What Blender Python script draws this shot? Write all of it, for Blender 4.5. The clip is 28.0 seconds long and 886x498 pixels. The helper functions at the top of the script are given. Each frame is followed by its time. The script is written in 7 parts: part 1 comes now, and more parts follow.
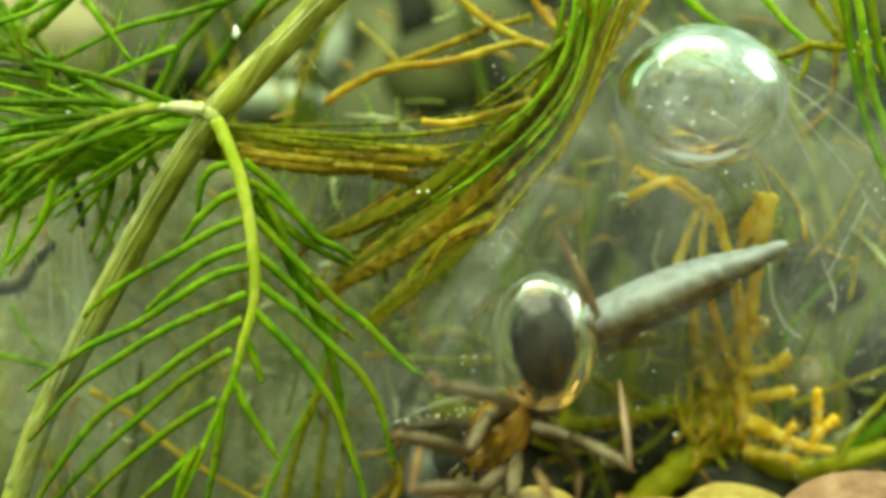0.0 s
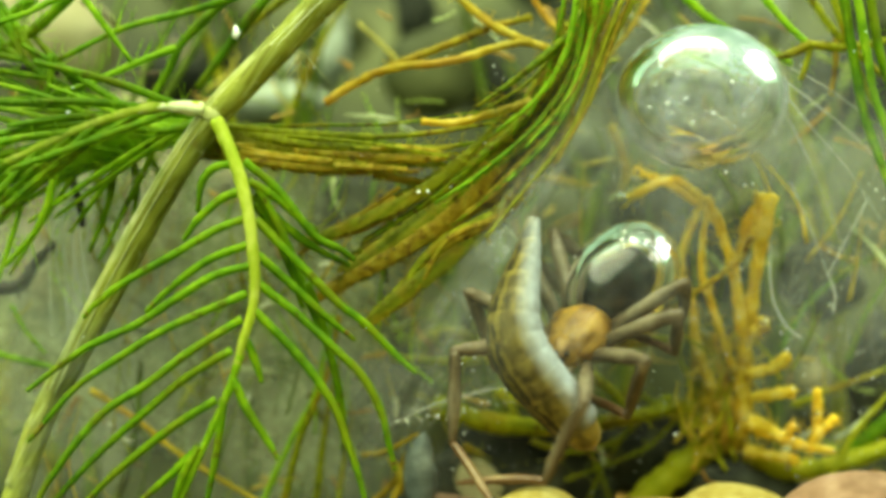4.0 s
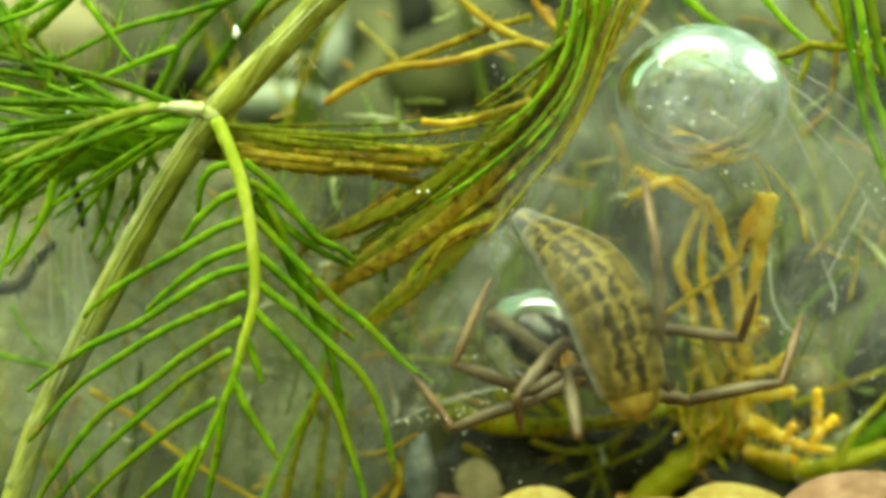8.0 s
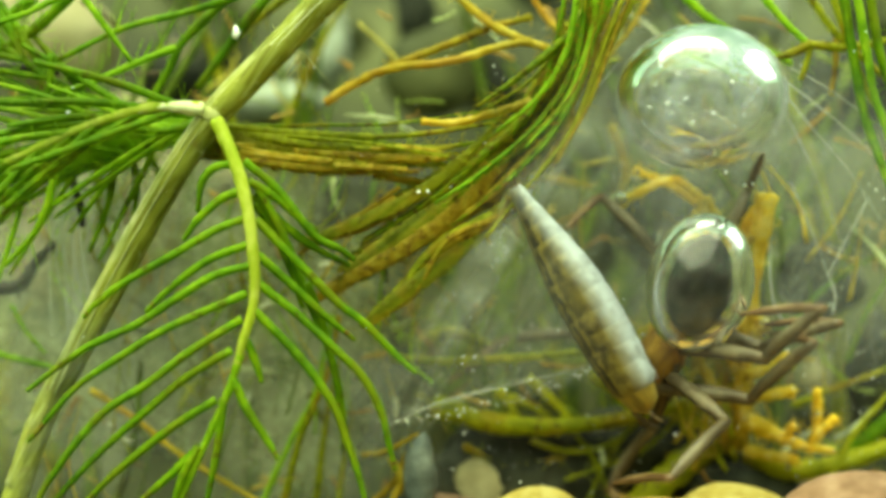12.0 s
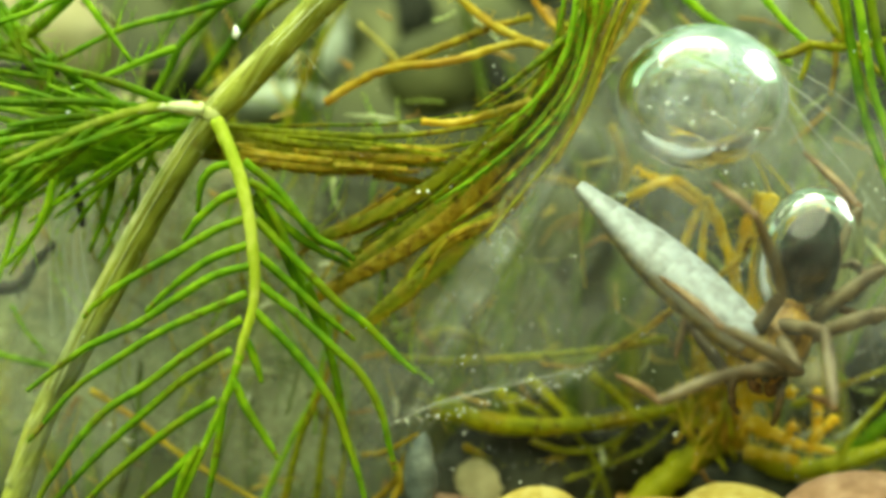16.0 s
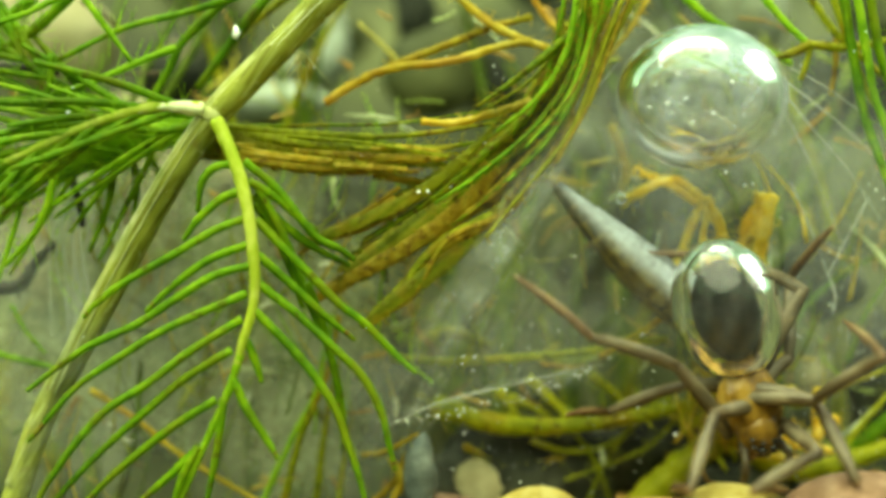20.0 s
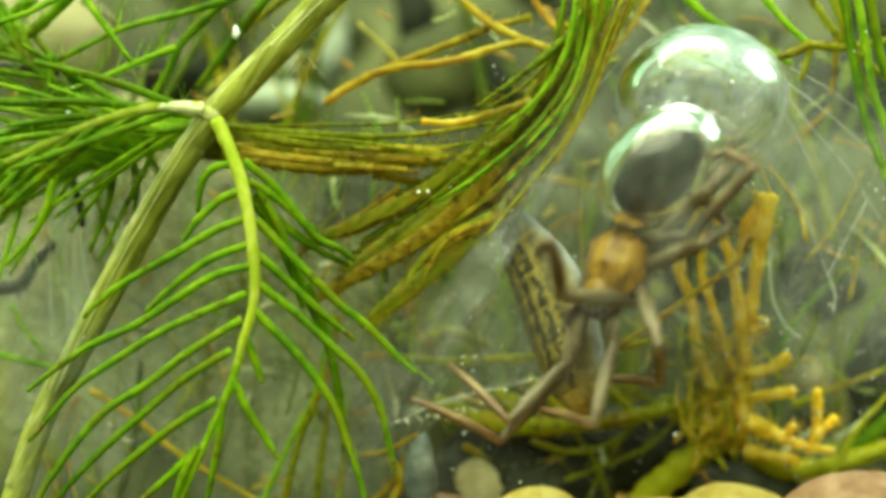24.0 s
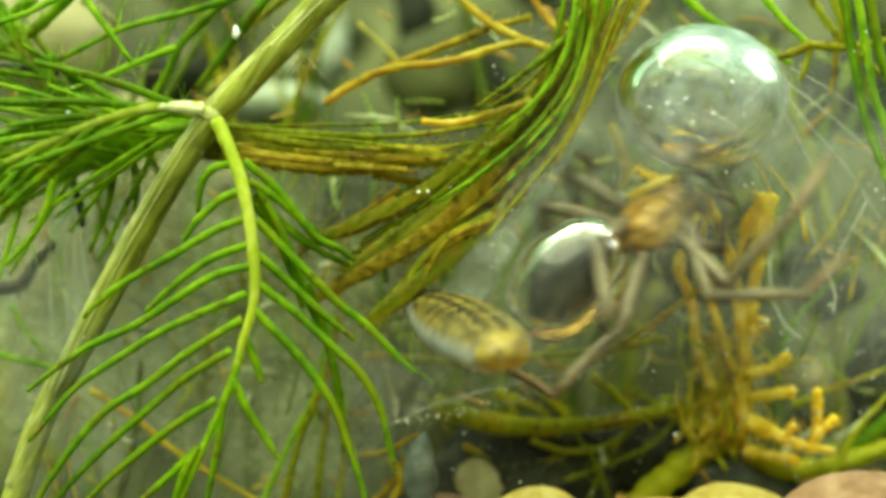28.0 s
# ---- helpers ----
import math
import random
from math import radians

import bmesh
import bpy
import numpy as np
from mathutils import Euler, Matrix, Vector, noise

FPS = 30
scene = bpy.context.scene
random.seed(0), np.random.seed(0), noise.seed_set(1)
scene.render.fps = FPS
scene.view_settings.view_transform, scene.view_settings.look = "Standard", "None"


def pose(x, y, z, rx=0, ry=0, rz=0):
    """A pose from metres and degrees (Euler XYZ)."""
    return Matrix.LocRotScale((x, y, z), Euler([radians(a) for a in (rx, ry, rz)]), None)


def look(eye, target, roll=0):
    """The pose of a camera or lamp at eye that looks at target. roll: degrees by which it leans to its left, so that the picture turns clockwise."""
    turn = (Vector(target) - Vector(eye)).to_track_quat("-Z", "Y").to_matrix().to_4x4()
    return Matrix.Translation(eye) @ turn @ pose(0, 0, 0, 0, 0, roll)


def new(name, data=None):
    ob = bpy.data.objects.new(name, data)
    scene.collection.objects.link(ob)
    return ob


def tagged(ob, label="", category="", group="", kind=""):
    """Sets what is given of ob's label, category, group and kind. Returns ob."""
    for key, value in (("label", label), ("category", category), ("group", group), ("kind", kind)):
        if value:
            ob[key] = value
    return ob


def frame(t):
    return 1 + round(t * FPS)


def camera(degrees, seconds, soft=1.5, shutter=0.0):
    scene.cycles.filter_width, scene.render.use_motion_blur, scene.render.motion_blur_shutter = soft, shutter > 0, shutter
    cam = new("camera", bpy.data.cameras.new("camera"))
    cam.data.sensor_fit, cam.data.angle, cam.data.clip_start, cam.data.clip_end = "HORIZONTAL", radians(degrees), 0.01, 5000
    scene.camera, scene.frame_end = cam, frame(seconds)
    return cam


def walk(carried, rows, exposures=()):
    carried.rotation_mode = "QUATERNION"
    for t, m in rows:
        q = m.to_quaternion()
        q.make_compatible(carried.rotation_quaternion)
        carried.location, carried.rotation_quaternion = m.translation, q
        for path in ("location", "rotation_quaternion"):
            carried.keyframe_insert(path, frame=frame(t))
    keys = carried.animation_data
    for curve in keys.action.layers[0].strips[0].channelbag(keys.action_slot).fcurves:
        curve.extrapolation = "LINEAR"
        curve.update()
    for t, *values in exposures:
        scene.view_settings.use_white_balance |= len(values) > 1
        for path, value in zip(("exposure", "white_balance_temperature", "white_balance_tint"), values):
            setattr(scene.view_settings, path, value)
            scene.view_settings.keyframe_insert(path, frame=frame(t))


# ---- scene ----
MM = 0.001
EYE = (0.0, -0.09143, 0.0175)

# ---- camera ----
cam = camera(30, 28.0, soft=3.8, shutter=1.0)
cam.data.dof.use_dof = True
cam.data.dof.focus_distance = 0.0912
cam.data.dof.aperture_fstop = 14
walk(cam, [(0.0, look(EYE, (0, 0, 0.0175))), (28.0, look(EYE, (0, 0, 0.0175)))], [(0.0, 1.3), (1.0, 1.3), (2.0, 1.44), (28.0, 1.44)])

# ---- light ----
world = bpy.data.worlds.new("sky")
scene.world = world
world.use_nodes = True
wn = world.node_tree.nodes
sky = wn.new("ShaderNodeTexSky")
sky.sky_type, sky.sun_disc = "NISHITA", False
sky.sun_elevation, sky.sun_rotation = radians(65.9), radians(206.6)
wn["Background"].inputs["Strength"].default_value = 0.15
water = wn.new("ShaderNodeMix")  # daylight that has come down through greenish pond water
water.data_type, water.blend_type = "RGBA", "MULTIPLY"
water.inputs[0].default_value = 1.0
water.inputs[7].default_value = (0.86, 1.02, 0.3, 1)
world.node_tree.links.new(sky.outputs["Color"], water.inputs[6])
world.node_tree.links.new(water.outputs[2], wn["Background"].inputs["Color"])
sun = new("sun", bpy.data.lights.new("sun", "SUN"))
sun.data.energy, sun.data.angle, sun.data.color = 3.5, radians(75), (0.9, 1.0, 0.64)
sun.matrix_basis = look((-0.2, -0.4, 1.0), (0, 0, 0))
lamp = new("tank_lamp", bpy.data.lights.new("tank_lamp", "AREA"))
lamp.data.shape, lamp.data.size, lamp.data.size_y = "ELLIPSE", 0.1, 0.05
lamp.data.energy, lamp.data.color = 0.0135, (1.0, 1.0, 0.92)
lamp.matrix_basis = look((0.092, 0.004, 0.08), (0.014, 0.001, 0.026))


# ---- materials ----
def material(name):
    m = bpy.data.materials.new(name)
    m.use_nodes = True
    t = m.node_tree
    return m, t.nodes, t.links, t.nodes["Principled BSDF"]


def put(bsdf, **values):
    for key, value in values.items():
        bsdf.inputs[key.replace("_", " ")].default_value = value


def noise_of(n, l, scale, detail=4.0, stretch=None, space="Object", turn=(0, 0, 0)):
    co = n.new("ShaderNodeTexCoord")
    mp = n.new("ShaderNodeMapping")
    mp.vector_type = "TEXTURE"
    mp.inputs["Scale"].default_value = [1 / a for a in (stretch or (1, 1, 1))]
    mp.inputs["Rotation"].default_value = [radians(a) for a in turn]
    l.new(co.outputs[space], mp.inputs["Vector"])
    tx = n.new("ShaderNodeTexNoise")
    tx.inputs["Scale"].default_value, tx.inputs["Detail"].default_value = scale, detail
    l.new(mp.outputs["Vector"], tx.inputs["Vector"])
    return tx.outputs["Fac"]


def ramp(n, l, fac, stops):
    r = n.new("ShaderNodeValToRGB")
    while len(r.color_ramp.elements) < len(stops):
        r.color_ramp.elements.new(0.5)
    for e, (p, c) in zip(r.color_ramp.elements, stops):
        e.position, e.color = p, (*c, 1)
    l.new(fac, r.inputs["Fac"])
    return r.outputs["Color"]


def blend(n, l, fac, a, b, mode="MIX"):
    x = n.new("ShaderNodeMix")
    x.data_type, x.blend_type = "RGBA", mode
    for value, socket in ((fac, x.inputs[0]), (a, x.inputs[6]), (b, x.inputs[7])):
        if isinstance(value, (int, float)):
            socket.default_value = value
        elif isinstance(value, tuple):
            socket.default_value = (*value, 1)
        else:
            l.new(value, socket)
    return x.outputs[2]


def relief(n, l, bsdf, fac, strength, distance):
    b = n.new("ShaderNodeBump")
    b.inputs["Strength"].default_value, b.inputs["Distance"].default_value = strength, distance
    l.new(fac, b.inputs["Height"])
    l.new(b.outputs["Normal"], bsdf.inputs["Normal"])


def leafy(name, dark, mid, light, spots=(0.05, 0.03, 0.01), spot=0.56, glow=0.5, grain=900, soft=0.05, stretch=None, turn=(0, 0, 0), worn=None, aged=0.52):
    """Thin plant tissue that lets some light through, mottled, with algae specks."""
    m, n, l, b = material(name)
    base = ramp(n, l, noise_of(n, l, grain, 5, stretch, turn=turn), [(0.3, dark), (0.5, mid), (0.7, light)])
    speck = ramp(n, l, noise_of(n, l, 1700, 4), [(spot + 0.02, (0, 0, 0)), (spot + soft + 0.1, (0.9, 0.9, 0.9))])
    broad = ramp(n, l, noise_of(n, l, 160, 3), [(0.35, (0.66, 0.68, 0.6)), (0.62, (1.15, 1.1, 1.0))])
    age = ramp(n, l, noise_of(n, l, 330, 4), [(aged, (0, 0, 0)), (aged + 0.16, (0.8, 0.8, 0.8))])
    base = blend(n, l, age, base, worn or spots)
    col = blend(n, l, 1.0, blend(n, l, speck, base, spots), broad, "MULTIPLY")
    l.new(col, b.inputs["Base Color"])
    put(b, Roughness=0.5, Specular_IOR_Level=0.18)
    relief(n, l, b, noise_of(n, l, 3500, 3), 0.5, 0.00012)
    tr = n.new("ShaderNodeBsdfTranslucent")
    l.new(col, tr.inputs["Color"])
    mx = n.new("ShaderNodeMixShader")
    mx.inputs[0].default_value = glow
    l.new(b.outputs[0], mx.inputs[1])
    l.new(tr.outputs[0], mx.inputs[2])
    l.new(mx.outputs[0], n["Material Output"].inputs["Surface"])
    return m


def stony(name, dark, mid, light, grain=500, rough=0.65, bump=0.00025):
    m, n, l, b = material(name)
    base = ramp(n, l, noise_of(n, l, grain, 6), [(0.3, dark), (0.5, mid), (0.72, light)])
    broad = ramp(n, l, noise_of(n, l, 130, 3), [(0.3, (0.6, 0.6, 0.58)), (0.65, (1.1, 1.1, 1.1))])
    l.new(blend(n, l, 1.0, base, broad, "MULTIPLY"), b.inputs["Base Color"])
    put(b, Roughness=rough, Specular_IOR_Level=0.2)
    relief(n, l, b, noise_of(n, l, grain * 4, 5), 0.7, bump)
    return m


def airy(name, tint=(1, 1, 1), ior=0.752, fuzz=0.2, silver=0.0, lumps=0.35):
    """The skin of air under water: light bends away from the normal and the rim throws it all back."""
    m, n, l, b = material(name)
    g = n.new("ShaderNodeBsdfGlass")
    g.inputs["IOR"].default_value, g.inputs["Roughness"].default_value = ior, 0.01
    g.inputs["Color"].default_value = (*tint, 1)
    bp = n.new("ShaderNodeBump")
    bp.inputs["Strength"].default_value, bp.inputs["Distance"].default_value = lumps, 0.0003
    l.new(noise_of(n, l, 300, 2), bp.inputs["Height"])
    l.new(bp.outputs["Normal"], g.inputs["Normal"])
    veiled = n.new("ShaderNodeBsdfGlass")  # the fuzz of silk or fur on the skin spreads the glints
    veiled.inputs["IOR"].default_value, veiled.inputs["Roughness"].default_value = ior, 0.28
    both = n.new("ShaderNodeMixShader")
    both.inputs[0].default_value = fuzz
    l.new(g.outputs[0], both.inputs[1])
    l.new(veiled.outputs[0], both.inputs[2])
    last = both
    if silver:
        gl = n.new("ShaderNodeBsdfGlossy")
        gl.inputs["Color"].default_value, gl.inputs["Roughness"].default_value = (0.92, 0.95, 0.95, 1), 0.15
        l.new(bp.outputs["Normal"], gl.inputs["Normal"])
        last = n.new("ShaderNodeMixShader")
        last.inputs[0].default_value = silver
        l.new(both.outputs[0], last.inputs[1])
        l.new(gl.outputs[0], last.inputs[2])
    l.new(last.outputs[0], n["Material Output"].inputs["Surface"])
    return m


def silky(name, low, high, stretch, scale, turn=(0, 0, 0), lo=0.35, hi=0.7, rim=True, tint=(0.64, 0.67, 0.7)):
    m, n, l, b = material(name)
    d = n.new("ShaderNodeBsdfDiffuse")
    d.inputs["Color"].default_value = (*tint, 1)
    tl = n.new("ShaderNodeBsdfTranslucent")
    tl.inputs["Color"].default_value = (*tint, 1)
    both = n.new("ShaderNodeMixShader")
    both.inputs[0].default_value = 0.45
    l.new(d.outputs[0], both.inputs[1])
    l.new(tl.outputs[0], both.inputs[2])
    tr = n.new("ShaderNodeBsdfTransparent")
    streak = noise_of(n, l, scale, 5, stretch, turn=turn)
    cloud = noise_of(n, l, 150, 4)
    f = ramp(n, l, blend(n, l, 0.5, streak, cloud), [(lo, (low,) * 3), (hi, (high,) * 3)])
    fleck = ramp(n, l, noise_of(n, l, 2300, 5), [(0.5, (0, 0, 0)), (0.72, (0.9, 0.9, 0.9))])
    f = blend(n, l, 1.0, f, blend(n, l, 1.0, fleck, f, "MULTIPLY"), "ADD")
    co = n.new("ShaderNodeTexCoord")  # the spinning thins out towards the rim
    sp = n.new("ShaderNodeSeparateXYZ")
    l.new(co.outputs["UV"], sp.inputs[0])
    for axis in "XY" if rim else "":
        inv = n.new("ShaderNodeMath")
        inv.operation = "PINGPONG"
        inv.inputs[1].default_value = 0.5
        l.new(sp.outputs[axis], inv.inputs[0])
        mr = n.new("ShaderNodeMapRange")
        mr.inputs["From Max"].default_value = 0.22
        l.new(inv.outputs[0], mr.inputs["Value"])
        f = blend(n, l, 1.0, f, mr.outputs[0], "MULTIPLY")
    mx = n.new("ShaderNodeMixShader")
    l.new(f, mx.inputs[0])
    l.new(tr.outputs[0], mx.inputs[1])
    l.new(both.outputs[0], mx.inputs[2])
    l.new(mx.outputs[0], n["Material Output"].inputs["Surface"])
    return m


GREEN = leafy("green_leaf", (0.09, 0.225, 0.001), (0.16, 0.35, 0.0015), (0.28, 0.47, 0.004), spot=0.57, glow=0.5, worn=(0.19, 0.24, 0.004), aged=0.5, spots=(0.11, 0.1, 0.006))
FRESH = leafy("fresh_leaf", (0.17, 0.37, 0.004), (0.28, 0.52, 0.008), (0.42, 0.63, 0.02), spot=0.6, worn=(0.34, 0.46, 0.01), aged=0.62)
FROND = leafy("mottled_frond", (0.13, 0.21, 0.002), (0.23, 0.35, 0.003), (0.38, 0.47, 0.01), spots=(0.13, 0.07, 0.01), spot=0.52, glow=0.55, grain=2400, worn=(0.36, 0.28, 0.012), aged=0.5)
RIB = leafy("leaf_rib", (0.36, 0.48, 0.02), (0.48, 0.59, 0.05), (0.62, 0.69, 0.15), spot=0.72, worn=(0.4, 0.52, 0.012), aged=0.64)
OLIVE = leafy("olive_leaf", (0.2, 0.24, 0.004), (0.32, 0.36, 0.007), (0.46, 0.48, 0.018), glow=0.55, grain=1900, spots=(0.12, 0.07, 0.01), spot=0.54, worn=(0.36, 0.25, 0.012))
BROWN = leafy("brown_leaf", (0.26, 0.17, 0.009), (0.44, 0.31, 0.016), (0.58, 0.46, 0.04), spots=(0.16, 0.07, 0.012), spot=0.54, glow=0.55, grain=1900, worn=(0.32, 0.32, 0.01))
MATTED = leafy("matted_frond", (0.16, 0.16, 0.004), (0.3, 0.29, 0.008), (0.46, 0.4, 0.03), spots=(0.14, 0.08, 0.01), spot=0.6, glow=0.5, grain=1500, stretch=(0.07, 1, 1), worn=(0.3, 0.2, 0.01), aged=0.52)
MATTED_SLANT = leafy("slanting_frond", (0.12, 0.15, 0.003), (0.24, 0.27, 0.006), (0.42, 0.38, 0.025), spots=(0.13, 0.07, 0.01), spot=0.6, glow=0.5, grain=1300, stretch=(0.07, 1, 1), turn=(0, -40, 0), worn=(0.32, 0.2, 0.01), aged=0.5)
LIME = leafy("lime_stem", (0.33, 0.36, 0.008), (0.46, 0.48, 0.013), (0.57, 0.58, 0.035), spot=0.66, worn=(0.36, 0.36, 0.012), aged=0.58)
STRAW = leafy("straw_stem", (0.42, 0.29, 0.015), (0.64, 0.49, 0.04), (0.8, 0.66, 0.13), spots=(0.3, 0.14, 0.02), spot=0.64, worn=(0.5, 0.29, 0.03))
AMBER = leafy("amber_stem", (0.66, 0.46, 0.02), (0.82, 0.66, 0.07), (0.92, 0.84, 0.32), glow=0.6, grain=1100, spots=(0.4, 0.22, 0.02), spot=0.68, worn=(0.68, 0.42, 0.03), aged=0.6)
FIBRE = leafy("fibrous_stem", (0.11, 0.115, 0.008), (0.22, 0.24, 0.025), (0.42, 0.47, 0.16), spots=(0.2, 0.17, 0.03), spot=0.6, glow=0.15, worn=(0.29, 0.33, 0.05), stretch=(1, 1, 0.018), turn=(0, 33, 0), grain=4200)
PALE = leafy("pale_stem", (0.3, 0.36, 0.12), (0.46, 0.5, 0.22), (0.62, 0.64, 0.36), spots=(0.2, 0.2, 0.05), spot=0.68, glow=0.2, worn=(0.4, 0.42, 0.16))
WHITE_BASE = leafy("white_leaf_base", (0.6, 0.66, 0.36), (0.76, 0.8, 0.56), (0.86, 0.88, 0.7), spots=(0.5, 0.55, 0.2), spot=0.72, glow=0.2, worn=(0.7, 0.76, 0.4))
MOSS = leafy("far_weed", (0.08, 0.14, 0.012), (0.14, 0.22, 0.02), (0.24, 0.31, 0.04), glow=0.4)
SAND = stony("yellow_pebble", (0.25, 0.175, 0.03), (0.35, 0.265, 0.06), (0.46, 0.385, 0.15), grain=1400, bump=0.0005)
ROSE = stony("rose_pebble", (0.17, 0.09, 0.05), (0.26, 0.145, 0.09), (0.38, 0.24, 0.165), grain=900, bump=0.0004)
GRAVEL = stony("amber_gravel", (0.38, 0.2, 0.03), (0.55, 0.32, 0.06), (0.66, 0.46, 0.15), grain=900)
CREAM = stony("cream_pebble", (0.17, 0.145, 0.07), (0.27, 0.24, 0.125), (0.4, 0.355, 0.21), grain=380)
GREY = stony("grey_pebble", (0.08, 0.09, 0.055), (0.15, 0.165, 0.1), (0.27, 0.29, 0.2))
CHALK = stony("pale_pebble", (0.16, 0.185, 0.14), (0.26, 0.29, 0.23), (0.38, 0.42, 0.36), grain=420)
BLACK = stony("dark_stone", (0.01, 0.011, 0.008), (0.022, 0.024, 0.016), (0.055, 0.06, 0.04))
MUD = stony("mud", (0.022, 0.027, 0.009), (0.048, 0.055, 0.017), (0.1, 0.106, 0.038), grain=120)
HUSK = stony("grey_husk", (0.06, 0.072, 0.07), (0.11, 0.13, 0.125), (0.21, 0.235, 0.225), rough=0.4)
TWIG = stony("dark_twig", (0.02, 0.017, 0.014), (0.05, 0.042, 0.035), (0.11, 0.1, 0.08))
AIR = airy("air_bubble", fuzz=0.12)
FILM = airy("air_film", ior=0.755, fuzz=0.12, silver=0.01, lumps=0.8)
DEAD_TIP = leafy("dead_tip", (0.1, 0.06, 0.008), (0.19, 0.14, 0.012), (0.3, 0.26, 0.02), glow=0.3)
LITTER, _n, _l, _b = material("plant_scraps")
_g = _n.new("ShaderNodeNewGeometry")
_l.new(ramp(_n, _l, _g.outputs["Random Per Island"], [(0.0, (0.03, 0.03, 0.02)), (0.25, (0.3, 0.16, 0.03)), (0.5, (0.4, 0.3, 0.05)), (0.7, (0.2, 0.27, 0.03)), (1.0, (0.55, 0.56, 0.42))]), _b.inputs["Base Color"])
put(_b, Roughness=0.6, Specular_IOR_Level=0.2)
SILK = silky("silk_sheet", 0.02, 0.18, (1, 1, 0.16), 900, (0, 30, 0))
# old silk, its opacity raised to paint pale haze as well
SILK_HAZE = silky("old_silk_haze", 0.27, 0.62, (1, 1, 0.4), 520, (0, 40, 0), 0.4, 0.6, tint=(0.6, 0.63, 0.44))
SILK_THICK = silky("thick_silk", 0.02, 0.17, (1, 1, 0.3), 700, (0, -35, 0))
SILK_THIN = silky("thin_silk", 0.02, 0.17, (1, 1, 0.12), 1100, (0, 55, 0), 0.42, 0.75)
# front silk made so faint and wide that it paints the water's haze too
FRONT_HAZE = silky("front_silk_haze", 0.02, 0.13, (1, 1, 0.12), 1300, (0, 32, 0), 0.42, 0.72, tint=(0.58, 0.61, 0.62))
SILK_ROPE = silky("silk_rope", 0.08, 0.44, (1, 1, 0.08), 1500, (0, 35, 0), 0.38, 0.66)
SILK_COVER = silky("bubble_silk", 0.0, 0.24, (1, 1, 0.5), 620, (0, 20, 0), 0.45, 0.62, rim=False, tint=(0.66, 0.72, 0.9))
THREAD, _n, _l, _b = material("silk_thread")
put(_b, Base_Color=(0.8, 0.82, 0.78, 1), Roughness=0.3, Alpha=0.3)
SPECK, _n, _l, _b = material("white_speck")
put(_b, Base_Color=(0.85, 0.87, 0.85, 1), Roughness=0.2)


# ---- mesh tools ----
class Soup:
    """Vertices and faces of one mesh, in metres."""

    def __init__(self):
        self.v, self.f = [], []

    def add(self, verts, faces):
        k = len(self.v)
        self.v += verts
        self.f += [tuple(i + k for i in f) for f in faces]
        return self

    def mesh(self, name, grid=0):
        me = bpy.data.meshes.new(name)
        me.from_pydata([tuple(p) for p in self.v], [], self.f)
        me.polygons.foreach_set("use_smooth", [True] * len(me.polygons))
        if grid:
            layer = me.uv_layers.new(name="UVMap")
            for loop in me.loops:
                i = loop.vertex_index
                layer.data[loop.index].uv = (i % (grid + 1) / grid, i // (grid + 1) / grid)
        me.update()
        return me


def spline(pts, steps=6):
    """A smooth line through the points (mm), with its own parameter from 0 to 1."""
    p = [Vector(q) for q in pts]
    p = [2 * p[0] - p[1]] + p + [2 * p[-1] - p[-2]]
    out = []
    for i in range(1, len(p) - 2):
        a, b, c, d = p[i - 1:i + 3]
        for k in range(steps):
            s = k / steps
            out.append(0.5 * (2 * b + (c - a) * s + (2 * a - 5 * b + 4 * c - d) * s * s + (3 * b - a - 3 * c + d) * s ** 3))
    return out + [p[-2]]


def tube(soup, pts, r0, r1, sides=7, steps=6, belly=0.0, ribs=0.0, wob=0.0, seed=0, smooth=True, rough=0.0):
    """A tapered round strand along the points (mm); r in mm. ribs: ridges along it; wob: uneven girth."""
    line = spline(pts, steps) if smooth else [Vector(p) for p in pts]
    n, verts, faces = len(line), [], []
    side = None
    for i, p in enumerate(line):
        way = (line[min(i + 1, n - 1)] - line[max(i - 1, 0)]).normalized()
        if side is None:
            side = way.cross(Vector((0.31, 0.83, 0.46))).normalized()
        side = (side - way * side.dot(way)).normalized()
        other = way.cross(side)
        s = i / (n - 1)
        r = r0 + (r1 - r0) * s + belly * math.sin(math.pi * s)
        r *= 1 + wob * noise.noise(Vector((i * 0.45, seed * 3.7, 1.3)))
        for k in range(sides):
            a = 2 * math.pi * k / sides
            q = r * (1 + (ribs if k % 2 else 0))
            if rough:
                at = p + side * math.cos(a) * q + other * math.sin(a) * q
                q *= 1 + rough * (noise.noise(at * 2.2) + 0.6 * noise.noise(at * 5.0))
            verts.append((p + side * math.cos(a) * q + other * math.sin(a) * q) * MM)
    for i in range(n - 1):
        for k in range(sides):
            j = (k + 1) % sides
            faces.append((i * sides + k, i * sides + j, (i + 1) * sides + j, (i + 1) * sides + k))
    verts += [line[0] * MM, line[-1] * MM + (line[-1] - line[-2]).normalized() * r1 * 0.6 * MM]
    a, b = n * sides, n * sides + 1
    for k in range(sides):
        j = (k + 1) % sides
        faces += [(a, j, k), (b, (n - 1) * sides + k, (n - 1) * sides + j)]
    return soup.add(verts, faces)


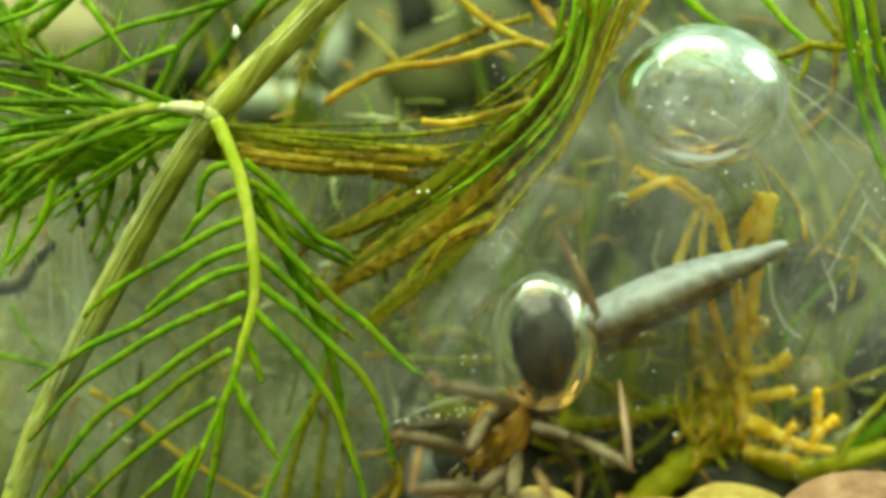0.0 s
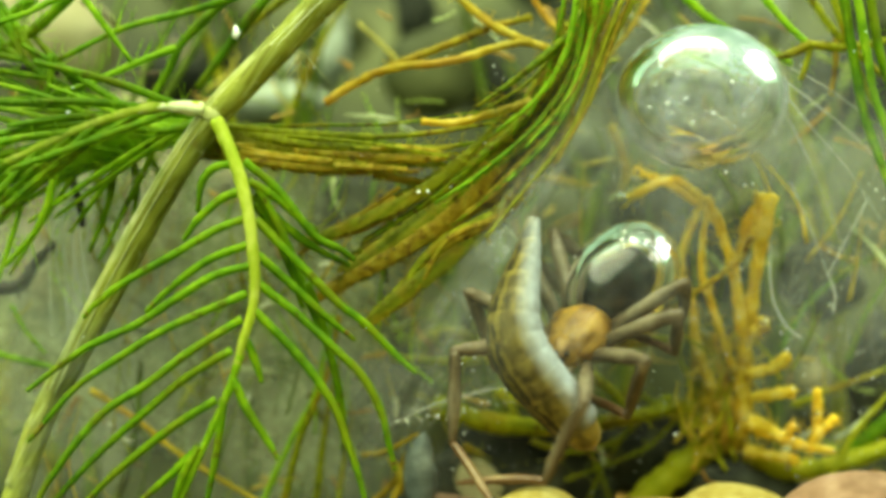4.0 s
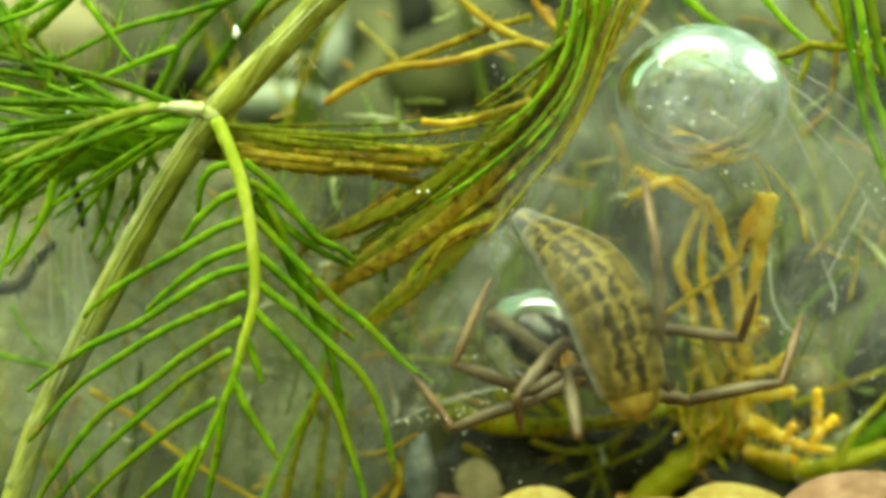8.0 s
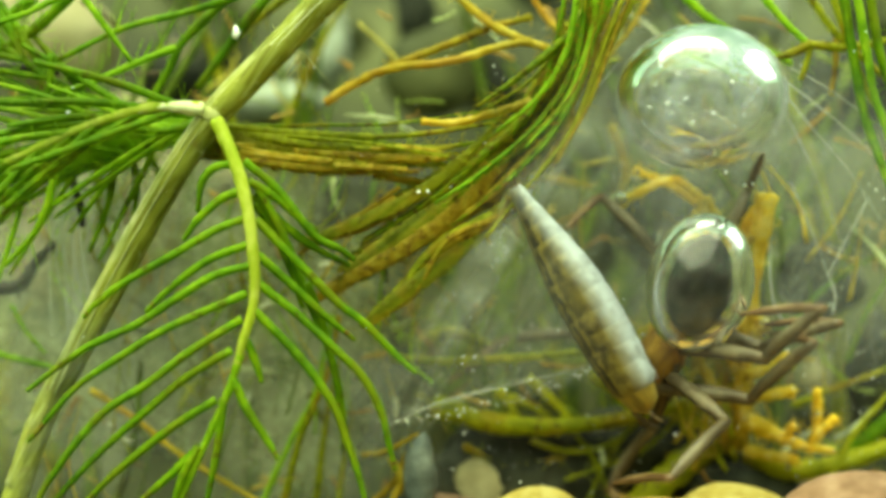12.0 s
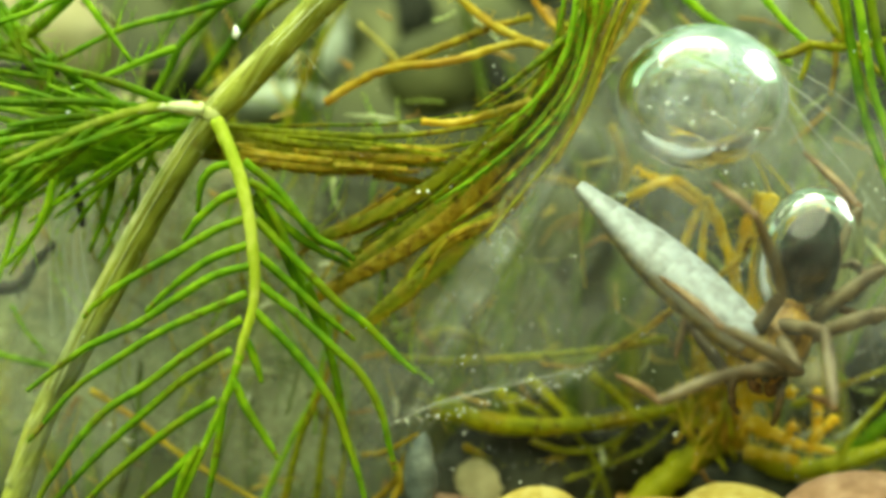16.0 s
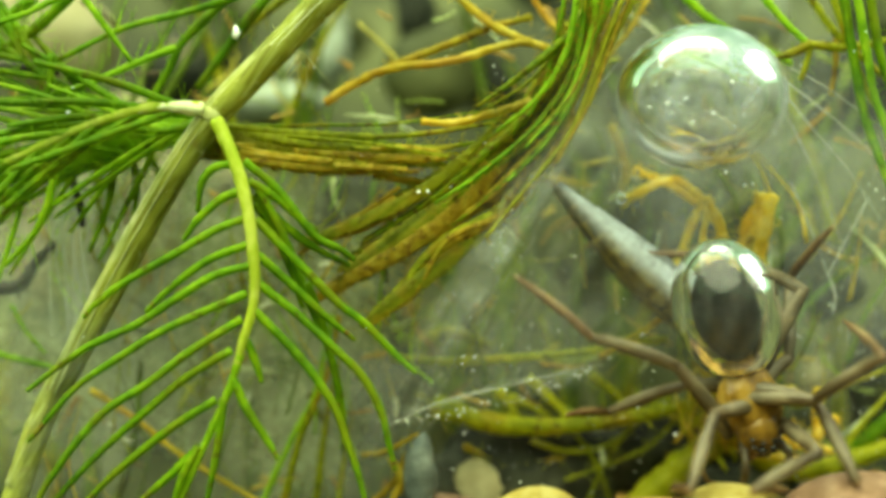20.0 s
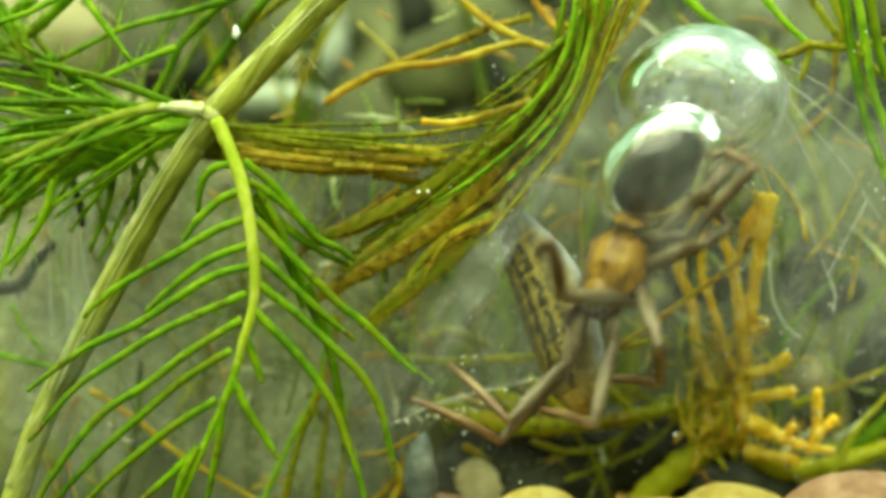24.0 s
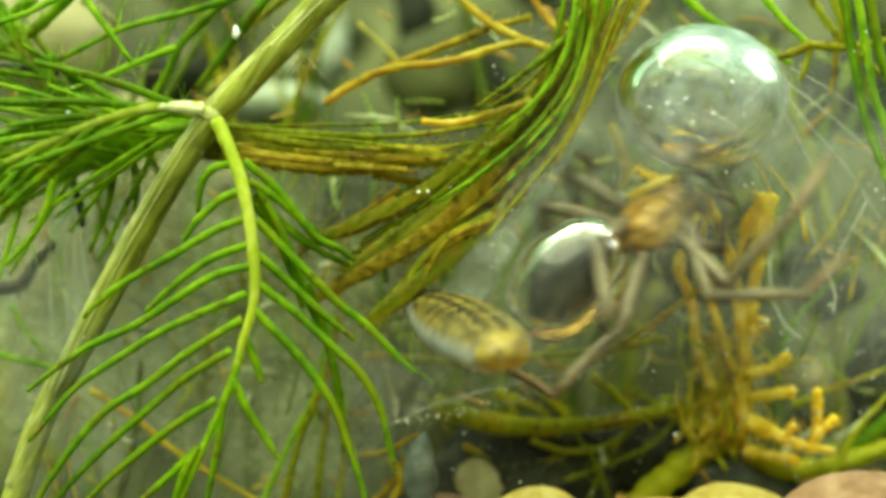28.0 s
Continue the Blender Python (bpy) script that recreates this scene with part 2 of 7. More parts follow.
def ball(soup, c, r, rings=8, seg=12, bump=0.0, grain=0.4, seed=0, way=None):
    """An ellipsoid at c with half axes r, both in mm, with uneven surface."""
    verts, faces = [], []
    turn = way.to_3x3() if way else Matrix.Identity(3)
    for i in range(rings + 1):
        th = math.pi * i / rings
        for k in range(seg if 0 < i < rings else 1):
            ph = 2 * math.pi * k / seg
            d = Vector((math.sin(th) * math.cos(ph), math.sin(th) * math.sin(ph), math.cos(th)))
            q = 1 + bump * noise.noise(d / grain + Vector((seed * 7.1, seed * 3.3, seed * 1.7)))
            verts.append((Vector(c) + turn @ Vector((d.x * r[0] * q, d.y * r[1] * q, d.z * r[2] * q))) * MM)
    row = lambda i, k: 0 if i == 0 else (1 + (rings - 1) * seg if i == rings else 1 + (i - 1) * seg + k % seg)
    for i in range(rings):
        for k in range(seg):
            f = [row(i, k), row(i + 1, k), row(i + 1, k + 1), row(i, k + 1)]
            f = [x for j, x in enumerate(f) if x not in f[:j]]
            faces.append(tuple(f))
    return soup.add(verts, faces)


def fuzz(soup, pts, r, count, length, seed):
    """Fine hairs of algae on a strand."""
    rr, line = random.Random(seed), spline(pts, 8)
    for k in range(count):
        p = line[rr.randrange(len(line))]
        d = Vector((rr.uniform(-1, 1), rr.uniform(-1, 0.3), rr.uniform(-1, 1))).normalized()
        n = length * rr.uniform(0.5, 1.3)
        tube(soup, [p + d * r * 0.8, p + d * (r + n * 0.5) + Vector((rr.uniform(-0.1, 0.1), 0, rr.uniform(-0.1, 0.1))), p + d * (r + n)], 0.028, 0.012, 3, 2)
    return soup


def thing(name, base, label, category, group="", kind=""):
    """An empty at base (mm) that carries the parts of one thing."""
    ob = new(name)
    ob.empty_display_size = 0.002
    ob.matrix_basis = Matrix.Translation(Vector(base) * MM)
    return tagged(ob, label, category, group, kind)


def part(name, soup, mat, parent=None, label="", grid=0):
    me = soup.mesh(name, grid)
    me.materials.append(mat)
    ob = new(name, me)
    if parent is not None:
        ob.parent = parent
        if parent.parent is None:
            ob.matrix_parent_inverse = parent.matrix_basis.inverted()
    return tagged(ob, label)


def whole(name, soup, mat, label, category, group="", kind=""):
    return tagged(part(name, soup, mat), label, category, group, kind)


# ---- ground and bank ----
def sheet(name, x0, x1, y0, y1, nx, ny, height, mat, label, category):
    s, verts, faces = Soup(), [], []
    for j in range(ny + 1):
        for i in range(nx + 1):
            x, y = x0 + (x1 - x0) * i / nx, y0 + (y1 - y0) * j / ny
            verts.append(Vector((x, y, height(x, y))) * MM)
    for j in range(ny):
        for i in range(nx):
            a = j * (nx + 1) + i
            faces.append((a, a + 1, a + nx + 2, a + nx + 1))
    return whole(name, s.add(verts, faces), mat, label, category, kind="structure")


def rise(x, y):
    """The bottom: a level hollow with banks round it, the unseen ones added for reflections."""
    up = max(0.0, y - 24.0, abs(x) - 84.0, -y - 118.0)
    bank = 62 * (1 - math.exp(-up / 15.0)) if up else 0.0
    fall = 1.0
    bump = 1.1 * noise.noise(Vector((x * 0.12, y * 0.12, 0))) + 0.5 * noise.noise(Vector((x * 0.4, y * 0.4, 3)))
    return bank * fall + bump * (1 if abs(x) < 200 and abs(y) < 200 else 0)


sheet("ground", -125, 125, -160, 75, 110, 110, rise, MUD, "olive-grey muddy pond bottom rising to a bank", "ground")


# unseen wall added behind the viewer, keeps low sky out of the reflections
sheet("sky_block_wall", -125, 125, 0, 85, 20, 10, lambda x, y: 1.5 * noise.noise(Vector((x * 0.05, y * 0.05, 9))), MUD, "dull olive unseen wall added behind the viewer", "wall").matrix_basis = pose(0, -0.158, 0, 90, 0, 0)


# ---- stones ----
def stone(name, c, r, mat, label, seed, bump=0.22, group="", turn=(0, 0, 0), fine=False):
    s = Soup()
    ball(s, (0, 0, 0), r, 22 if fine else 10, 34 if fine else 16, bump, 0.9, seed)
    ob = whole(name, s, mat, label, "stone", group)
    ob.matrix_basis = pose(c[0] * MM, c[1] * MM, c[2] * MM, *turn)
    return ob


stone("pebble", (4.81, -4, 0.80), (4.0, 3.0, 4.1), SAND, "smooth yellow pebble on the bottom among weeds", 1, 0.1, "pebbles in front", fine=True)
stone("pebble", (14.95, -5, 1.58), (4.3, 3.0, 3.75), SAND, "grainy yellow pebble lying on the bottom", 2, 0.1, "pebbles in front", fine=True)
stone("pebble", (21.99, -4, 0.80), (5.5, 3.5, 5.1), ROSE, "rounded pinkish-brown pebble lying on the bottom", 3, 0.12, "pebbles in front", fine=True)
stone("pebble", (2.1, 9, 3.1), (2.4, 1.3, 1.9), CREAM, "pale brownish pebble half hidden before a dark stone", 4, 0.25)
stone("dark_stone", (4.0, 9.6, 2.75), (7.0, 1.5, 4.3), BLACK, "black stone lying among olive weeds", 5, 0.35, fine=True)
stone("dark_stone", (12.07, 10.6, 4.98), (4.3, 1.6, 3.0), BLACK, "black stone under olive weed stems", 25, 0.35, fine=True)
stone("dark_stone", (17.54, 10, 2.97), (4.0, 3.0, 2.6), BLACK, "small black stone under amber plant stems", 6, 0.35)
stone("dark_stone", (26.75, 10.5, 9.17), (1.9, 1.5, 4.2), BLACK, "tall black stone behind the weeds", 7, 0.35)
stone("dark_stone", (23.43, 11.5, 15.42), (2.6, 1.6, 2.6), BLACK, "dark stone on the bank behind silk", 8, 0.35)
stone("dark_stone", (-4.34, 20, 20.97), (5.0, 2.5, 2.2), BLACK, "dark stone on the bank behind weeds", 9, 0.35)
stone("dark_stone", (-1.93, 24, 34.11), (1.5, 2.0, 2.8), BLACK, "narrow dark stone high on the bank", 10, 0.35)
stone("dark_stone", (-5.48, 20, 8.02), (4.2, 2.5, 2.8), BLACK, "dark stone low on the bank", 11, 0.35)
stone("pebble", (-27.68, 22, 31.88), (5.5, 2.5, 4.0), CREAM, "large cream pebble on the bank behind green leaves", 12, 0.2)
stone("pebble", (-22.06, 22, 21.80), (4.6, 2.5, 6.5), CREAM, "tall cream pebble on the bank behind green leaves", 13, 0.2)
stone("pebble", (-7.65, 24, 31.54), (1.1, 1.6, 2.8), CHALK, "pale grey upright pebble on the bank", 14, 0.2)
stone("pebble", (-11.6, 22, 27.5), (3.6, 2.0, 1.5), CHALK, "pale bluish-white flat pebble on the bank", 15, 0.2)
stone("pebble", (-26.90, 22, 17.54), (3.8, 2.0, 4.5), ROSE, "brownish pebble on the bank behind leaves", 16, 0.25)
# masses added to darken the pale bank at the top
stone("dark_stone", (26.89, 20, 28.58), (4.0, 2.0, 3.2), BLACK, "dark rounded mass added on the bank behind blades", 18, 0.3)
stone("bank_filler", (-0.54, 21, 29.83), (3.6, 2.0, 3.0), MUD, "olive-grey rounded mass added on the bank", 19, 0.3)
# masses added to darken what is seen through the silk
stone("dark_stone", (13.96, 13, 18.96), (3.4, 1.8, 2.9), BLACK, "dark rounded mass added behind amber plant stems", 22, 0.35)
stone("dark_stone", (8.14, 14, 18.26), (2.6, 1.8, 3.2), MUD, "dark olive rounded mass added behind silk", 23, 0.35)
stone("dark_stone", (16.43, 14, 16.09), (3.0, 1.8, 2.2), BLACK, "dark rounded mass added behind silk low on the bank", 24, 0.35)
stone("pebble", (20.75, 24, 33.71), (3.2, 2.0, 2.8), GREY, "brown-grey pebble high on the bank", 17, 0.25)

rnd = random.Random(11)
for i in range(96):
    x, y = rnd.uniform(-3, 32), rnd.uniform(-26, 6)
    if i > 40:
        x, y = rnd.uniform(-26, 42), rnd.uniform(-74, -24)
    r = rnd.uniform(3.0, 6.0) if i < 41 else rnd.uniform(4.0, 7.5)
    stone("gravel_pebble", (x, y, 0.6), (r, r * 0.7, 2.6), rnd.choice((GRAVEL, GRAVEL, ROSE, BLACK, GRAVEL, BLACK)), "rounded pebble lying on the bottom", i + 200, 0.2, "amber pebbles on the bottom", (0, 0, rnd.uniform(0, 180)))

for i in range(40):
    x, y, r = rnd.uniform(-2, 34), rnd.uniform(5, 24), rnd.uniform(2.8, 4.8)
    stone("gravel_pebble", (x, y, rise(x, y) - 0.4), (r, r * 0.9, 1.5), rnd.choice((GRAVEL, GRAVEL, ROSE, BLACK)), "flat pebble lying on the bottom", i + 300, 0.2, "amber pebbles on the bottom", (0, 0, rnd.uniform(0, 180)))

for i in range(16):
    x, y = 3 + 1.45 * i, 1.0 + (i * 3.7) % 8.0
    stone("gravel_pebble", (x, y, 0.3), (2.3, 1.3, 1.5), (GRAVEL, GRAVEL, ROSE, BLACK, GRAVEL)[i % 5], "flat pebble lying on the bottom", i + 400, 0.2, "amber pebbles on the bottom", (0, 0, i * 37))

rnd = random.Random(5)
for i in range(110):
    x, y = rnd.uniform(-46, 46), rnd.uniform(25, 44)
    r = rnd.uniform(1.3, 3.8)
    stone("bank_pebble", (x, y, rise(x, y) + r * 0.1), (r, r * rnd.uniform(0.6, 0.9), r * rnd.uniform(0.55, 0.9)),
          rnd.choice((MUD, MUD, CREAM, MUD, GREY, BLACK, MUD)), "small weathered pebble bedded in the muddy bank", i + 30, 0.25, "pebbles of the bank",
          (rnd.uniform(-20, 20), rnd.uniform(-20, 20), rnd.uniform(0, 180)))


# ---- plants ----
STRANDS, SIDES = [], []


def strand(mat, r0, r1, *pts):
    """Lays out one strand of the next plant: its girth at both ends and the points (mm) that it runs through."""
    STRANDS.append((mat, r0, r1, pts))


def leaflet(*pts):
    """Lays out one side leaflet of the next leaf."""
    SIDES.append(pts)


def taken(rows):
    out = list(rows)
    rows.clear()
    return out


def leaf(plant, rachis, r, mat, side_mat, leaflets, name="leaf", r_side=0.24, r_tip=0.14):
    """A pinnate leaf: the midrib and, as parts of it, each thread-like leaflet."""
    rib = part(name, tube(Soup(), rachis, r, r * 0.55, 11, 8, wob=0.12, seed=len(leaflets), rough=0.08), mat, plant)
    for k, pts in enumerate(leaflets):
        part("leaflet", tube(Soup(), pts, r_side, r_tip, 8, 9, belly=0.05, wob=0.12, seed=k, rough=0.09), side_mat, rib)
        if k % 3 != 1:
            end = spline(pts, 9)[-4:]
            part("leaflet_tip", tube(Soup(), end, r_tip * 1.25, r_tip * 0.9, 7, 3, rough=0.1), DEAD_TIP, rib, "browned leaflet tip")
    if r_side < 0.23:
        down = Soup()
        for k, pts in enumerate(leaflets):
            fuzz(down, pts, r_side, 12, 1.3, k)
        tagged(part("algae_fuzz", down, FRESH, plant), kind="stuff")
    return rib


def comb(rachis, count, length, spread, seed, start=0.08, lift=0.0, curl=0.25):
    """Leaflets in two rows along a midrib, each a little different."""
    rr = random.Random(seed)
    line = spline(rachis, 12)
    out = []
    for k in range(count):
        s = start + (0.97 - start) * (k + rr.uniform(-0.25, 0.25)) / count
        i = min(max(int(s * (len(line) - 1)), 0), len(line) - 2)
        way = (line[i + 1] - line[i]).normalized()
        for sign in (-1, 1):
            side = Vector((-way.z, rr.uniform(-0.25, 0.35), way.x)) * sign
            a = spread * rr.uniform(0.8, 1.2)
            d = (way * math.cos(a) + side * math.sin(a)).normalized()
            n = length * rr.uniform(0.75, 1.15) * (1 - 0.45 * s)
            bend = (way * curl + Vector((0, 0, -lift)))
            p = line[i]
            out.append([p, p + d * n * 0.5 + bend * n * 0.08, p + d * n + bend * n * 0.35])
    return out


plant = thing("water_plant", (-24.77, 1, 2.05), "green feathery water plant with a pale ribbed stem", "plant")
fluff = fuzz(Soup(), [(-7.00, 0, 30.81), (-11.06, 0, 26.53), (-14.28, 0.6, 22.72), (-16.49, 1, 19.11), (-20.16, 1.6, 12.44), (-22.64, 2, 7.95)], 0.75, 70, 0.4, 5)
tagged(part("algae_fuzz", fluff, PALE, plant), kind="stuff")
part("stem", tube(Soup(), [(-4.50, 0, 33.16), (-7.00, 0, 30.81), (-8.87, 0, 28.84), (-11.06, 0, 26.53), (-12.67, 0.3, 24.90), (-14.28, 0.6, 22.72), (-16.49, 1, 19.11), (-20.16, 1.6, 12.44), (-22.64, 2, 7.95), (-24.45, 2.2, 2.81)],
                  0.8, 0.7, 36, 8, ribs=0.05, wob=0.04, rough=0.02), FIBRE, plant, "pale green ribbed stem")
rr = random.Random(44)
for k in range(26):  # pale fibres, kept to the stem's upper side to paint it as lit
    a = radians(-14 + 4.2 * k)
    off = Vector((-0.84 * math.cos(a), -math.sin(a), 0.54 * math.cos(a))) * 0.77
    line = spline([(-5.2, 0, 32.50), (-8.87, 0, 28.84), (-12.67, 0.3, 24.90), (-16.49, 1, 19.11), (-20.16, 1.6, 12.44), (-24.1, 2.2, 3.9)], 8)
    lo = rr.randrange(0, 22) if k % 4 else 0
    line = [p + off for p in line[lo:lo + rr.randrange(12, 40)]]
    part("lit_side_fibre", tube(Soup(), line, rr.uniform(0.03, 0.06), rr.uniform(0.04, 0.08), 5, 2, wob=0.4, seed=k, rough=0.2), rr.choice((PALE, WHITE_BASE, FIBRE, PALE)), plant, "pale fibre ridge brightening the stem's lit side")
node = Soup()
ball(node, (-12.71, 0.2, 24.86), (0.85, 0.85, 0.7), 8, 14, 0.15, 0.5, 3)
part("node", node, PALE, plant)
leaflet((-11.38, -1.2, 22.16), (-12.49, -1, 21.95), (-13.23, -0.8, 21.09), (-13.47, -0.6, 19.55))
leaflet((-10.89, -1.4, 20.70), (-12.08, -1.2, 20.24), (-13.40, -1.1, 19.08), (-14.20, -0.9, 18.00))
leaflet((-10.57, -1.5, 19.22), (-12.42, -1.5, 18.51), (-14.88, -1.5, 17.07), (-17.35, -1.4, 15.69), (-18.83, -1.4, 14.58), (-19.57, -1.4, 13.78))
leaflet((-10.57, -1.5, 17.75), (-12.74, -1.4, 16.92), (-14.76, -1.3, 15.44), (-16.22, -1.2, 14.08))
leaflet((-10.40, -1.7, 16.61), (-12.40, -1.6, 16.06), (-14.56, -1.5, 14.77), (-16.73, -1.4, 13.38), (-19.21, -1.4, 12.24), (-21.07, -1.3, 11.00), (-22.70, -1.2, 9.76))
leaflet((-10.64, -1.7, 15.08), (-12.99, -1.8, 14.10), (-15.44, -1.8, 12.94), (-17.87, -1.9, 11.41), (-20.00, -1.9, 9.88), (-22.44, -2, 7.08))
leaflet((-10.92, -1.7, 13.70), (-13.60, -1.8, 12.02), (-16.04, -1.9, 10.18), (-18.17, -2, 8.81), (-19.98, -2, 6.84), (-21.49, -2.1, 4.65), (-21.96, -2.2, 3.65))
leaflet((-11.47, -1.7, 12.01), (-13.93, -1.6, 10.53), (-16.40, -1.6, 8.47), (-18.86, -1.6, 6.23), (-21.18, -1.5, 3.76))
leaflet((-12.36, -1.5, 9.29), (-14.90, -1.3, 7.68), (-17.71, -1.2, 5.44), (-19.75, -1, 3.47))
leaflet((-13.31, -1.3, 6.69), (-14.78, -1.1, 5.25), (-16.66, -1, 3.62))
leaflet((-13.37, -1.3, 6.75), (-14.13, -1.4, 5.22), (-14.74, -1.4, 3.53))
leaflet((-10.88, -1, 22.32), (-9.12, -0.7, 20.79), (-7.13, -0.3, 18.31), (-5.75, -0, 17.53), (-4.92, 0.3, 16.90))
leaflet((-10.61, -1.2, 21.23), (-9.11, -0.7, 20.26), (-7.60, -0.3, 18.93), (-6.95, 0.2, 18.47))
leaflet((-10.23, -1.3, 19.13), (-7.83, -1.2, 16.67), (-5.68, -1.1, 14.51), (-4.30, -1, 13.45), (-2.60, -0.9, 11.71), (-1.49, -0.8, 10.72))
leaflet((-10.11, -1.5, 17.22), (-8.13, -1.3, 15.44), (-6.54, -1.2, 13.95), (-4.82, -1, 12.52))
leaflet((-10.10, -1.6, 15.69), (-7.80, -1.6, 13.85), (-5.89, -1.7, 12.10), (-4.35, -1.7, 10.54), (-3.37, -1.7, 8.70), (-2.94, -1.8, 6.96), (-2.57, -1.8, 5.52))
leaflet((-10.24, -1.7, 14.16), (-8.64, -1.8, 12.57), (-7.10, -1.9, 10.80), (-5.87, -2, 8.91), (-5.07, -2, 6.78), (-4.46, -2.1, 4.95), (-4.15, -2.2, 3.65))
leaflet((-10.67, -1.7, 12.56), (-10.18, -1.7, 11.40), (-9.84, -1.7, 10.29))
leaflet((-11.42, -1.6, 10.53), (-10.62, -1.7, 8.79), (-9.57, -1.7, 7.17), (-8.95, -1.8, 6.13))
leaflet((-11.96, -1.5, 9.39), (-12.18, -1.4, 7.38), (-12.86, -1.4, 3.68))
leaflet((-10.17, -1, 20.93), (-8.76, -0.5, 18.21), (-7.38, 0, 14.56), (-6.10, 0.5, 11.09), (-5.75, 1, 7.90))
leaflet((-10.37, -0.6, 20.01), (-9.50, 0, 18.78), (-8.56, 0.6, 16.59), (-7.88, 1.2, 14.21))
leaflet((-7.42, -0.6, 15.67), (-6.54, 0.1, 12.84), (-5.80, 0.7, 9.66), (-5.46, 1.4, 7.22))
leaflet((-10.43, -0.6, 20.48), (-8.71, -0.1, 18.78), (-7.03, 0.3, 17.53), (-5.23, 0.8, 16.59))
leaf(plant, [(-12.46, -0.5, 24.59), (-11.38, -1.2, 22.31), (-10.62, -1.6, 19.68), (-10.23, -1.8, 16.61), (-10.29, -1.8, 14.47), (-10.84, -1.8, 12.48), (-11.2, -1.65, 11.1)], 0.4, RIB, GREEN, taken(SIDES))
part("leaf_tip", tube(Soup(), [(-11.0, -1.72, 11.75), (-11.2, -1.65, 11.1), (-11.6, -1.55, 9.9), (-12.34, -1.4, 8.24), (-13.1, -1.25, 6.6), (-14.6, -1, 3.31)], 0.25, 0.2, 11, 8, wob=0.14, rough=0.1), FRESH, plant, "green leaf tip")
r1 = [(-13.45, -0.3, 25.26), (-15.92, -0.8, 25.24), (-18.01, -1.2, 24.69), (-20.41, -1.5, 23.74), (-22.79, -1.8, 22.59), (-25.19, -2, 21.50)]
part("leaf_base", tube(Soup(), [(-13.21, -0.3, 25.19), (-14.71, -0.6, 25.29), (-15.46, -0.75, 25.28), (-16.81, -1, 25.04)], 0.4, 0.26, 12, 8, rough=0.2), WHITE_BASE, plant, "whitish leaf base")
leaf(plant, r1, 0.38, RIB, GREEN, comb(r1, 7, 8.0, 0.36, 21, 0.1, 0.2, 0.5), r_side=0.22)
# leaflets of r2 and r3 take the brighter green to offset their shade
r2 = [(-13.64, 0.5, 24.38), (-15.92, 1, 24.10), (-18.81, 1.2, 24.43), (-22.04, 1.5, 24.36), (-25.94, 1.8, 23.90)]
leaf(plant, r2, 0.28, GREEN, FRESH, comb(r2, 6, 8.0, 0.42, 22, 0.05, 0.35, 0.4), r_side=0.16, r_tip=0.1)
r3 = [(-13.94, 1.5, 24.68), (-17.41, 2.2, 22.97), (-20.42, 2.8, 22.04), (-24.06, 3.2, 20.12), (-26.41, 3.5, 18.18)]
leaf(plant, r3, 0.26, GREEN, FRESH, comb(r3, 4, 7.0, 0.6, 23, 0.1, 0.5, 0.3), r_side=0.15, r_tip=0.1)
r4 = [(-13.78, 1.5, 25.00), (-18.65, 2, 25.67), (-21.93, 2.4, 26.96), (-24.39, 2.6, 28.62), (-26.59, 3, 29.80)]
leaf(plant, r4, 0.28, GREEN, GREEN, comb(r4, 5, 6.0, 0.45, 24, 0.2, 0.0, 0.3), r_side=0.2)

# shoots that come in over the top edge, of the next whorl
shoot = thing("water_plant", (-11.55, 4, 35.80), "green thread-leaved water plant hanging above a stem", "plant")
strand(GREEN, 0.26, 0, (-11.30, 2, 31.90), (-14.50, 2, 30.88), (-18.01, 2, 29.99), (-21.89, 2.2, 28.16))
strand(GREEN, 0.3, 0, (-12.07, 3, 32.06), (-14.81, 3, 29.41), (-15.62, 3, 27.86), (-16.85, 3, 25.76))
strand(FRESH, 0.25, 0, (-15.07, 2, 28.90), (-17.05, 2, 28.13), (-20.24, 2, 26.79), (-23.12, 2, 25.99))
strand(FRESH, 0.22, 0, (-20.34, 1, 31.91), (-18.92, 1, 30.01), (-17.44, 1, 28.02))
strand(GREEN, 0.42, 0, (-21.11, 3, 32.22), (-23.30, 3, 30.05), (-25.95, 3, 28.51))
strand(GREEN, 0.36, 0, (-23.61, 4, 32.05), (-26.22, 4, 30.09))
strand(FRESH, 0.24, 0, (-21.36, 2, 31.90), (-23.44, 2, 30.88), (-25.67, 2, 30.14))
strand(GREEN, 0.24, 0, (-25.35, 2, 25.83), (-21.84, 2, 25.64), (-18.17, 2, 25.58))
strand(GREEN, 0.3, 0, (-25.63, 3, 27.38), (-22.72, 3, 26.25), (-18.85, 3, 25.60))
strand(GREEN, 0.24, 0, (-21.98, 1.5, 28.49), (-22.11, 1.5, 26.74), (-22.55, 1.5, 25.31))
strand(GREEN, 0.36, 0, (-9.92, 4, 32.37), (-11.87, 4, 29.93), (-14.16, 4, 26.83))
strand(OLIVE, 0.3, 0, (-8.79, 6, 32.68), (-11.79, 6, 30.35), (-13.45, 6, 28.19))
strand(FRESH, 0.26, 0, (-21.84, 2, 22.00), (-22.74, 2, 18.97), (-24.72, 2, 16.57))
strand(GREEN, 0.3, 0, (-22.92, 2.5, 22.67), (-23.88, 2.5, 21.06), (-25.81, 2.5, 19.78))
strand(GREEN, 0.27, 0, (-18.69, 3, 23.28), (-19.11, 3, 20.11), (-20.20, 3, 17.37))
strand(GREEN, 0.27, 0, (-18.14, 3.5, 23.70), (-17.58, 3.5, 21.43), (-17.78, 3.5, 19.15))
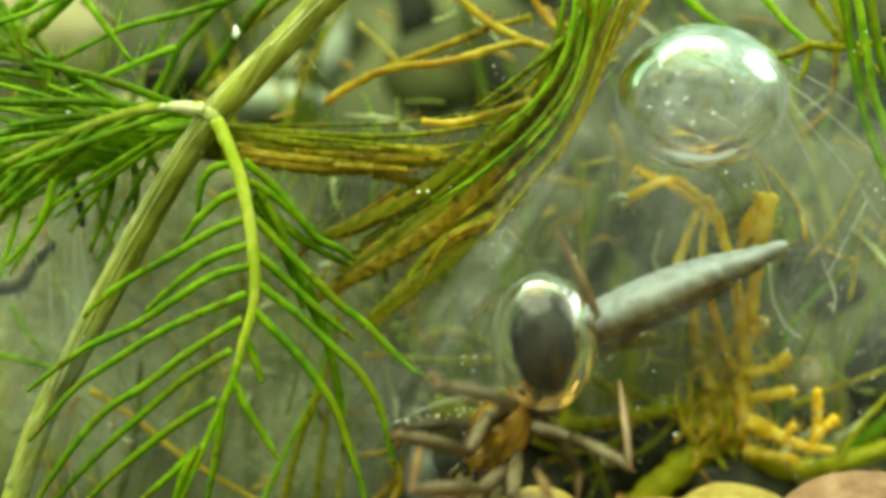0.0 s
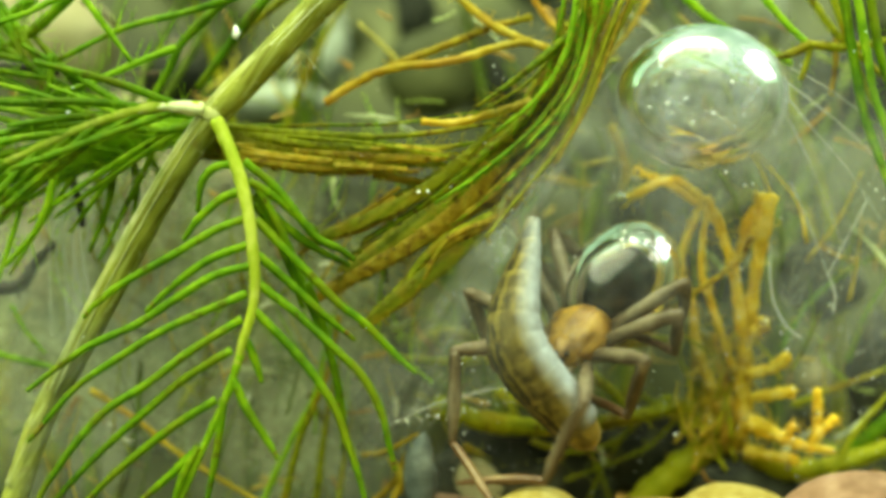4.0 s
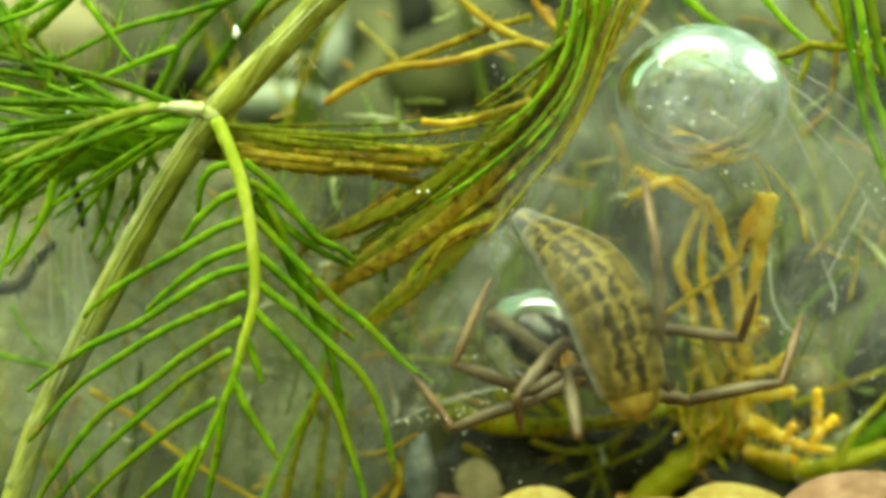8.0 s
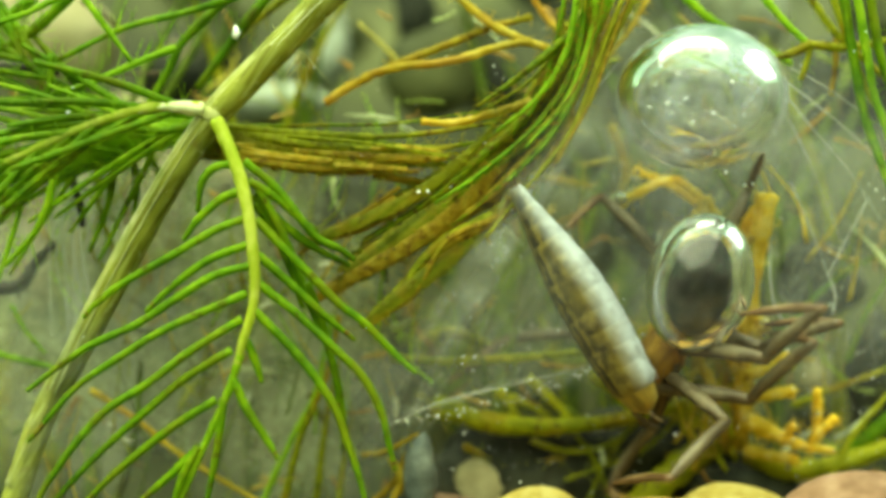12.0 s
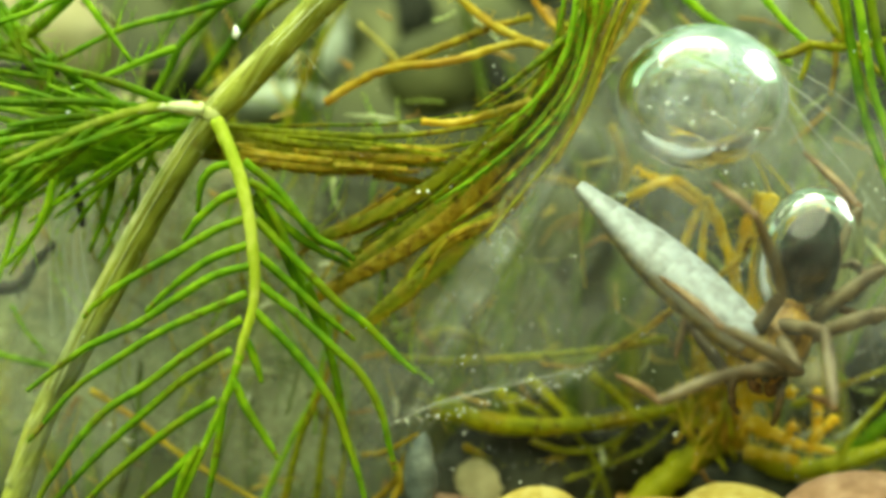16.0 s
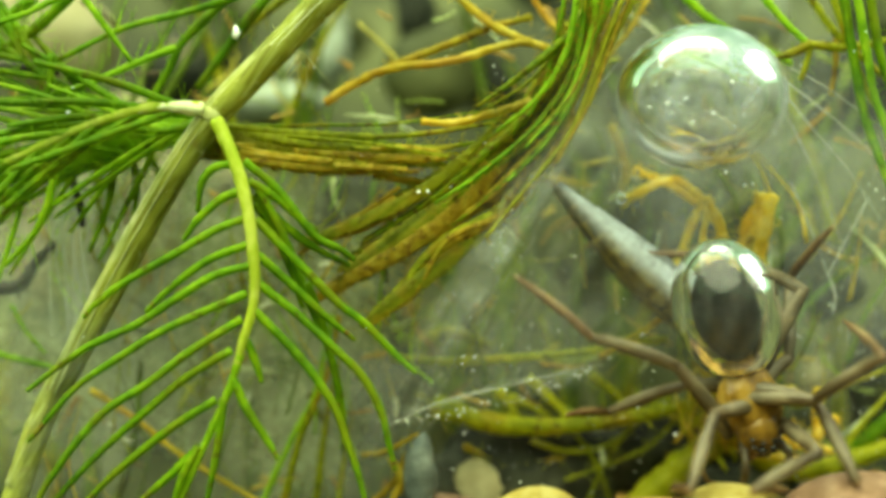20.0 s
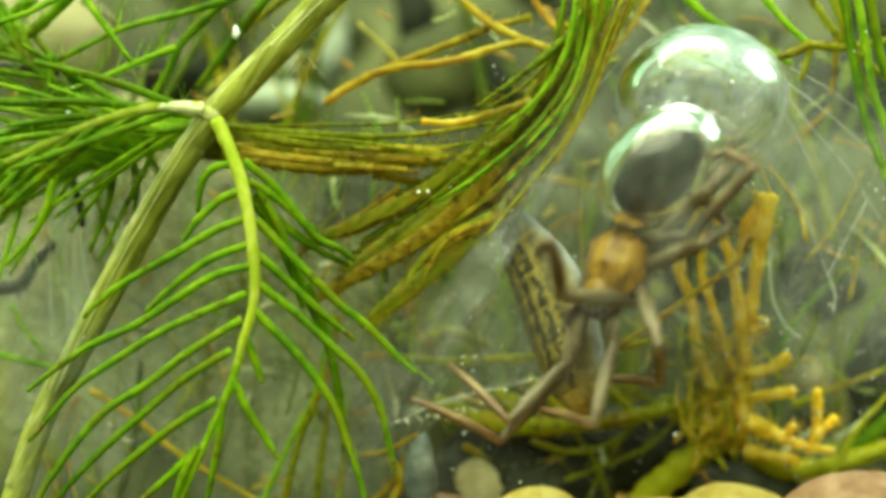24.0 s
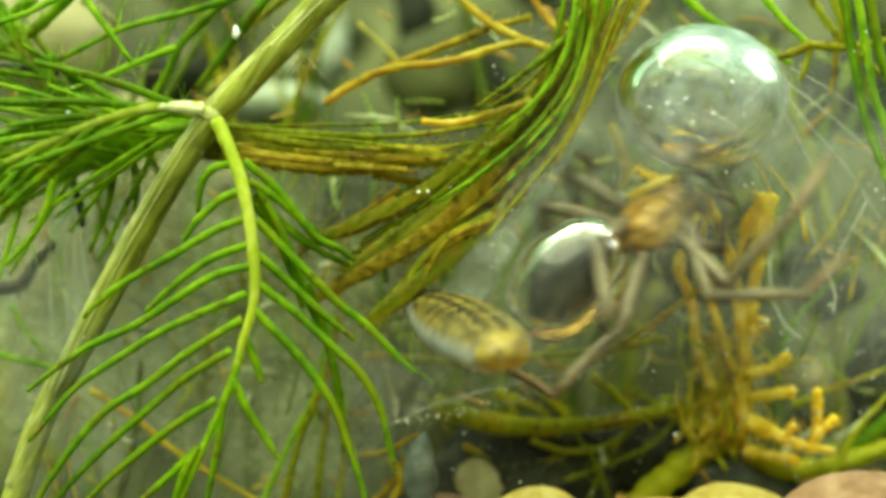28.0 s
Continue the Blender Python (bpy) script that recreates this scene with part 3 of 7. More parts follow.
strand(GREEN, 0.22, 0, (-17.23, 3, 23.66), (-16.52, 3, 22.37), (-15.88, 3, 21.47))
strand(OLIVE, 0.22, 0, (-20.24, 5, 23.14), (-20.07, 5, 20.17), (-19.25, 5, 17.53))
for k, (mat, r, _, pts) in enumerate(taken(STRANDS)):
    s = Soup()
    tube(s, pts, r, r * 0.55, 8, 6, wob=0.2, seed=k)
    blade = part("leaf_thread", s, mat, shoot)
    rr = random.Random(k)
    line = spline(pts, 6)
    for j in range(13):
        p = line[rr.randrange(2, len(line) - 2)]
        d = Vector((rr.uniform(-0.5, 0.5), rr.uniform(-0.3, 0.3), rr.choice((-1, 1)) * rr.uniform(0.6, 1)))
        part("hair", tube(Soup(), [p, p + d * 0.5, p + d * rr.uniform(0.9, 2.4)], 0.05, 0.02, 4, 3), mat, blade)


def strands(name, base, label, wob=0.14, sub="leaf_thread", extra=0, mats=(), lumps=0.16, hairy=1.0, root=1.0):
    """A plant in strands; extra: thinner strands that run beside each of them."""
    t, rows = thing(name, base, label, "plant"), taken(STRANDS)
    rr, hairs = random.Random(len(rows)), Soup()
    for k, (mat, r0, r1, pts) in enumerate(list(rows) if extra else []):
        for j in range(extra):
            off = Vector((rr.uniform(-0.6, 0.6), rr.uniform(-0.6, 1.2), rr.uniform(-0.6, 0.6)))
            near = [Vector(p) + off + Vector((rr.gauss(0, 0.22), 0, rr.gauss(0, 0.22))) for p in pts]
            f = rr.uniform(0.4, 0.65)
            part(sub, tube(Soup(), near, r0 * f * root, r1 * f, 7, 6, belly=r0 * f * (1 - root) * 0.8, wob=wob, seed=k * 7 + j, rough=lumps * 0.6), rr.choice(mats or (mat, OLIVE, BROWN, GREEN, STRAW)), t)
    for k, (mat, r0, r1, pts) in enumerate(rows):
        part(sub, tube(Soup(), pts, r0 * root, r1, 10, 9, belly=r0 * (1 - root) * 0.8, wob=wob, seed=k + 2, rough=lumps), mat, t)
        fuzz(hairs, pts, r0, int(hairy * 10), 0.5, k)
    tagged(part("algae_fuzz", hairs, rows[0][0], t), kind="stuff")
    return t


strand(OLIVE, 0.3, 0.1, (-13.82, 2.2, 24.57), (-12.06, 1.7, 24.34), (-7.11, 1.5, 23.95), (-2.04, 2, 23.92), (4.66, 2, 24.94))
strand(FROND, 0.26, 0.1, (-13.82, 2.2, 24.00), (-11.84, 1.7, 23.77), (-5.85, 1.6, 23.38), (-0.77, 2, 23.22), (2.43, 2, 23.60))
strand(BROWN, 0.42, 0.16, (-13.82, 2.2, 23.55), (-11.97, 1.7, 23.32), (-8.47, 2.4, 23.05), (-4.63, 2.6, 22.67), (-0.77, 3, 22.89))
strand(BROWN, 0.5, 0.16, (-13.82, 2.2, 23.10), (-12.10, 1.7, 22.88), (-9.83, 3.2, 22.51), (-5.98, 3.6, 22.01), (-1.44, 4, 21.97))
strand(STRAW, 0.3, 0.14, (-13.82, 2.2, 23.29), (-11.27, 1.7, 23.07), (-8.15, 2.4, 22.60), (-4.63, 2.6, 22.22))
strand(FRESH, 0.24, 0.1, (-6.66, 1.8, 22.57), (-4.59, 1.8, 22.38), (-2.04, 2, 22.13))
strand(OLIVE, 0.34, 0.12, (-13.82, 2.2, 23.74), (-11.59, 1.7, 23.52), (-7.23, 3, 23.02), (-2.71, 3, 22.37), (1.16, 3, 22.31))
strand(STRAW, 0.26, 0.1, (-4.00, 3, 21.66), (-2.07, 3, 21.47), (-0.77, 3, 21.34))
strand(OLIVE, 0.16, 0.05, (-13.82, 2.2, 24.25), (-11.27, 1.7, 24.02), (-5.17, 0.8, 23.52), (-0.76, 1, 22.84), (1.77, 1.2, 22.28))
strand(BROWN, 0.34, 0.12, (-13.82, 2.2, 23.42), (-11.74, 1.7, 23.20), (-9.02, 1.5, 22.61), (-5.86, 1.7, 22.24), (-2.68, 2, 22.00))
strand(STRAW, 0.26, 0.1, (-10.93, 1.5, 22.49), (-8.39, 1.6, 22.11), (-5.86, 1.8, 21.93), (-3.96, 2, 22.00))
strand(OLIVE, 0.34, 0.12, (-13.82, 2.2, 24.25), (-11.74, 1.7, 24.02), (-7.72, 1.2, 23.36), (-3.30, 1.5, 23.06), (0.51, 2, 23.22))
strand(BROWN, 0.3, 0.1, (-13.82, 2.2, 23.87), (-11.90, 1.7, 23.64), (-7.11, 1.4, 23.12), (-2.67, 1.6, 22.62))
strand(BROWN, 0.36, 0.16, (-13.92, 2.4, 22.92), (-12.22, 1.7, 22.69), (-9.94, 1.2, 22.34), (-7.09, 1.2, 22.03), (-3.30, 1.5, 21.91))
strand(STRAW, 0.3, 0.14, (-13.92, 2.4, 23.24), (-12.22, 1.7, 23.07), (-9.61, 1.1, 22.72), (-6.45, 1.1, 22.40), (-2.98, 1.4, 22.23))
strand(BROWN, 0.34, 0.14, (-8.37, 1.3, 22.98), (-5.19, 1.2, 22.72), (-2.03, 1.2, 22.53), (0.19, 1.5, 22.61))
strand(STRAW, 0.2, 0.1, (-6.12, 0.9, 22.20), (-4.23, 0.9, 22.08), (-2.02, 1.1, 21.96))
strands("water_weed", (-12.20, 1.5, 24.04), "olive-brown mottled weed fronds in a bundle", extra=1, mats=(OLIVE, OLIVE, STRAW, FROND), lumps=0.16, hairy=6.0, root=0.75)
strand(BROWN, 0.5, 0.2, (7.23, 2.2, 29.69), (4.35, 2.2, 24.73), (1.79, 2.2, 22.81), (-3.25, 2.6, 19.40), (-7.71, 3, 17.66))
strand(FROND, 0.44, 0.14, (8.82, 1.4, 32.13), (6.85, 1.4, 28.00), (4.82, 1.4, 25.08), (2.16, 1.6, 22.71), (-0.35, 1.8, 20.53), (-4.61, 2.2, 17.79))
strand(OLIVE, 0.55, 0.2, (8.37, 2.4, 30.36), (5.90, 2.4, 25.07), (2.82, 2.4, 21.77), (-0.77, 2.4, 18.88), (-5.93, 2.8, 16.31))
strand(FROND, 0.46, 0.16, (7.84, 1.8, 30.91), (5.29, 1.8, 24.35), (2.49, 1.8, 21.80), (-1.09, 2, 19.19), (-5.20, 2.4, 17.15))
strand(BROWN, 0.54, 0.2, (9.35, 2.6, 31.67), (6.94, 2.6, 25.41), (4.37, 2.6, 21.55), (0.51, 2.6, 19.07), (-3.16, 2.8, 16.95), (-6.26, 3, 14.95))
strand(OLIVE, 0.5, 0.18, (8.75, 3, 29.47), (5.20, 3, 23.02), (1.97, 3, 20.18), (-1.58, 3, 17.79), (-4.66, 3.2, 15.72))
strand(STRAW, 0.3, 0.1, (5.60, 1.6, 23.57), (3.05, 1.6, 20.87), (0.19, 1.8, 18.65), (-3.00, 2, 16.57))
strand(OLIVE, 0.4, 0.22, (7.17, 1.4, 24.99), (3.93, 1.4, 20.23), (0.00, 1.6, 17.91), (-2.13, 1.8, 15.52), (-4.12, 2, 13.64))
strand(BROWN, 0.3, 0.14, (6.84, 1.2, 24.02), (3.83, 1.2, 19.75), (0.51, 1.4, 17.85), (-1.56, 1.6, 15.78))
strand(BROWN, 0.2, 0.06, (4.93, 1, 22.59), (4.14, 1, 21.01), (3.19, 1, 19.27))
strand(FROND, 0.3, 0.08, (7.12, 0.8, 29.51), (4.60, 0.8, 27.37), (1.92, 0.8, 25.47))
strand(FROND, 0.26, 0.07, (7.13, 3, 28.51), (5.03, 3, 26.25), (2.78, 3, 24.79))
strand(FRESH, 0.3, 0.112, (8.37, 0, 31.91), (8.44, 0, 30.09))
strand(FRESH, 0.16, 0.048, (9.77, 2, 31.90), (8.17, 2, 28.71), (6.58, 2, 25.51), (5.62, 2, 23.92))
strand(FRESH, 0.14, 0.05, (6.82, 1, 31.75), (6.35, 1, 29.22), (5.24, 1, 25.74), (3.66, 1, 23.85))
strand(OLIVE, 0.24, 0.072, (8.10, 3, 32.06), (7.29, 3, 29.80), (6.49, 3, 27.21), (5.20, 3, 24.79))
strand(OLIVE, 0.2, 0.056, (11.28, 4, 32.21), (9.49, 4, 29.60), (7.70, 4, 26.99))
strand(STRAW, 0.14, 0.04, (12.06, 5, 32.36), (10.74, 5, 30.06), (8.77, 5, 27.75))
strand(BROWN, 0.26, 0.12, (-2.67, 1.6, 20.39), (-4.59, 1.8, 19.28), (-7.15, 2, 17.85), (-8.11, 2, 17.21))
strand(FRESH, 0.26, 0.1, (8.74, 0.6, 31.75), (8.12, 0.6, 28.86), (6.79, 0.6, 25.71), (4.59, 0.6, 23.13))
strand(LIME, 0.2, 0.1, (10.13, 0.9, 31.73), (8.77, 0.9, 28.26), (7.20, 0.9, 24.16), (4.61, 0.9, 20.85), (2.40, 0.9, 18.16))
strand(FRESH, 0.24, 0.09, (7.48, 0.5, 31.67), (6.85, 0.5, 28.53), (5.28, 0.5, 25.95), (3.02, 0.5, 24.07))
strand(FRESH, 0.28, 0.12, (9.32, 0.7, 31.70), (8.38, 0.7, 29.50), (7.68, 0.7, 26.98), (6.01, 0.7, 23.83), (3.65, 0.7, 21.31))
strand(LIME, 0.24, 0.1, (10.78, 1.1, 31.76), (9.52, 1.1, 29.23), (8.25, 1.1, 26.07), (6.36, 1.1, 22.28))
strand(GREEN, 0.24, 0.1, (8.07, 0.8, 31.72), (7.28, 0.8, 27.62), (5.39, 0.8, 24.62), (2.40, 0.8, 21.94), (-0.44, 0.8, 20.05))
strands("water_weed", (9.29, 2, 33.50), "green and brown weed frond slanting down beside silk", extra=1, mats=(OLIVE, BROWN, FROND), lumps=0.16, hairy=6.0, root=0.8)
def felt(pts, r, mat, label, seed):
    """A flat matted mass of dead leaf and algae under the strands of a frond."""
    s = tube(Soup(), pts, r * 0.5, r * 0.06, 26, 14, belly=r * 0.6, wob=0.2, seed=seed, rough=0.16)
    mid = sum((p.y for p in s.v), 0.0) / len(s.v)
    s.v = [Vector((p.x, mid + (p.y - mid) * 0.3, p.z)) for p in s.v]
    t = thing("matted_weed", pts[0], label, "plant")
    part("mat", s, mat, t)
    tagged(part("algae_fuzz", fuzz(Soup(), pts, r * 0.9, 160, 0.5, seed), mat, t), kind="stuff")


felt([(-7.59, 1.5, 17.91), (-4.57, 1.5, 19.06), (-1.40, 1.5, 20.64), (1.46, 1.5, 22.87), (3.68, 1.5, 25.47)], 0.44, MATTED_SLANT, "pale olive-brown matted weed band in a frond", 3)
felt([(-5.55, 1.9, 16.10), (-2.68, 1.9, 17.85), (0.19, 1.9, 19.76), (3.06, 1.9, 22.57), (5.45, 1.9, 25.99), (7.21, 1.9, 29.65)], 1.0, MATTED_SLANT, "matted green-brown weed band in a frond", 6)
felt([(-7.12, 1.6, 14.73), (-4.58, 1.6, 16.20), (-1.72, 1.6, 17.79), (1.46, 1.6, 20.33), (4.64, 1.6, 23.83), (6.87, 1.6, 27.39)], 0.5, BROWN, "rusty brown matted weed band in a frond", 7)
felt([(-4.57, 1.4, 13.03), (-2.67, 1.4, 14.61), (-0.13, 1.4, 16.58), (2.41, 1.4, 18.80), (5.11, 1.4, 21.82), (7.33, 1.4, 25.15)], 0.56, MATTED_SLANT, "olive matted weed band beside silk", 8)
# added mat, its bright green covers the dark gaps behind the left leaves
felt([(-14.6, 3.2, 24.5), (-18, 3.4, 24.1), (-22, 3.6, 22.9), (-27.5, 3.8, 21.0)], 1.7, FRESH, "bright green mat added to fill dark gaps among feathery leaves", 5)
felt([(-13.89, 1.9, 23.55), (-10.65, 1.5, 23.15), (-7.77, 1.4, 22.72), (-4.59, 1.4, 22.55), (0.51, 1.7, 22.83)], 1.12, MATTED, "matted brown dead weed behind the stem", 4)
strand(STRAW, 0.28, 0.22, (-6.75, 3, 25.83), (-4.91, 3, 27.02), (-3.03, 3, 27.80), (0.52, 3, 28.25), (4.32, 3, 29.28), (7.13, 3, 28.57))
strand(BROWN, 0.24, 0.2, (-3.05, 3.4, 27.97), (-0.13, 3.6, 29.09), (2.67, 4, 30.25), (5.09, 4, 30.90))
strand(STRAW, 0.24, 0.26, (0.52, 4, 32.37), (2.73, 3.6, 30.46), (5.03, 3, 29.22))
strand(STRAW, 0.2, 0.2, (5.14, 5, 32.36), (5.97, 5, 31.05), (7.28, 5, 29.73))
strand(STRAW, 0.22, 0.28, (-1.25, 2.2, 24.73), (0.67, 2.2, 24.64), (2.43, 2, 25.07), (4.34, 2, 25.64), (5.94, 2, 26.35))
strands("dead_twig", (7.29, 3, 28.67), "golden-brown dead weed twig with broken tips", 0.16, "twig", lumps=0.25, hairy=1.5)
strand(GREEN, 0.3, 0.24, (22.37, 1, 31.91), (23.00, 1, 27.96), (23.63, 1, 24.80), (24.99, 1, 21.01))
strand(FRESH, 0.26, 0.2, (23.02, 0.6, 31.84), (23.62, 0.6, 28.23), (24.03, 0.6, 26.02), (25.04, 0.6, 23.19))
strand(GREEN, 0.3, 0.24, (24.01, 1.5, 31.98), (24.52, 1.5, 28.65), (25.60, 1.5, 25.47))
strand(OLIVE, 0.24, 0.2, (22.14, 3, 32.22), (23.11, 3, 29.47), (24.24, 3, 26.57), (25.69, 3, 24.31))
strand(OLIVE, 0.24, 0.2, (21.07, 4, 32.21), (22.70, 4, 29.93), (25.31, 4, 27.58))
strand(FRESH, 0.24, 0.16, (18.11, 3, 32.12), (19.72, 3, 30.28), (21.01, 3, 29.09))
strand(OLIVE, 0.3, 0.2, (21.01, 3, 29.22), (19.88, 3, 28.67), (18.91, 3, 28.38))
strand(OLIVE, 0.2, 0.14, (21.04, 3, 29.15), (20.78, 3, 28.18), (20.46, 3, 27.21))
strand(OLIVE, 0.28, 0.2, (21.13, 3.4, 29.20), (23.35, 4, 29.14), (25.96, 4, 29.60))
strand(FRESH, 0.28, 0.18, (13.87, 5, 32.43), (15.85, 5, 30.72), (17.99, 5, 29.53), (20.30, 5, 28.34))
strand(BROWN, 0.16, 0.12, (22.94, 5, 30.06), (22.87, 5, 28.08), (22.61, 5, 26.50))
strands("water_weed", (22.93, 1, 33.33), "bright green weed blades hanging in a tuft")
strand(AMBER, 0.52, 0.36, (17.62, 7.8, 5.70), (17.89, 6.8, 7.10), (17.68, 6.2, 9.93), (17.94, 5.6, 13.12), (18.24, 4.2, 16.88), (18.70, 2.6, 20.55))
strand(AMBER, 0.38, 0.28, (17.68, 5.8, 10.89), (17.03, 4.6, 15.40), (15.91, 3.4, 18.70), (14.94, 2.4, 20.35))
strand(AMBER, 0.26, 0.2, (17.18, 6, 10.21), (15.62, 5, 14.47), (14.94, 4.2, 16.49), (15.01, 2.8, 19.79))
strand(AMBER, 0.36, 0.24, (16.01, 6.6, 9.16), (15.01, 6.4, 11.85), (14.65, 6, 14.44), (13.86, 5.6, 16.47), (14.50, 5, 18.88), (15.06, 4.6, 20.29))
strand(AMBER, 0.26, 0.34, (17.20, 5, 16.87), (17.62, 4.4, 18.84), (18.45, 3.6, 20.59))
strand(AMBER, 0.3, 0.3, (17.87, 4, 18.18), (18.12, 3.6, 19.48), (18.07, 3, 20.63))
strand(STRAW, 0.24, 0.16, (16.99, 6.8, 6.12), (16.25, 6.8, 8.13), (15.31, 6.8, 10.48), (15.14, 6.6, 12.51))
strand(STRAW, 0.26, 0.2, (17.51, 6.7, 7.47), (16.84, 6.7, 9.15), (16.22, 6.6, 11.17), (15.98, 6.4, 12.52))
strand(AMBER, 0.34, 0.36, (17.88, 5.8, 10.16), (19.23, 5.4, 10.52), (20.14, 5, 11.27))
strand(AMBER, 0.3, 0.34, (18.11, 6, 8.74), (19.31, 5.8, 8.93), (20.63, 5.6, 9.18))
strand(AMBER, 0.5, 0.24, (17.95, 6.2, 7.36), (19.71, 6, 6.54), (21.17, 5.8, 5.97), (23.00, 5.8, 5.64))
strand(AMBER, 0.34, 0.3, (17.86, 6.8, 5.45), (19.43, 6.4, 5.30), (20.91, 6, 5.08))
strand(AMBER, 0.28, 0.34, (21.53, 5.8, 5.90), (22.15, 5.6, 6.72), (23.00, 5.4, 7.60))
strand(AMBER, 0.24, 0.28, (22.00, 5.8, 6.83), (21.99, 5.6, 8.08), (21.91, 5.4, 9.26))
strand(AMBER, 0.34, 0.4, (18.07, 5.4, 12.57), (18.49, 5.2, 12.98), (18.79, 5, 13.25))
strand(AMBER, 0.24, 0.3, (19.81, 5.8, 6.17), (20.36, 5.6, 6.85), (20.52, 5.4, 7.21))
strand(STRAW, 0.3, 0.2, (10.10, 7.7, 24.99), (10.98, 7.7, 22.28), (10.57, 7.7, 20.58))
strand(AMBER, 0.3, 0.22, (10.39, 5.4, 20.11), (11.52, 5.4, 20.84), (13.41, 5.2, 21.56), (15.09, 5, 20.50))
strand(AMBER, 0.26, 0.2, (11.19, 6, 22.20), (13.19, 6, 21.36), (14.92, 6, 20.20))
strand(BROWN, 0.2, 0.16, (9.15, 5.6, 11.17), (11.73, 5, 12.79), (14.35, 4, 14.86), (16.82, 3.4, 16.69), (17.62, 3, 18.18))
strand(STRAW, 0.24, 0.16, (5.00, 8.7, 21.98), (7.39, 8.7, 21.64), (9.10, 8.7, 21.30))
strands("amber_weed", (17.75, 6.4, 2.15), "amber-yellow branching weed with stubby broken shoots", 0.2, "shoot", 0, (), 0.34, 3.0)
strand(LIME, 1.0, 0.8, (10.06, 8, 0.54), (13.46, 8, 3.67), (15.84, 8, 5.57), (18.31, 8.5, 6.95))
strand(LIME, 0.7, 0.5, (18.21, 8, 5.30), (20.93, 8, 4.21), (23.65, 8, 4.55), (27.39, 8, 5.78))
strand(GREEN, 0.6, 0.4, (23.89, 9, 4.15), (25.61, 9, 5.86), (28.01, 9, 7.92))
strand(OLIVE, 0.7, 0.4, (-0.64, 7, 8.11), (3.90, 7, 7.04), (8.97, 7.2, 7.08), (14.76, 7.6, 8.19))
strand(LIME, 0.3, 0.22, (5.11, 7.6, 9.82), (6.46, 7.6, 8.56), (7.65, 7.6, 7.31))
strand(LIME, 0.3, 0.22, (3.25, 7.6, 9.07), (4.10, 7.6, 8.06), (4.43, 7.6, 7.11))
strand(LIME, 0.3, 0.22, (8.83, 7.6, 10.02), (10.02, 7.6, 9.07), (11.37, 7.6, 7.72))
strand(LIME, 0.42, 0.3, (2.29, 10, 2.11), (5.75, 10, 3.32), (10.26, 10, 5.05), (14.07, 10, 7.20))
strand(OLIVE, 0.3, 0.26, (9.64, 10, 1.93), (10.68, 10, 5.05), (13.03, 10, 8.00))
strand(OLIVE, 0.3, 0.26, (-0.14, 9, 4.32), (3.30, 9, 3.63), (6.04, 9, 3.80))
strand(OLIVE, 0.6, 0.3, (-1.51, 9, 11.63), (0.55, 9, 12.39), (2.95, 9, 11.63))
strand(OLIVE, 0.3, 0.22, (-3.14, 6.4, 11.05), (0.53, 6, 10.87), (3.85, 5.8, 11.09), (8.51, 5.8, 11.49), (13.21, 6.2, 12.19))
strand(OLIVE, 0.3, 0.2, (7.99, 12, 1.80), (8.70, 12, 4.10), (9.76, 12, 5.87))
strand(OLIVE, 0.16, 0.1, (13.80, 8, 8.70), (11.76, 8, 7.34), (9.72, 8, 4.62), (8.70, 8, 2.24))
strand(OLIVE, 0.14, 0.1, (15.16, 8, 9.04), (13.46, 8, 6.66), (11.76, 8, 5.30), (7.34, 8, 3.60))
strand(LIME, 0.18, 0.1, (5.32, 8.4, 5.93), (7.71, 8.4, 5.25), (10.44, 8.4, 5.93), (13.51, 8.4, 8.66))
strand(OLIVE, 0.14, 0.08, (8.02, 8, 6.32), (9.38, 8, 4.28), (10.06, 8, 2.24))
strand(LIME, 0.2, 0.12, (3.97, 8.6, 8.65), (6.02, 8.6, 7.62), (7.04, 8.6, 6.25))
strand(OLIVE, 0.18, 0.12, (11.44, 8.2, 9.02), (13.48, 8.2, 8.00), (15.87, 8.2, 8.68))
strand(BROWN, 0.16, 0.1, (1.23, 8.4, 5.59), (3.96, 8.4, 4.57), (7.37, 8.4, 4.91))
strand(LIME, 0.22, 0.14, (23.22, 7.6, 3.66), (24.57, 7.6, 6.36), (26.94, 7.6, 9.07))
strand(OLIVE, 0.2, 0.14, (20.93, 8, 8.02), (23.31, 8, 9.04), (27.05, 8, 10.40))
strand(GREEN, 0.16, 0.1, (20.25, 8, 11.42), (21.95, 8, 14.14), (24.33, 8, 16.17), (27.05, 8, 17.53))
strand(GREEN, 0.16, 0.1, (24.33, 8, 10.74), (25.35, 8, 13.46), (27.05, 8, 16.17))
strands("water_weed", (11.19, 9, 0.72), "thick olive-green weed stems low over the bottom", 0.15, "stem", lumps=0.2, hairy=2.5)
strand(OLIVE, 0.24, 0.16, (-9.36, 5, 2.37), (-8.37, 5, 6.33), (-6.72, 5, 10.28), (-6.06, 5, 13.58))
strand(FRESH, 0.2, 0.14, (-10.79, 6, 2.22), (-9.12, 6, 5.88), (-7.46, 6, 9.21), (-6.46, 6, 13.54))
strand(STRAW, 0.2, 0.14, (-20.78, 6, 9.21), (-18.11, 6, 7.48), (-15.12, 6, 5.15), (-10.46, 6, 2.38))
strand(FRESH, 0.2, 0.14, (-26.17, 5, 11.44), (-24.19, 5, 10.94), (-21.88, 5, 10.45))
strand(FRESH, 0.14, 0.1, (-25.18, 5, 14.24), (-24.36, 5, 12.75), (-23.20, 5, 11.44))
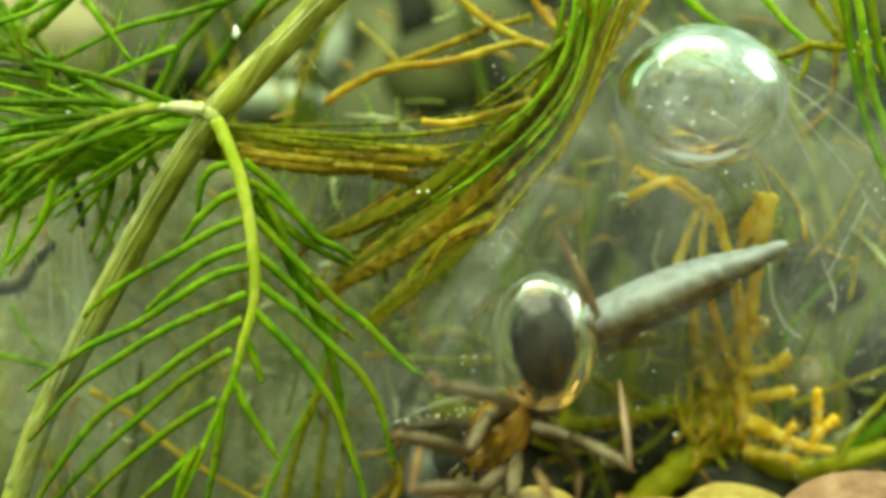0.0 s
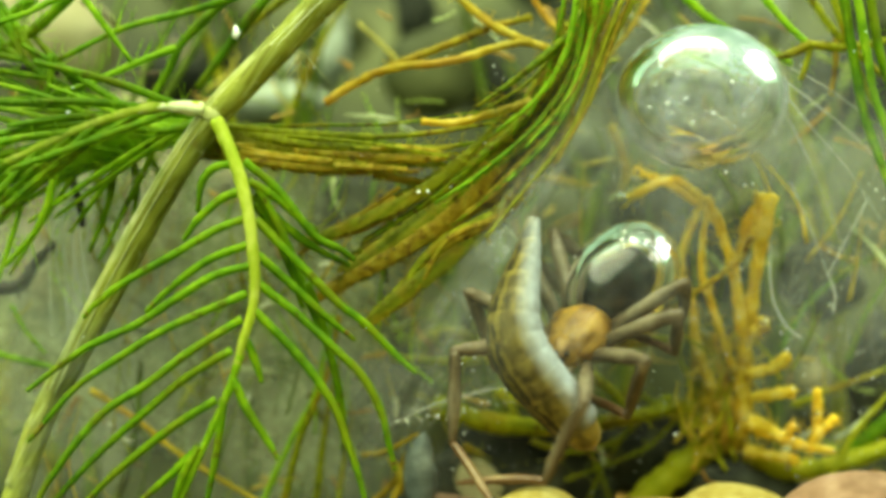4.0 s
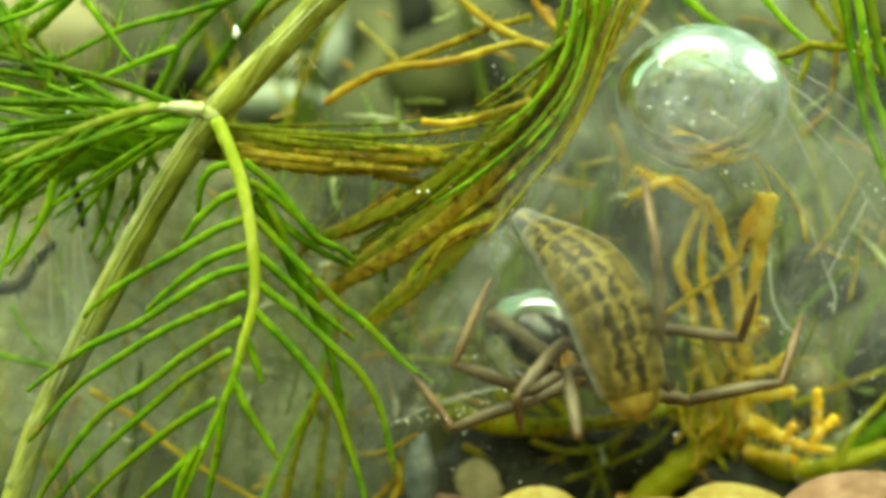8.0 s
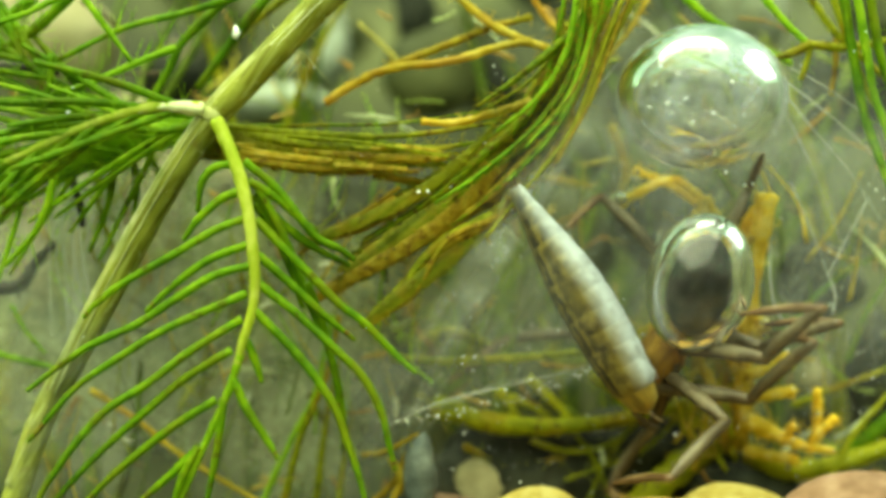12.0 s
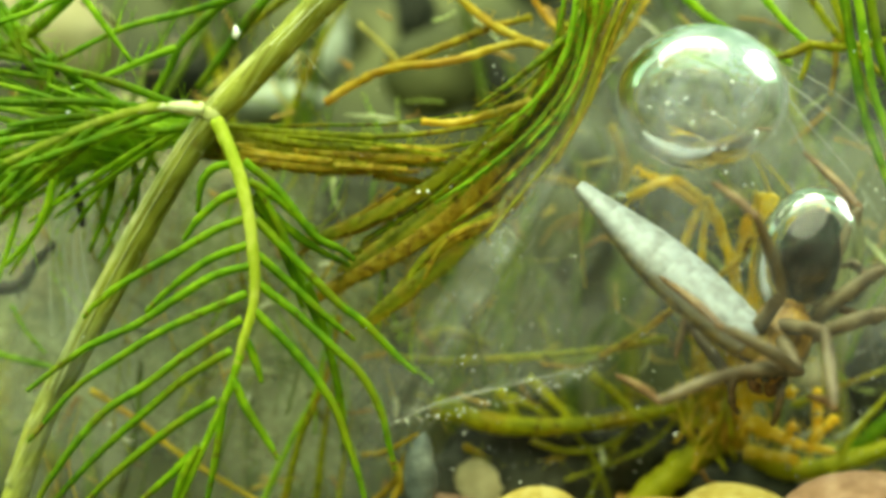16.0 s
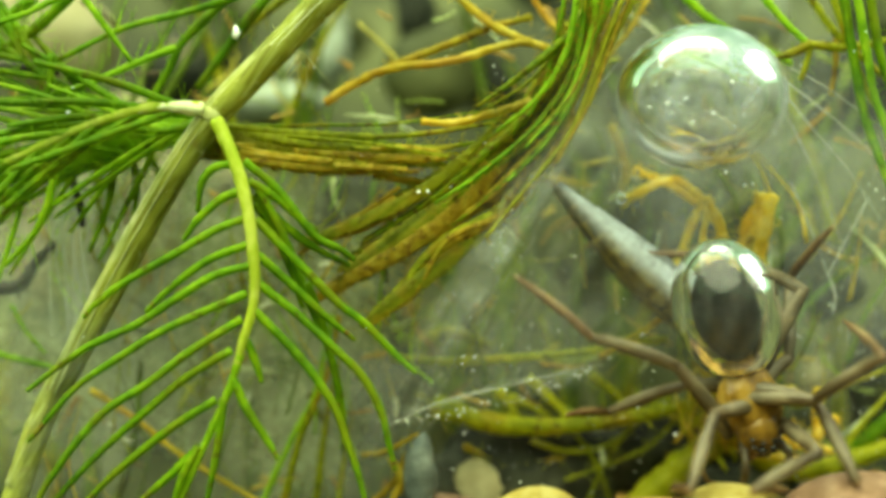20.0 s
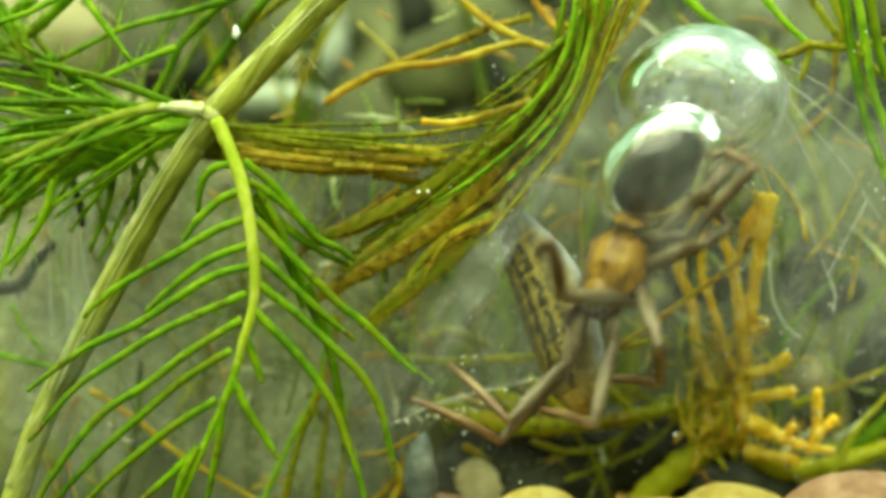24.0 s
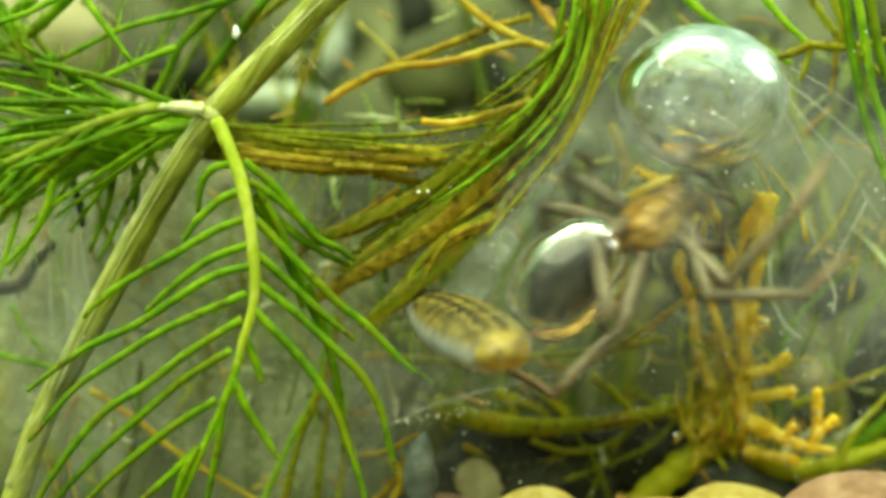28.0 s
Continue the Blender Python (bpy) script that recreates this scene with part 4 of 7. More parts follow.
strand(OLIVE, 0.24, 0.16, (-7.54, 7, 2.40), (-7.03, 7, 6.77), (-6.19, 7, 10.81))
strand(OLIVE, 0.2, 0.14, (-6.13, 6, 2.55), (-5.79, 6, 6.21), (-6.13, 6, 9.54))
strand(BROWN, 0.24, 0.16, (-4.13, 6, 2.55), (-2.80, 6, 3.88), (-2.13, 6, 5.55))
strand(STRAW, 0.3, 0.2, (-3.10, 5, 2.37), (-2.44, 5, 4.02), (-3.10, 5, 5.34))
strand(BROWN, 0.22, 0.12, (-4.70, 4, 5.63), (-3.39, 4, 5.79), (-1.44, 4, 6.83))
strand(MOSS, 0.3, 0.16, (-19.68, 8, 1.90), (-18.49, 8, 6.66), (-18.15, 8, 10.74))
strands("water_weed", (-8.88, 7, 1.05), "thin yellow-green weed threads behind the feathery leaf")
strand(TWIG, 0.44, 0.34, (-27.82, 5, 28.15), (-24.52, 5, 28.08), (-22.38, 5, 27.95))
strand(TWIG, 0.3, 0.24, (-27.82, 5, 19.35), (-25.51, 5, 20.66), (-23.20, 5, 21.55), (-21.82, 5, 21.88), (-21.29, 5, 20.50), (-20.99, 5, 18.85))
strand(TWIG, 0.42, 0.3, (-27.77, 6, 15.20), (-25.11, 6, 15.27), (-24.11, 6, 16.53), (-22.94, 6, 17.80))
strands("twig", (-28.68, 8, 28.24), "dark thin dead twig among green leaves", 0.3, "twig_piece")

# pale root hairs at the stem
roots = thing("root_tuft", (-8.07, 1.5, 28.17), "fine pale root hairs sprouting beside the stem", "roots")
rr = random.Random(9)
for k in range(16):
    p = Vector((-7.74, 1.4, 28.45) if k < 9 else (-17.12, 2.4, 22.02))
    d = Vector((rr.uniform(-1, 1), rr.uniform(-0.4, 0.4), rr.uniform(-1, 0.5)))
    n = rr.uniform(1.2, 2.6)
    part("root_hair", tube(Soup(), [p, p + d * n * 0.5 + Vector((rr.uniform(-0.3, 0.3), 0, 0)), p + d * n], 0.045, 0.02, 4, 4), PALE, roots)

# weeds that go on overhead, mirrored in the air bubble
rr = random.Random(31)
for i in range(8):
    x, y = rr.uniform(0, 34), rr.uniform(10, 24)
    t = thing("floating_weed", (x, y, 40), "green weed threads floating above the air bubble", "plant", "weeds overhead")
    for k in range(4):
        a, n = rr.uniform(0, 6.28), rr.uniform(6, 14)
        d = Vector((math.cos(a), math.sin(a) * 0.6, rr.uniform(-0.15, 0.25)))
        c = Vector((x, y, rr.uniform(37, 46)))
        part("leaf_thread", tube(Soup(), [c - d * n * 0.5, c + Vector((0, 0, rr.uniform(-1, 1.5))), c + d * n * 0.5], 0.42, 0.16, 7, 5, wob=0.15, seed=k), rr.choice((GREEN, OLIVE, FRESH)), t)

# soft weeds far behind, before the bank
rnd = random.Random(17)
for i in range(15):
    x, y = -30 + 60 * i / 14 + rnd.uniform(-1, 1), rnd.uniform(10, 24)
    t = thing("far_weed", (x, y, 0), "dim olive weed tuft growing before the bank", "plant", "weeds before the bank")
    for k in range(5):
        h = rnd.uniform(6, 38)
        dx = rnd.uniform(-9, 9)
        part("leaf_thread", tube(Soup(), [(x, y, 0), (x + dx * 0.15, y + rnd.uniform(-1, 1), h * 0.6), (x + dx, y + rnd.uniform(-1, 1), h)], rnd.uniform(0.25, 0.6), 0.2, 6, 6, wob=0.2, seed=k),
             rnd.choice((MOSS, OLIVE, MOSS, MOSS)), t)

# ---- air bell, silk and small bubbles ----
bell = Soup()
ball(bell, (0, 0, 0), (4.75, 4.5, 4.05), 48, 72, 0.02, 0.8, 2)
bell = whole("air_bubble", bell, AIR, "large clear air bubble held under spun silk", "bubble")
cover = Soup()
ball(cover, (0, 0, 0), (4.8, 4.55, 4.1), 30, 48, 0.03, 0.8, 2)
part("silk_cover", cover, SILK_COVER, bell, "thin milky silk spun over the bubble")
bell.matrix_basis = Matrix.Translation(Vector((14.38, 0.6, 25.95)) * MM)


def veil(name, a, b, c, d, bulge, mat, label, seed, parent=None):
    """A spun sheet between four corners (mm), slack and uneven."""
    a, b, c, d = (Vector(p) for p in (a, b, c, d))
    s, verts, faces, n = Soup(), [], [], 36
    for j in range(n + 1):
        for i in range(n + 1):
            u, w = i / n, j / n
            p = (a * (1 - u) + b * u) * (1 - w) + (d * (1 - u) + c * u) * w
            p.y += bulge * math.sin(math.pi * u) * math.sin(math.pi * w) + 0.5 * noise.noise(p * 0.5 + Vector((seed, 0, 0)))
            edge = 0.9 * noise.noise(p * 0.35 + Vector((0, seed, 0)))
            p.x += edge
            p.z += edge * 0.6
            verts.append(p * MM)
    for j in range(n):
        for i in range(n):
            k = j * (n + 1) + i
            faces.append((k, k + 1, k + n + 2, k + n + 1))
    return part(name, s.add(verts, faces), mat, parent, label, n)


web = thing("silk_web", (10.31, 4, 18.18), "hazy white spun silk web slung between water weeds", "web")
veil("silk_sheet", (8.54, 6.2, 31.55), (-6.65, 4, 5.46), (13.66, 7, 10.47), (15.92, 6.4, 25.56), 0.5, SILK, "", 1, web)
veil("silk_sheet", (6.55, 6.4, 31.58), (9.34, 7.6, 10.09), (26.26, 7.6, 7.38), (29.96, 6.4, 26.90), 0.5, SILK, "", 2, web)
veil("silk_sheet", (15.98, 6.8, 28.95), (15.37, 7.2, 11.47), (27.51, 7.2, 8.77), (31.42, 6.8, 26.93), 0.4, SILK_THICK, "", 5, web)
veil("silk_sheet", (-27.70, 4.6, 23.11), (-27.70, 4.6, 10.97), (-14.90, 4.6, 11.63), (-15.89, 4.6, 23.11), 0.6, SILK, "", 3, web)
# second sheet added as painted haze, to lift the dark gaps here
veil("silk_sheet", (-30, 5.4, 25), (-30, 5.4, 9), (-12, 5.4, 10), (-13, 5.4, 24.5), 0.5, SILK, "", 16, web)
# broad old sheet; its paleness also paints haze behind the feathery leaf
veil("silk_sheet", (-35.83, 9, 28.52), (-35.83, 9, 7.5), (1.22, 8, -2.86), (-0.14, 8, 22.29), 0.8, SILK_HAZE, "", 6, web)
veil("silk_sheet", (-7.19, 2.5, 13.68), (-7.19, 2.5, 2.76), (-3.34, 2.5, 2.76), (-1.41, 2.5, 13.68), 0.8, SILK, "", 4, web)
veil("silk_sheet", (3.90, 6.9, 35.01), (5.24, 6.9, 19.4), (26.08, 6.9, 18.4), (26.08, 6.9, 35.01), 0.3, SILK, "", 14, web)
# two front sheets: silk that doubles as painted haze over the spider
veil("silk_sheet", (6.49, -7.4, 28.44), (-5.31, -7, 7.14), (11.37, -7.4, 10.35), (18.27, -7.4, 28.44), 0.4, FRONT_HAZE, "", 7, web)
veil("silk_sheet", (6.22, -7.2, 26.17), (10.54, -7.2, 10.33), (24.64, -7.2, 9.47), (25.79, -7.2, 26.74), 0.4, FRONT_HAZE, "", 8, web)
veil("silk_sheet", (6.16, 0.6, 24.61), (-2.96, 0.8, 10.91), (0.51, 1, 10.90), (9.02, 0.8, 25.10), 0.1, SILK_ROPE, "dense white silk rope", 9, web)
veil("silk_sheet", (8.38, 4.4, 21.14), (5.76, 4.4, 11.64), (14.34, 4.8, 11.61), (15.00, 4.8, 21.15), 0.3, SILK_THIN, "", 11, web)
veil("silk_sheet", (-3.98, 2.6, 12.39), (-4.63, 2.6, 7.57), (9.57, 3.2, 9.77), (10.87, 3.2, 12.36), 0.3, SILK_THIN, "", 12, web)
veil("silk_sheet", (-26.43, 0.2, 15.03), (-26.49, 0.4, 1.84), (-16.76, 0.4, 1.84), (-14.17, -0.1, 15.03), 0.2, SILK_THIN, "", 13, web)
# pale sheet added behind the amber weed to lift its dark background
veil("silk_sheet", (13.99, 9.4, 13.40), (15.37, 9.4, 0.65), (30.88, 9.4, 0.65), (30.88, 9.4, 14.09), 0.3, SILK, "", 15, web)
rnd = random.Random(77)
scrap = Soup()
for i in range(230):
    p = Vector((rnd.uniform(-27, 27), rnd.uniform(6.2, 10), rnd.uniform(3, 32)))
    d = Vector((rnd.uniform(-1, 1), rnd.uniform(-0.3, 0.3), rnd.uniform(-0.6, 1))).normalized() * rnd.uniform(0.4, 1.8)
    tube(scrap, [p - d, p + Vector((rnd.gauss(0, 0.25), 0, rnd.gauss(0, 0.25))), p + d], rnd.uniform(0.04, 0.2), rnd.uniform(0.03, 0.1), 5, 3, wob=0.4, seed=i, rough=0.3)
tagged(part("plant_litter", scrap, LITTER, web, "brown and pale plant scraps caught in silk"), kind="stuff")
for mat, count, seed in ((OLIVE, 46, 5), (FRESH, 26, 6), (MOSS, 46, 7), (STRAW, 14, 8)):
    rnd = random.Random(seed)
    algae = Soup()
    for i in range(count):
        p = Vector((rnd.uniform(-26, 26), rnd.uniform(4.5, 9), rnd.uniform(3, 26)))
        if p.x > -4 and p.z < 9:
            p.z += 12
        if seed < 7 and p.x > 0 and p.z > 14:
            p.x -= 26
        d = Vector((rnd.uniform(-0.7, 0.7), rnd.uniform(-0.15, 0.15), 1)).normalized() * rnd.uniform(1.2, 4)
        tube(algae, [p - d, p + Vector((rnd.gauss(0, 0.5), 0, rnd.gauss(0, 0.3))), p + d], rnd.uniform(0.05, 0.12), 0.03, 4, 5, wob=0.3, seed=i)
    tagged(part("algae_tangle", algae, mat, web, "loose algae threads tangled in silk"), kind="stuff")
for mat, count, seed in ((LIME, 44, 21), (STRAW, 26, 22), (AMBER, 22, 23)):  # algae hanging round the foot of the amber weed
    rnd = random.Random(seed)
    algae = Soup()
    for i in range(count):
        p = Vector((rnd.gauss(16.3, 1.2), rnd.uniform(6.3, 7.6), rnd.uniform(5.8, 11.6)))
        d = Vector((rnd.gauss(0.15, 0.6), rnd.uniform(-0.1, 0.1), 1)).normalized() * rnd.uniform(0.8, 2.2)
        tube(algae, [p - d, p + Vector((rnd.gauss(0, 0.3), 0, rnd.gauss(0, 0.2))), p + d], rnd.uniform(0.05, 0.15), 0.04, 6, 5, wob=0.4, seed=i, rough=0.25)
    tagged(part("algae_tangle", algae, mat, web, "soft yellow-green algae threads round a weed stem"), kind="stuff")
rnd = random.Random(3)
fib = Soup()
for i in range(105):
    g = rnd.random()
    if g < 0.5:
        a, b = Vector((7.34, 3.6, 26.63)), Vector((-4.65, 3, 6.24))
        p = a.lerp(b, rnd.uniform(0.1, 0.95)) + Vector((rnd.uniform(-0.5, 3), rnd.uniform(-0.6, 0.6), rnd.uniform(-1, 1)))
        d = (b - a).normalized() + Vector((rnd.uniform(-0.2, 0.3), 0, rnd.uniform(-0.2, 0.2)))
    elif g < 0.62:
        p = Vector((-2.72, 3.4, 7.65)).lerp(Vector((8.98, 3.8, 10.70)), rnd.random()) + Vector((0, rnd.uniform(-0.4, 0.4), rnd.uniform(-0.4, 0.6)))
        d = Vector((1, 0, 0.25 + rnd.uniform(-0.25, 0.25)))
    else:
        p = Vector((19.40, 3.8, 18.83)) + Vector((rnd.uniform(-2, 6), rnd.uniform(-0.5, 0.5), rnd.uniform(-8, 5)))
        d = Vector((rnd.uniform(-0.6, 0.9), 0, 1)) * 0.4
    n = rnd.uniform(1.5, 5)
    tube(fib, [p - d * n * 0.5, p + Vector((rnd.uniform(-0.4, 0.4), 0, rnd.uniform(-0.4, 0.4))), p + d * n * 0.5], 0.014, 0.008, 3, 5)
tagged(part("silk_thread", fib, THREAD, web, "fine white silk threads"), kind="stuff")
part("silk_line", tube(Soup(), [(-2.72, 3.2, 7.57), (-0.13, 3.4, 8.72), (3.77, 3.6, 9.67), (8.98, 3.8, 10.86)], 0.05, 0.03, 5, 8, wob=0.9, seed=4), THREAD, web, "beaded white silk line")
part("silk_line", tube(Soup(), [(18.85, 4, 17.86), (18.98, 4, 14.92), (19.76, 4, 13.13), (20.74, 4, 12.31)], 0.07, 0.05, 5, 6), THREAD, web)
part("silk_line", tube(Soup(), [(20.06, 4, 21.38), (21.14, 4, 18.84), (22.21, 4, 16.06)], 0.05, 0.03, 5, 6, wob=0.6, seed=20), THREAD, web)
part("silk_line", tube(Soup(), [(24.56, 4, 20.47), (23.35, 4, 18.18), (22.21, 4, 16.06)], 0.05, 0.03, 5, 6, wob=0.6, seed=21), THREAD, web)
part("silk_line", tube(Soup(), [(22.21, 4, 16.06), (22.64, 4, 14.92), (22.51, 4, 13.75)], 0.07, 0.042, 5, 6, wob=0.6, seed=22), THREAD, web)
part("silk_line", tube(Soup(), [(19.40, 3, 27.21), (21.59, 3.4, 25.64), (23.96, 3.8, 23.72), (26.34, 4.2, 21.29)], 0.05, 0.03, 5, 6, wob=0.6, seed=23), THREAD, web)
part("silk_line", tube(Soup(), [(19.62, 3, 26.25), (21.26, 3.4, 24.34), (23.30, 3.8, 22.09), (25.36, 4.2, 19.17)], 0.04, 0.024, 5, 6, wob=0.6, seed=24), THREAD, web)
part("silk_line", tube(Soup(), [(19.58, 3.4, 25.47), (20.66, 3.6, 23.38), (21.68, 3.8, 21.11), (23.03, 4, 17.86)], 0.04, 0.024, 5, 6, wob=0.6, seed=25), THREAD, web)
part("silk_line", tube(Soup(), [(10.04, 3, 28.18), (8.30, 3.4, 25.96), (6.37, 3.6, 22.73), (4.75, 3.8, 20.14)], 0.04, 0.024, 5, 6, wob=0.6, seed=26), THREAD, web)
part("silk_line", tube(Soup(), [(19.88, 3, 27.86), (22.23, 3.4, 26.61), (25.91, 3.8, 24.04)], 0.035, 0.021, 5, 6, wob=0.6, seed=27), THREAD, web)
rr = random.Random(12)
for k in range(14):  # old silk strings hanging beside the stem
    x = -21.6 + rr.gauss(0, 0.55)
    part("silk_line", tube(Soup(), [(x + rr.uniform(-0.6, 0.6), 4.2, 20.2 + rr.uniform(-1, 1)), (x + rr.uniform(-0.4, 0.4), 4.2, 17.0), (x + rr.uniform(-0.8, 0.8), 4.2, 13.4 + rr.uniform(-2, 2))], rr.uniform(0.03, 0.12), 0.03, 5, 6, wob=0.6, seed=k), THREAD, web, "pale silk string")


# small air bubbles; the white ones also serve as painted glints
def bubble_or_glint(c, r):
    s = Soup()
    r *= 0.7
    ball(s, (0, 0, 0), (r, r, r), 10, 14)
    ob = whole("bubble_or_glint", s, AIR if r > 0.11 else SPECK, "tiny bright air bubble in the silk, also set as painted glint", "bubble", "bubbles in the silk")
    ob.matrix_basis = Matrix.Translation(Vector(c) * MM)


bubble_or_glint((10.09, 2, 20.34), 0.5)
bubble_or_glint((9.92, 1, 20.69), 0.16)
bubble_or_glint((7.94, 3, 10.59), 0.22)
bubble_or_glint((10.98, 2, 21.84), 0.18)
bubble_or_glint((14.88, 2, 21.30), 0.16)
bubble_or_glint((16.00, 2, 21.84), 0.14)
bubble_or_glint((17.05, 2, 21.11), 0.14)
bubble_or_glint((17.50, 2, 21.17), 0.12)
bubble_or_glint((24.52, 2, 18.55), 0.2)
bubble_or_glint((21.91, 2, 14.27), 0.22)
bubble_or_glint((-1.33, 1, 8.05), 0.26)
bubble_or_glint((-13.33, -2, 6.96), 0.2)
bubble_or_glint((-20.29, -2, 24.90), 0.12)
bubble_or_glint((7.37, 4, 18.35), 0.26)
bubble_or_glint((7.57, 4, 17.04), 0.22)
bubble_or_glint((-1.35, 0.5, 20.67), 0.15)
bubble_or_glint((-0.85, 0.5, 20.70), 0.13)
bubble_or_glint((13.26, 3, 6.88), 0.14)
bubble_or_glint((17.27, 5, 12.26), 0.26)
bubble_or_glint((21.69, 4.6, 7.85), 0.28)
bubble_or_glint((1.81, 3, 11.34), 0.12)
# white specks set on the large bubble's skin as painted glints
bubble_or_glint((12.94, -3, 28.35), 0.15)
bubble_or_glint((12.72, -3, 28.47), 0.1)
bubble_or_glint((11.67, -3.4, 27.61), 0.15)
bubble_or_glint((11.61, -3.4, 27.25), 0.13)
bubble_or_glint((11.87, -4.2, 25.19), 0.13)
bubble_or_glint((12.07, -4.2, 24.71), 0.1)
bubble_or_glint((15.30, -4, 26.34), 0.13)
bubble_or_glint((12.82, -4.2, 25.46), 0.09)
bubble_or_glint((11.34, -3.2, 26.27), 0.09)
bubble_or_glint((11.11, -2.6, 25.12), 0.1)
bubble_or_glint((13.59, -4.2, 27.07), 0.08)
bubble_or_glint((14.22, -4.4, 24.67), 0.09)
bubble_or_glint((13.24, -4.2, 24.24), 0.1)
bubble_or_glint((12.43, -4, 26.79), 0.08)
bubble_or_glint((16.20, -3, 24.63), 0.1)
bubble_or_glint((15.56, -3.2, 24.01), 0.08)
bubble_or_glint((14.20, -3.4, 28.06), 0.08)
bubble_or_glint((18.60, 4.4, 13.21), 0.3)
bubble_or_glint((19.95, 4.4, 11.64), 0.12)
bubble_or_glint((20.43, 5, 9.36), 0.1)
bubble_or_glint((22.24, 4, 14.27), 0.2)
bubble_or_glint((25.05, 4, 18.51), 0.16)
bubble_or_glint((3.56, 2.4, 9.51), 0.12)
bubble_or_glint((5.00, 2.4, 10.09), 0.13)
bubble_or_glint((8.40, 2.4, 11.12), 0.16)
bubble_or_glint((7.29, 3, 17.05), 0.16)
bubble_or_glint((-1.55, 1, 8.21), 0.2)
bubble_or_glint((13.43, 3, 6.88), 0.16)
bubble_or_glint((1.16, 3, 11.34), 0.1)
rnd = random.Random(8)
mote = Soup()
for i in range(160):
    p = Vector((rnd.uniform(-24, 24), rnd.uniform(-2, 9), rnd.uniform(4, 31)))
    if p.x < 0 and rnd.random() < 0.6:
        p.x += 24
    r = rnd.choice((0.02, 0.03, 0.04, 0.055))
    ball(mote, p, (r, r, r), 4, 6)
for i in range(90):
    p = Vector((rnd.uniform(-4, 26), rnd.uniform(3, 7), rnd.uniform(3.5, 14)))
    r = rnd.choice((0.02, 0.025, 0.03, 0.05))
    ball(mote, p, (r, r, r * rnd.uniform(0.8, 2.0)), 4, 6)
for i in range(70):
    p = Vector((-3.04, 3.1, 7.58)).lerp(Vector((9.30, 3.7, 10.77)), rnd.random()) + Vector((rnd.gauss(0, 0.2), rnd.gauss(0, 0.1), rnd.gauss(0, 0.14)))
    p.z -= 0.5 * math.sin(math.pi * (p.x + 3) / 12)
    r = rnd.choice((0.02, 0.025, 0.04, 0.055))
    ball(mote, p, (r * rnd.uniform(1, 1.8), r, r), 4, 6)
for i in range(420):
    p = Vector((rnd.uniform(2, 27), rnd.uniform(2.5, 6.5), rnd.uniform(4, 28)))
    r = rnd.choice((0.012, 0.016, 0.02, 0.028))
    ball(mote, p, (r, r, r * rnd.uniform(0.8, 1.8)), 4, 5)
whole("suspended_specks", mote, SPECK, "fine white specks drifting in the water", "specks", kind="stuff")
s = Soup()
ball(s, (-11.34, -0.8, 29.36), (0.16, 0.12, 0.34), 10, 14, 1.3, 0.5, 2)
whole("shed_flake", s, SPECK, "small white flake caught beside the stem", "flake")
s = Soup()
ball(s, (-1.27, 4, 4.42), (0.95, 0.8, 2.3), 14, 18, 0.35, 0.6, 4)
whole("empty_husk", s, HUSK, "grey upright empty husk before a black stone", "husk")

# ---- the spider and its prey ----
def skin(name, dark, mid, light, grain, glow=0.2, rough=0.42):
    m = leafy(name, dark, mid, light, spots=tuple(c * 0.5 for c in dark), spot=0.64, glow=glow, grain=grain, stretch=(1, 0.25, 1))
    m.node_tree.nodes["Principled BSDF"].inputs["Roughness"].default_value = rough
    m.node_tree.nodes["Principled BSDF"].inputs["Specular IOR Level"].default_value = 0.45
    return m


LEG = skin("spider_leg", (0.085, 0.058, 0.034), (0.185, 0.138, 0.088), (0.37, 0.305, 0.22), 1300, 0.5, 0.18)
LEG_DARK = skin("spider_foot", (0.09, 0.045, 0.022), (0.2, 0.11, 0.055), (0.36, 0.24, 0.13), 1300, 0.3, 0.25)
SHELL = skin("spider_shell", (0.13, 0.06, 0.01), (0.42, 0.23, 0.03), (0.66, 0.42, 0.08), 1000, 0.45, 0.3)
FUR = skin("spider_fur", (0.004, 0.003, 0.003), (0.01, 0.007, 0.0075), (0.025, 0.018, 0.018), 2500, 0.0, 0.7)
FUR.node_tree.nodes["Principled BSDF"].inputs["Specular IOR Level"].default_value = 0.04
EYE_MAT, _n, _l, _b = material("eye")
put(_b, Base_Color=(0.006, 0.005, 0.005, 1), Roughness=0.08)


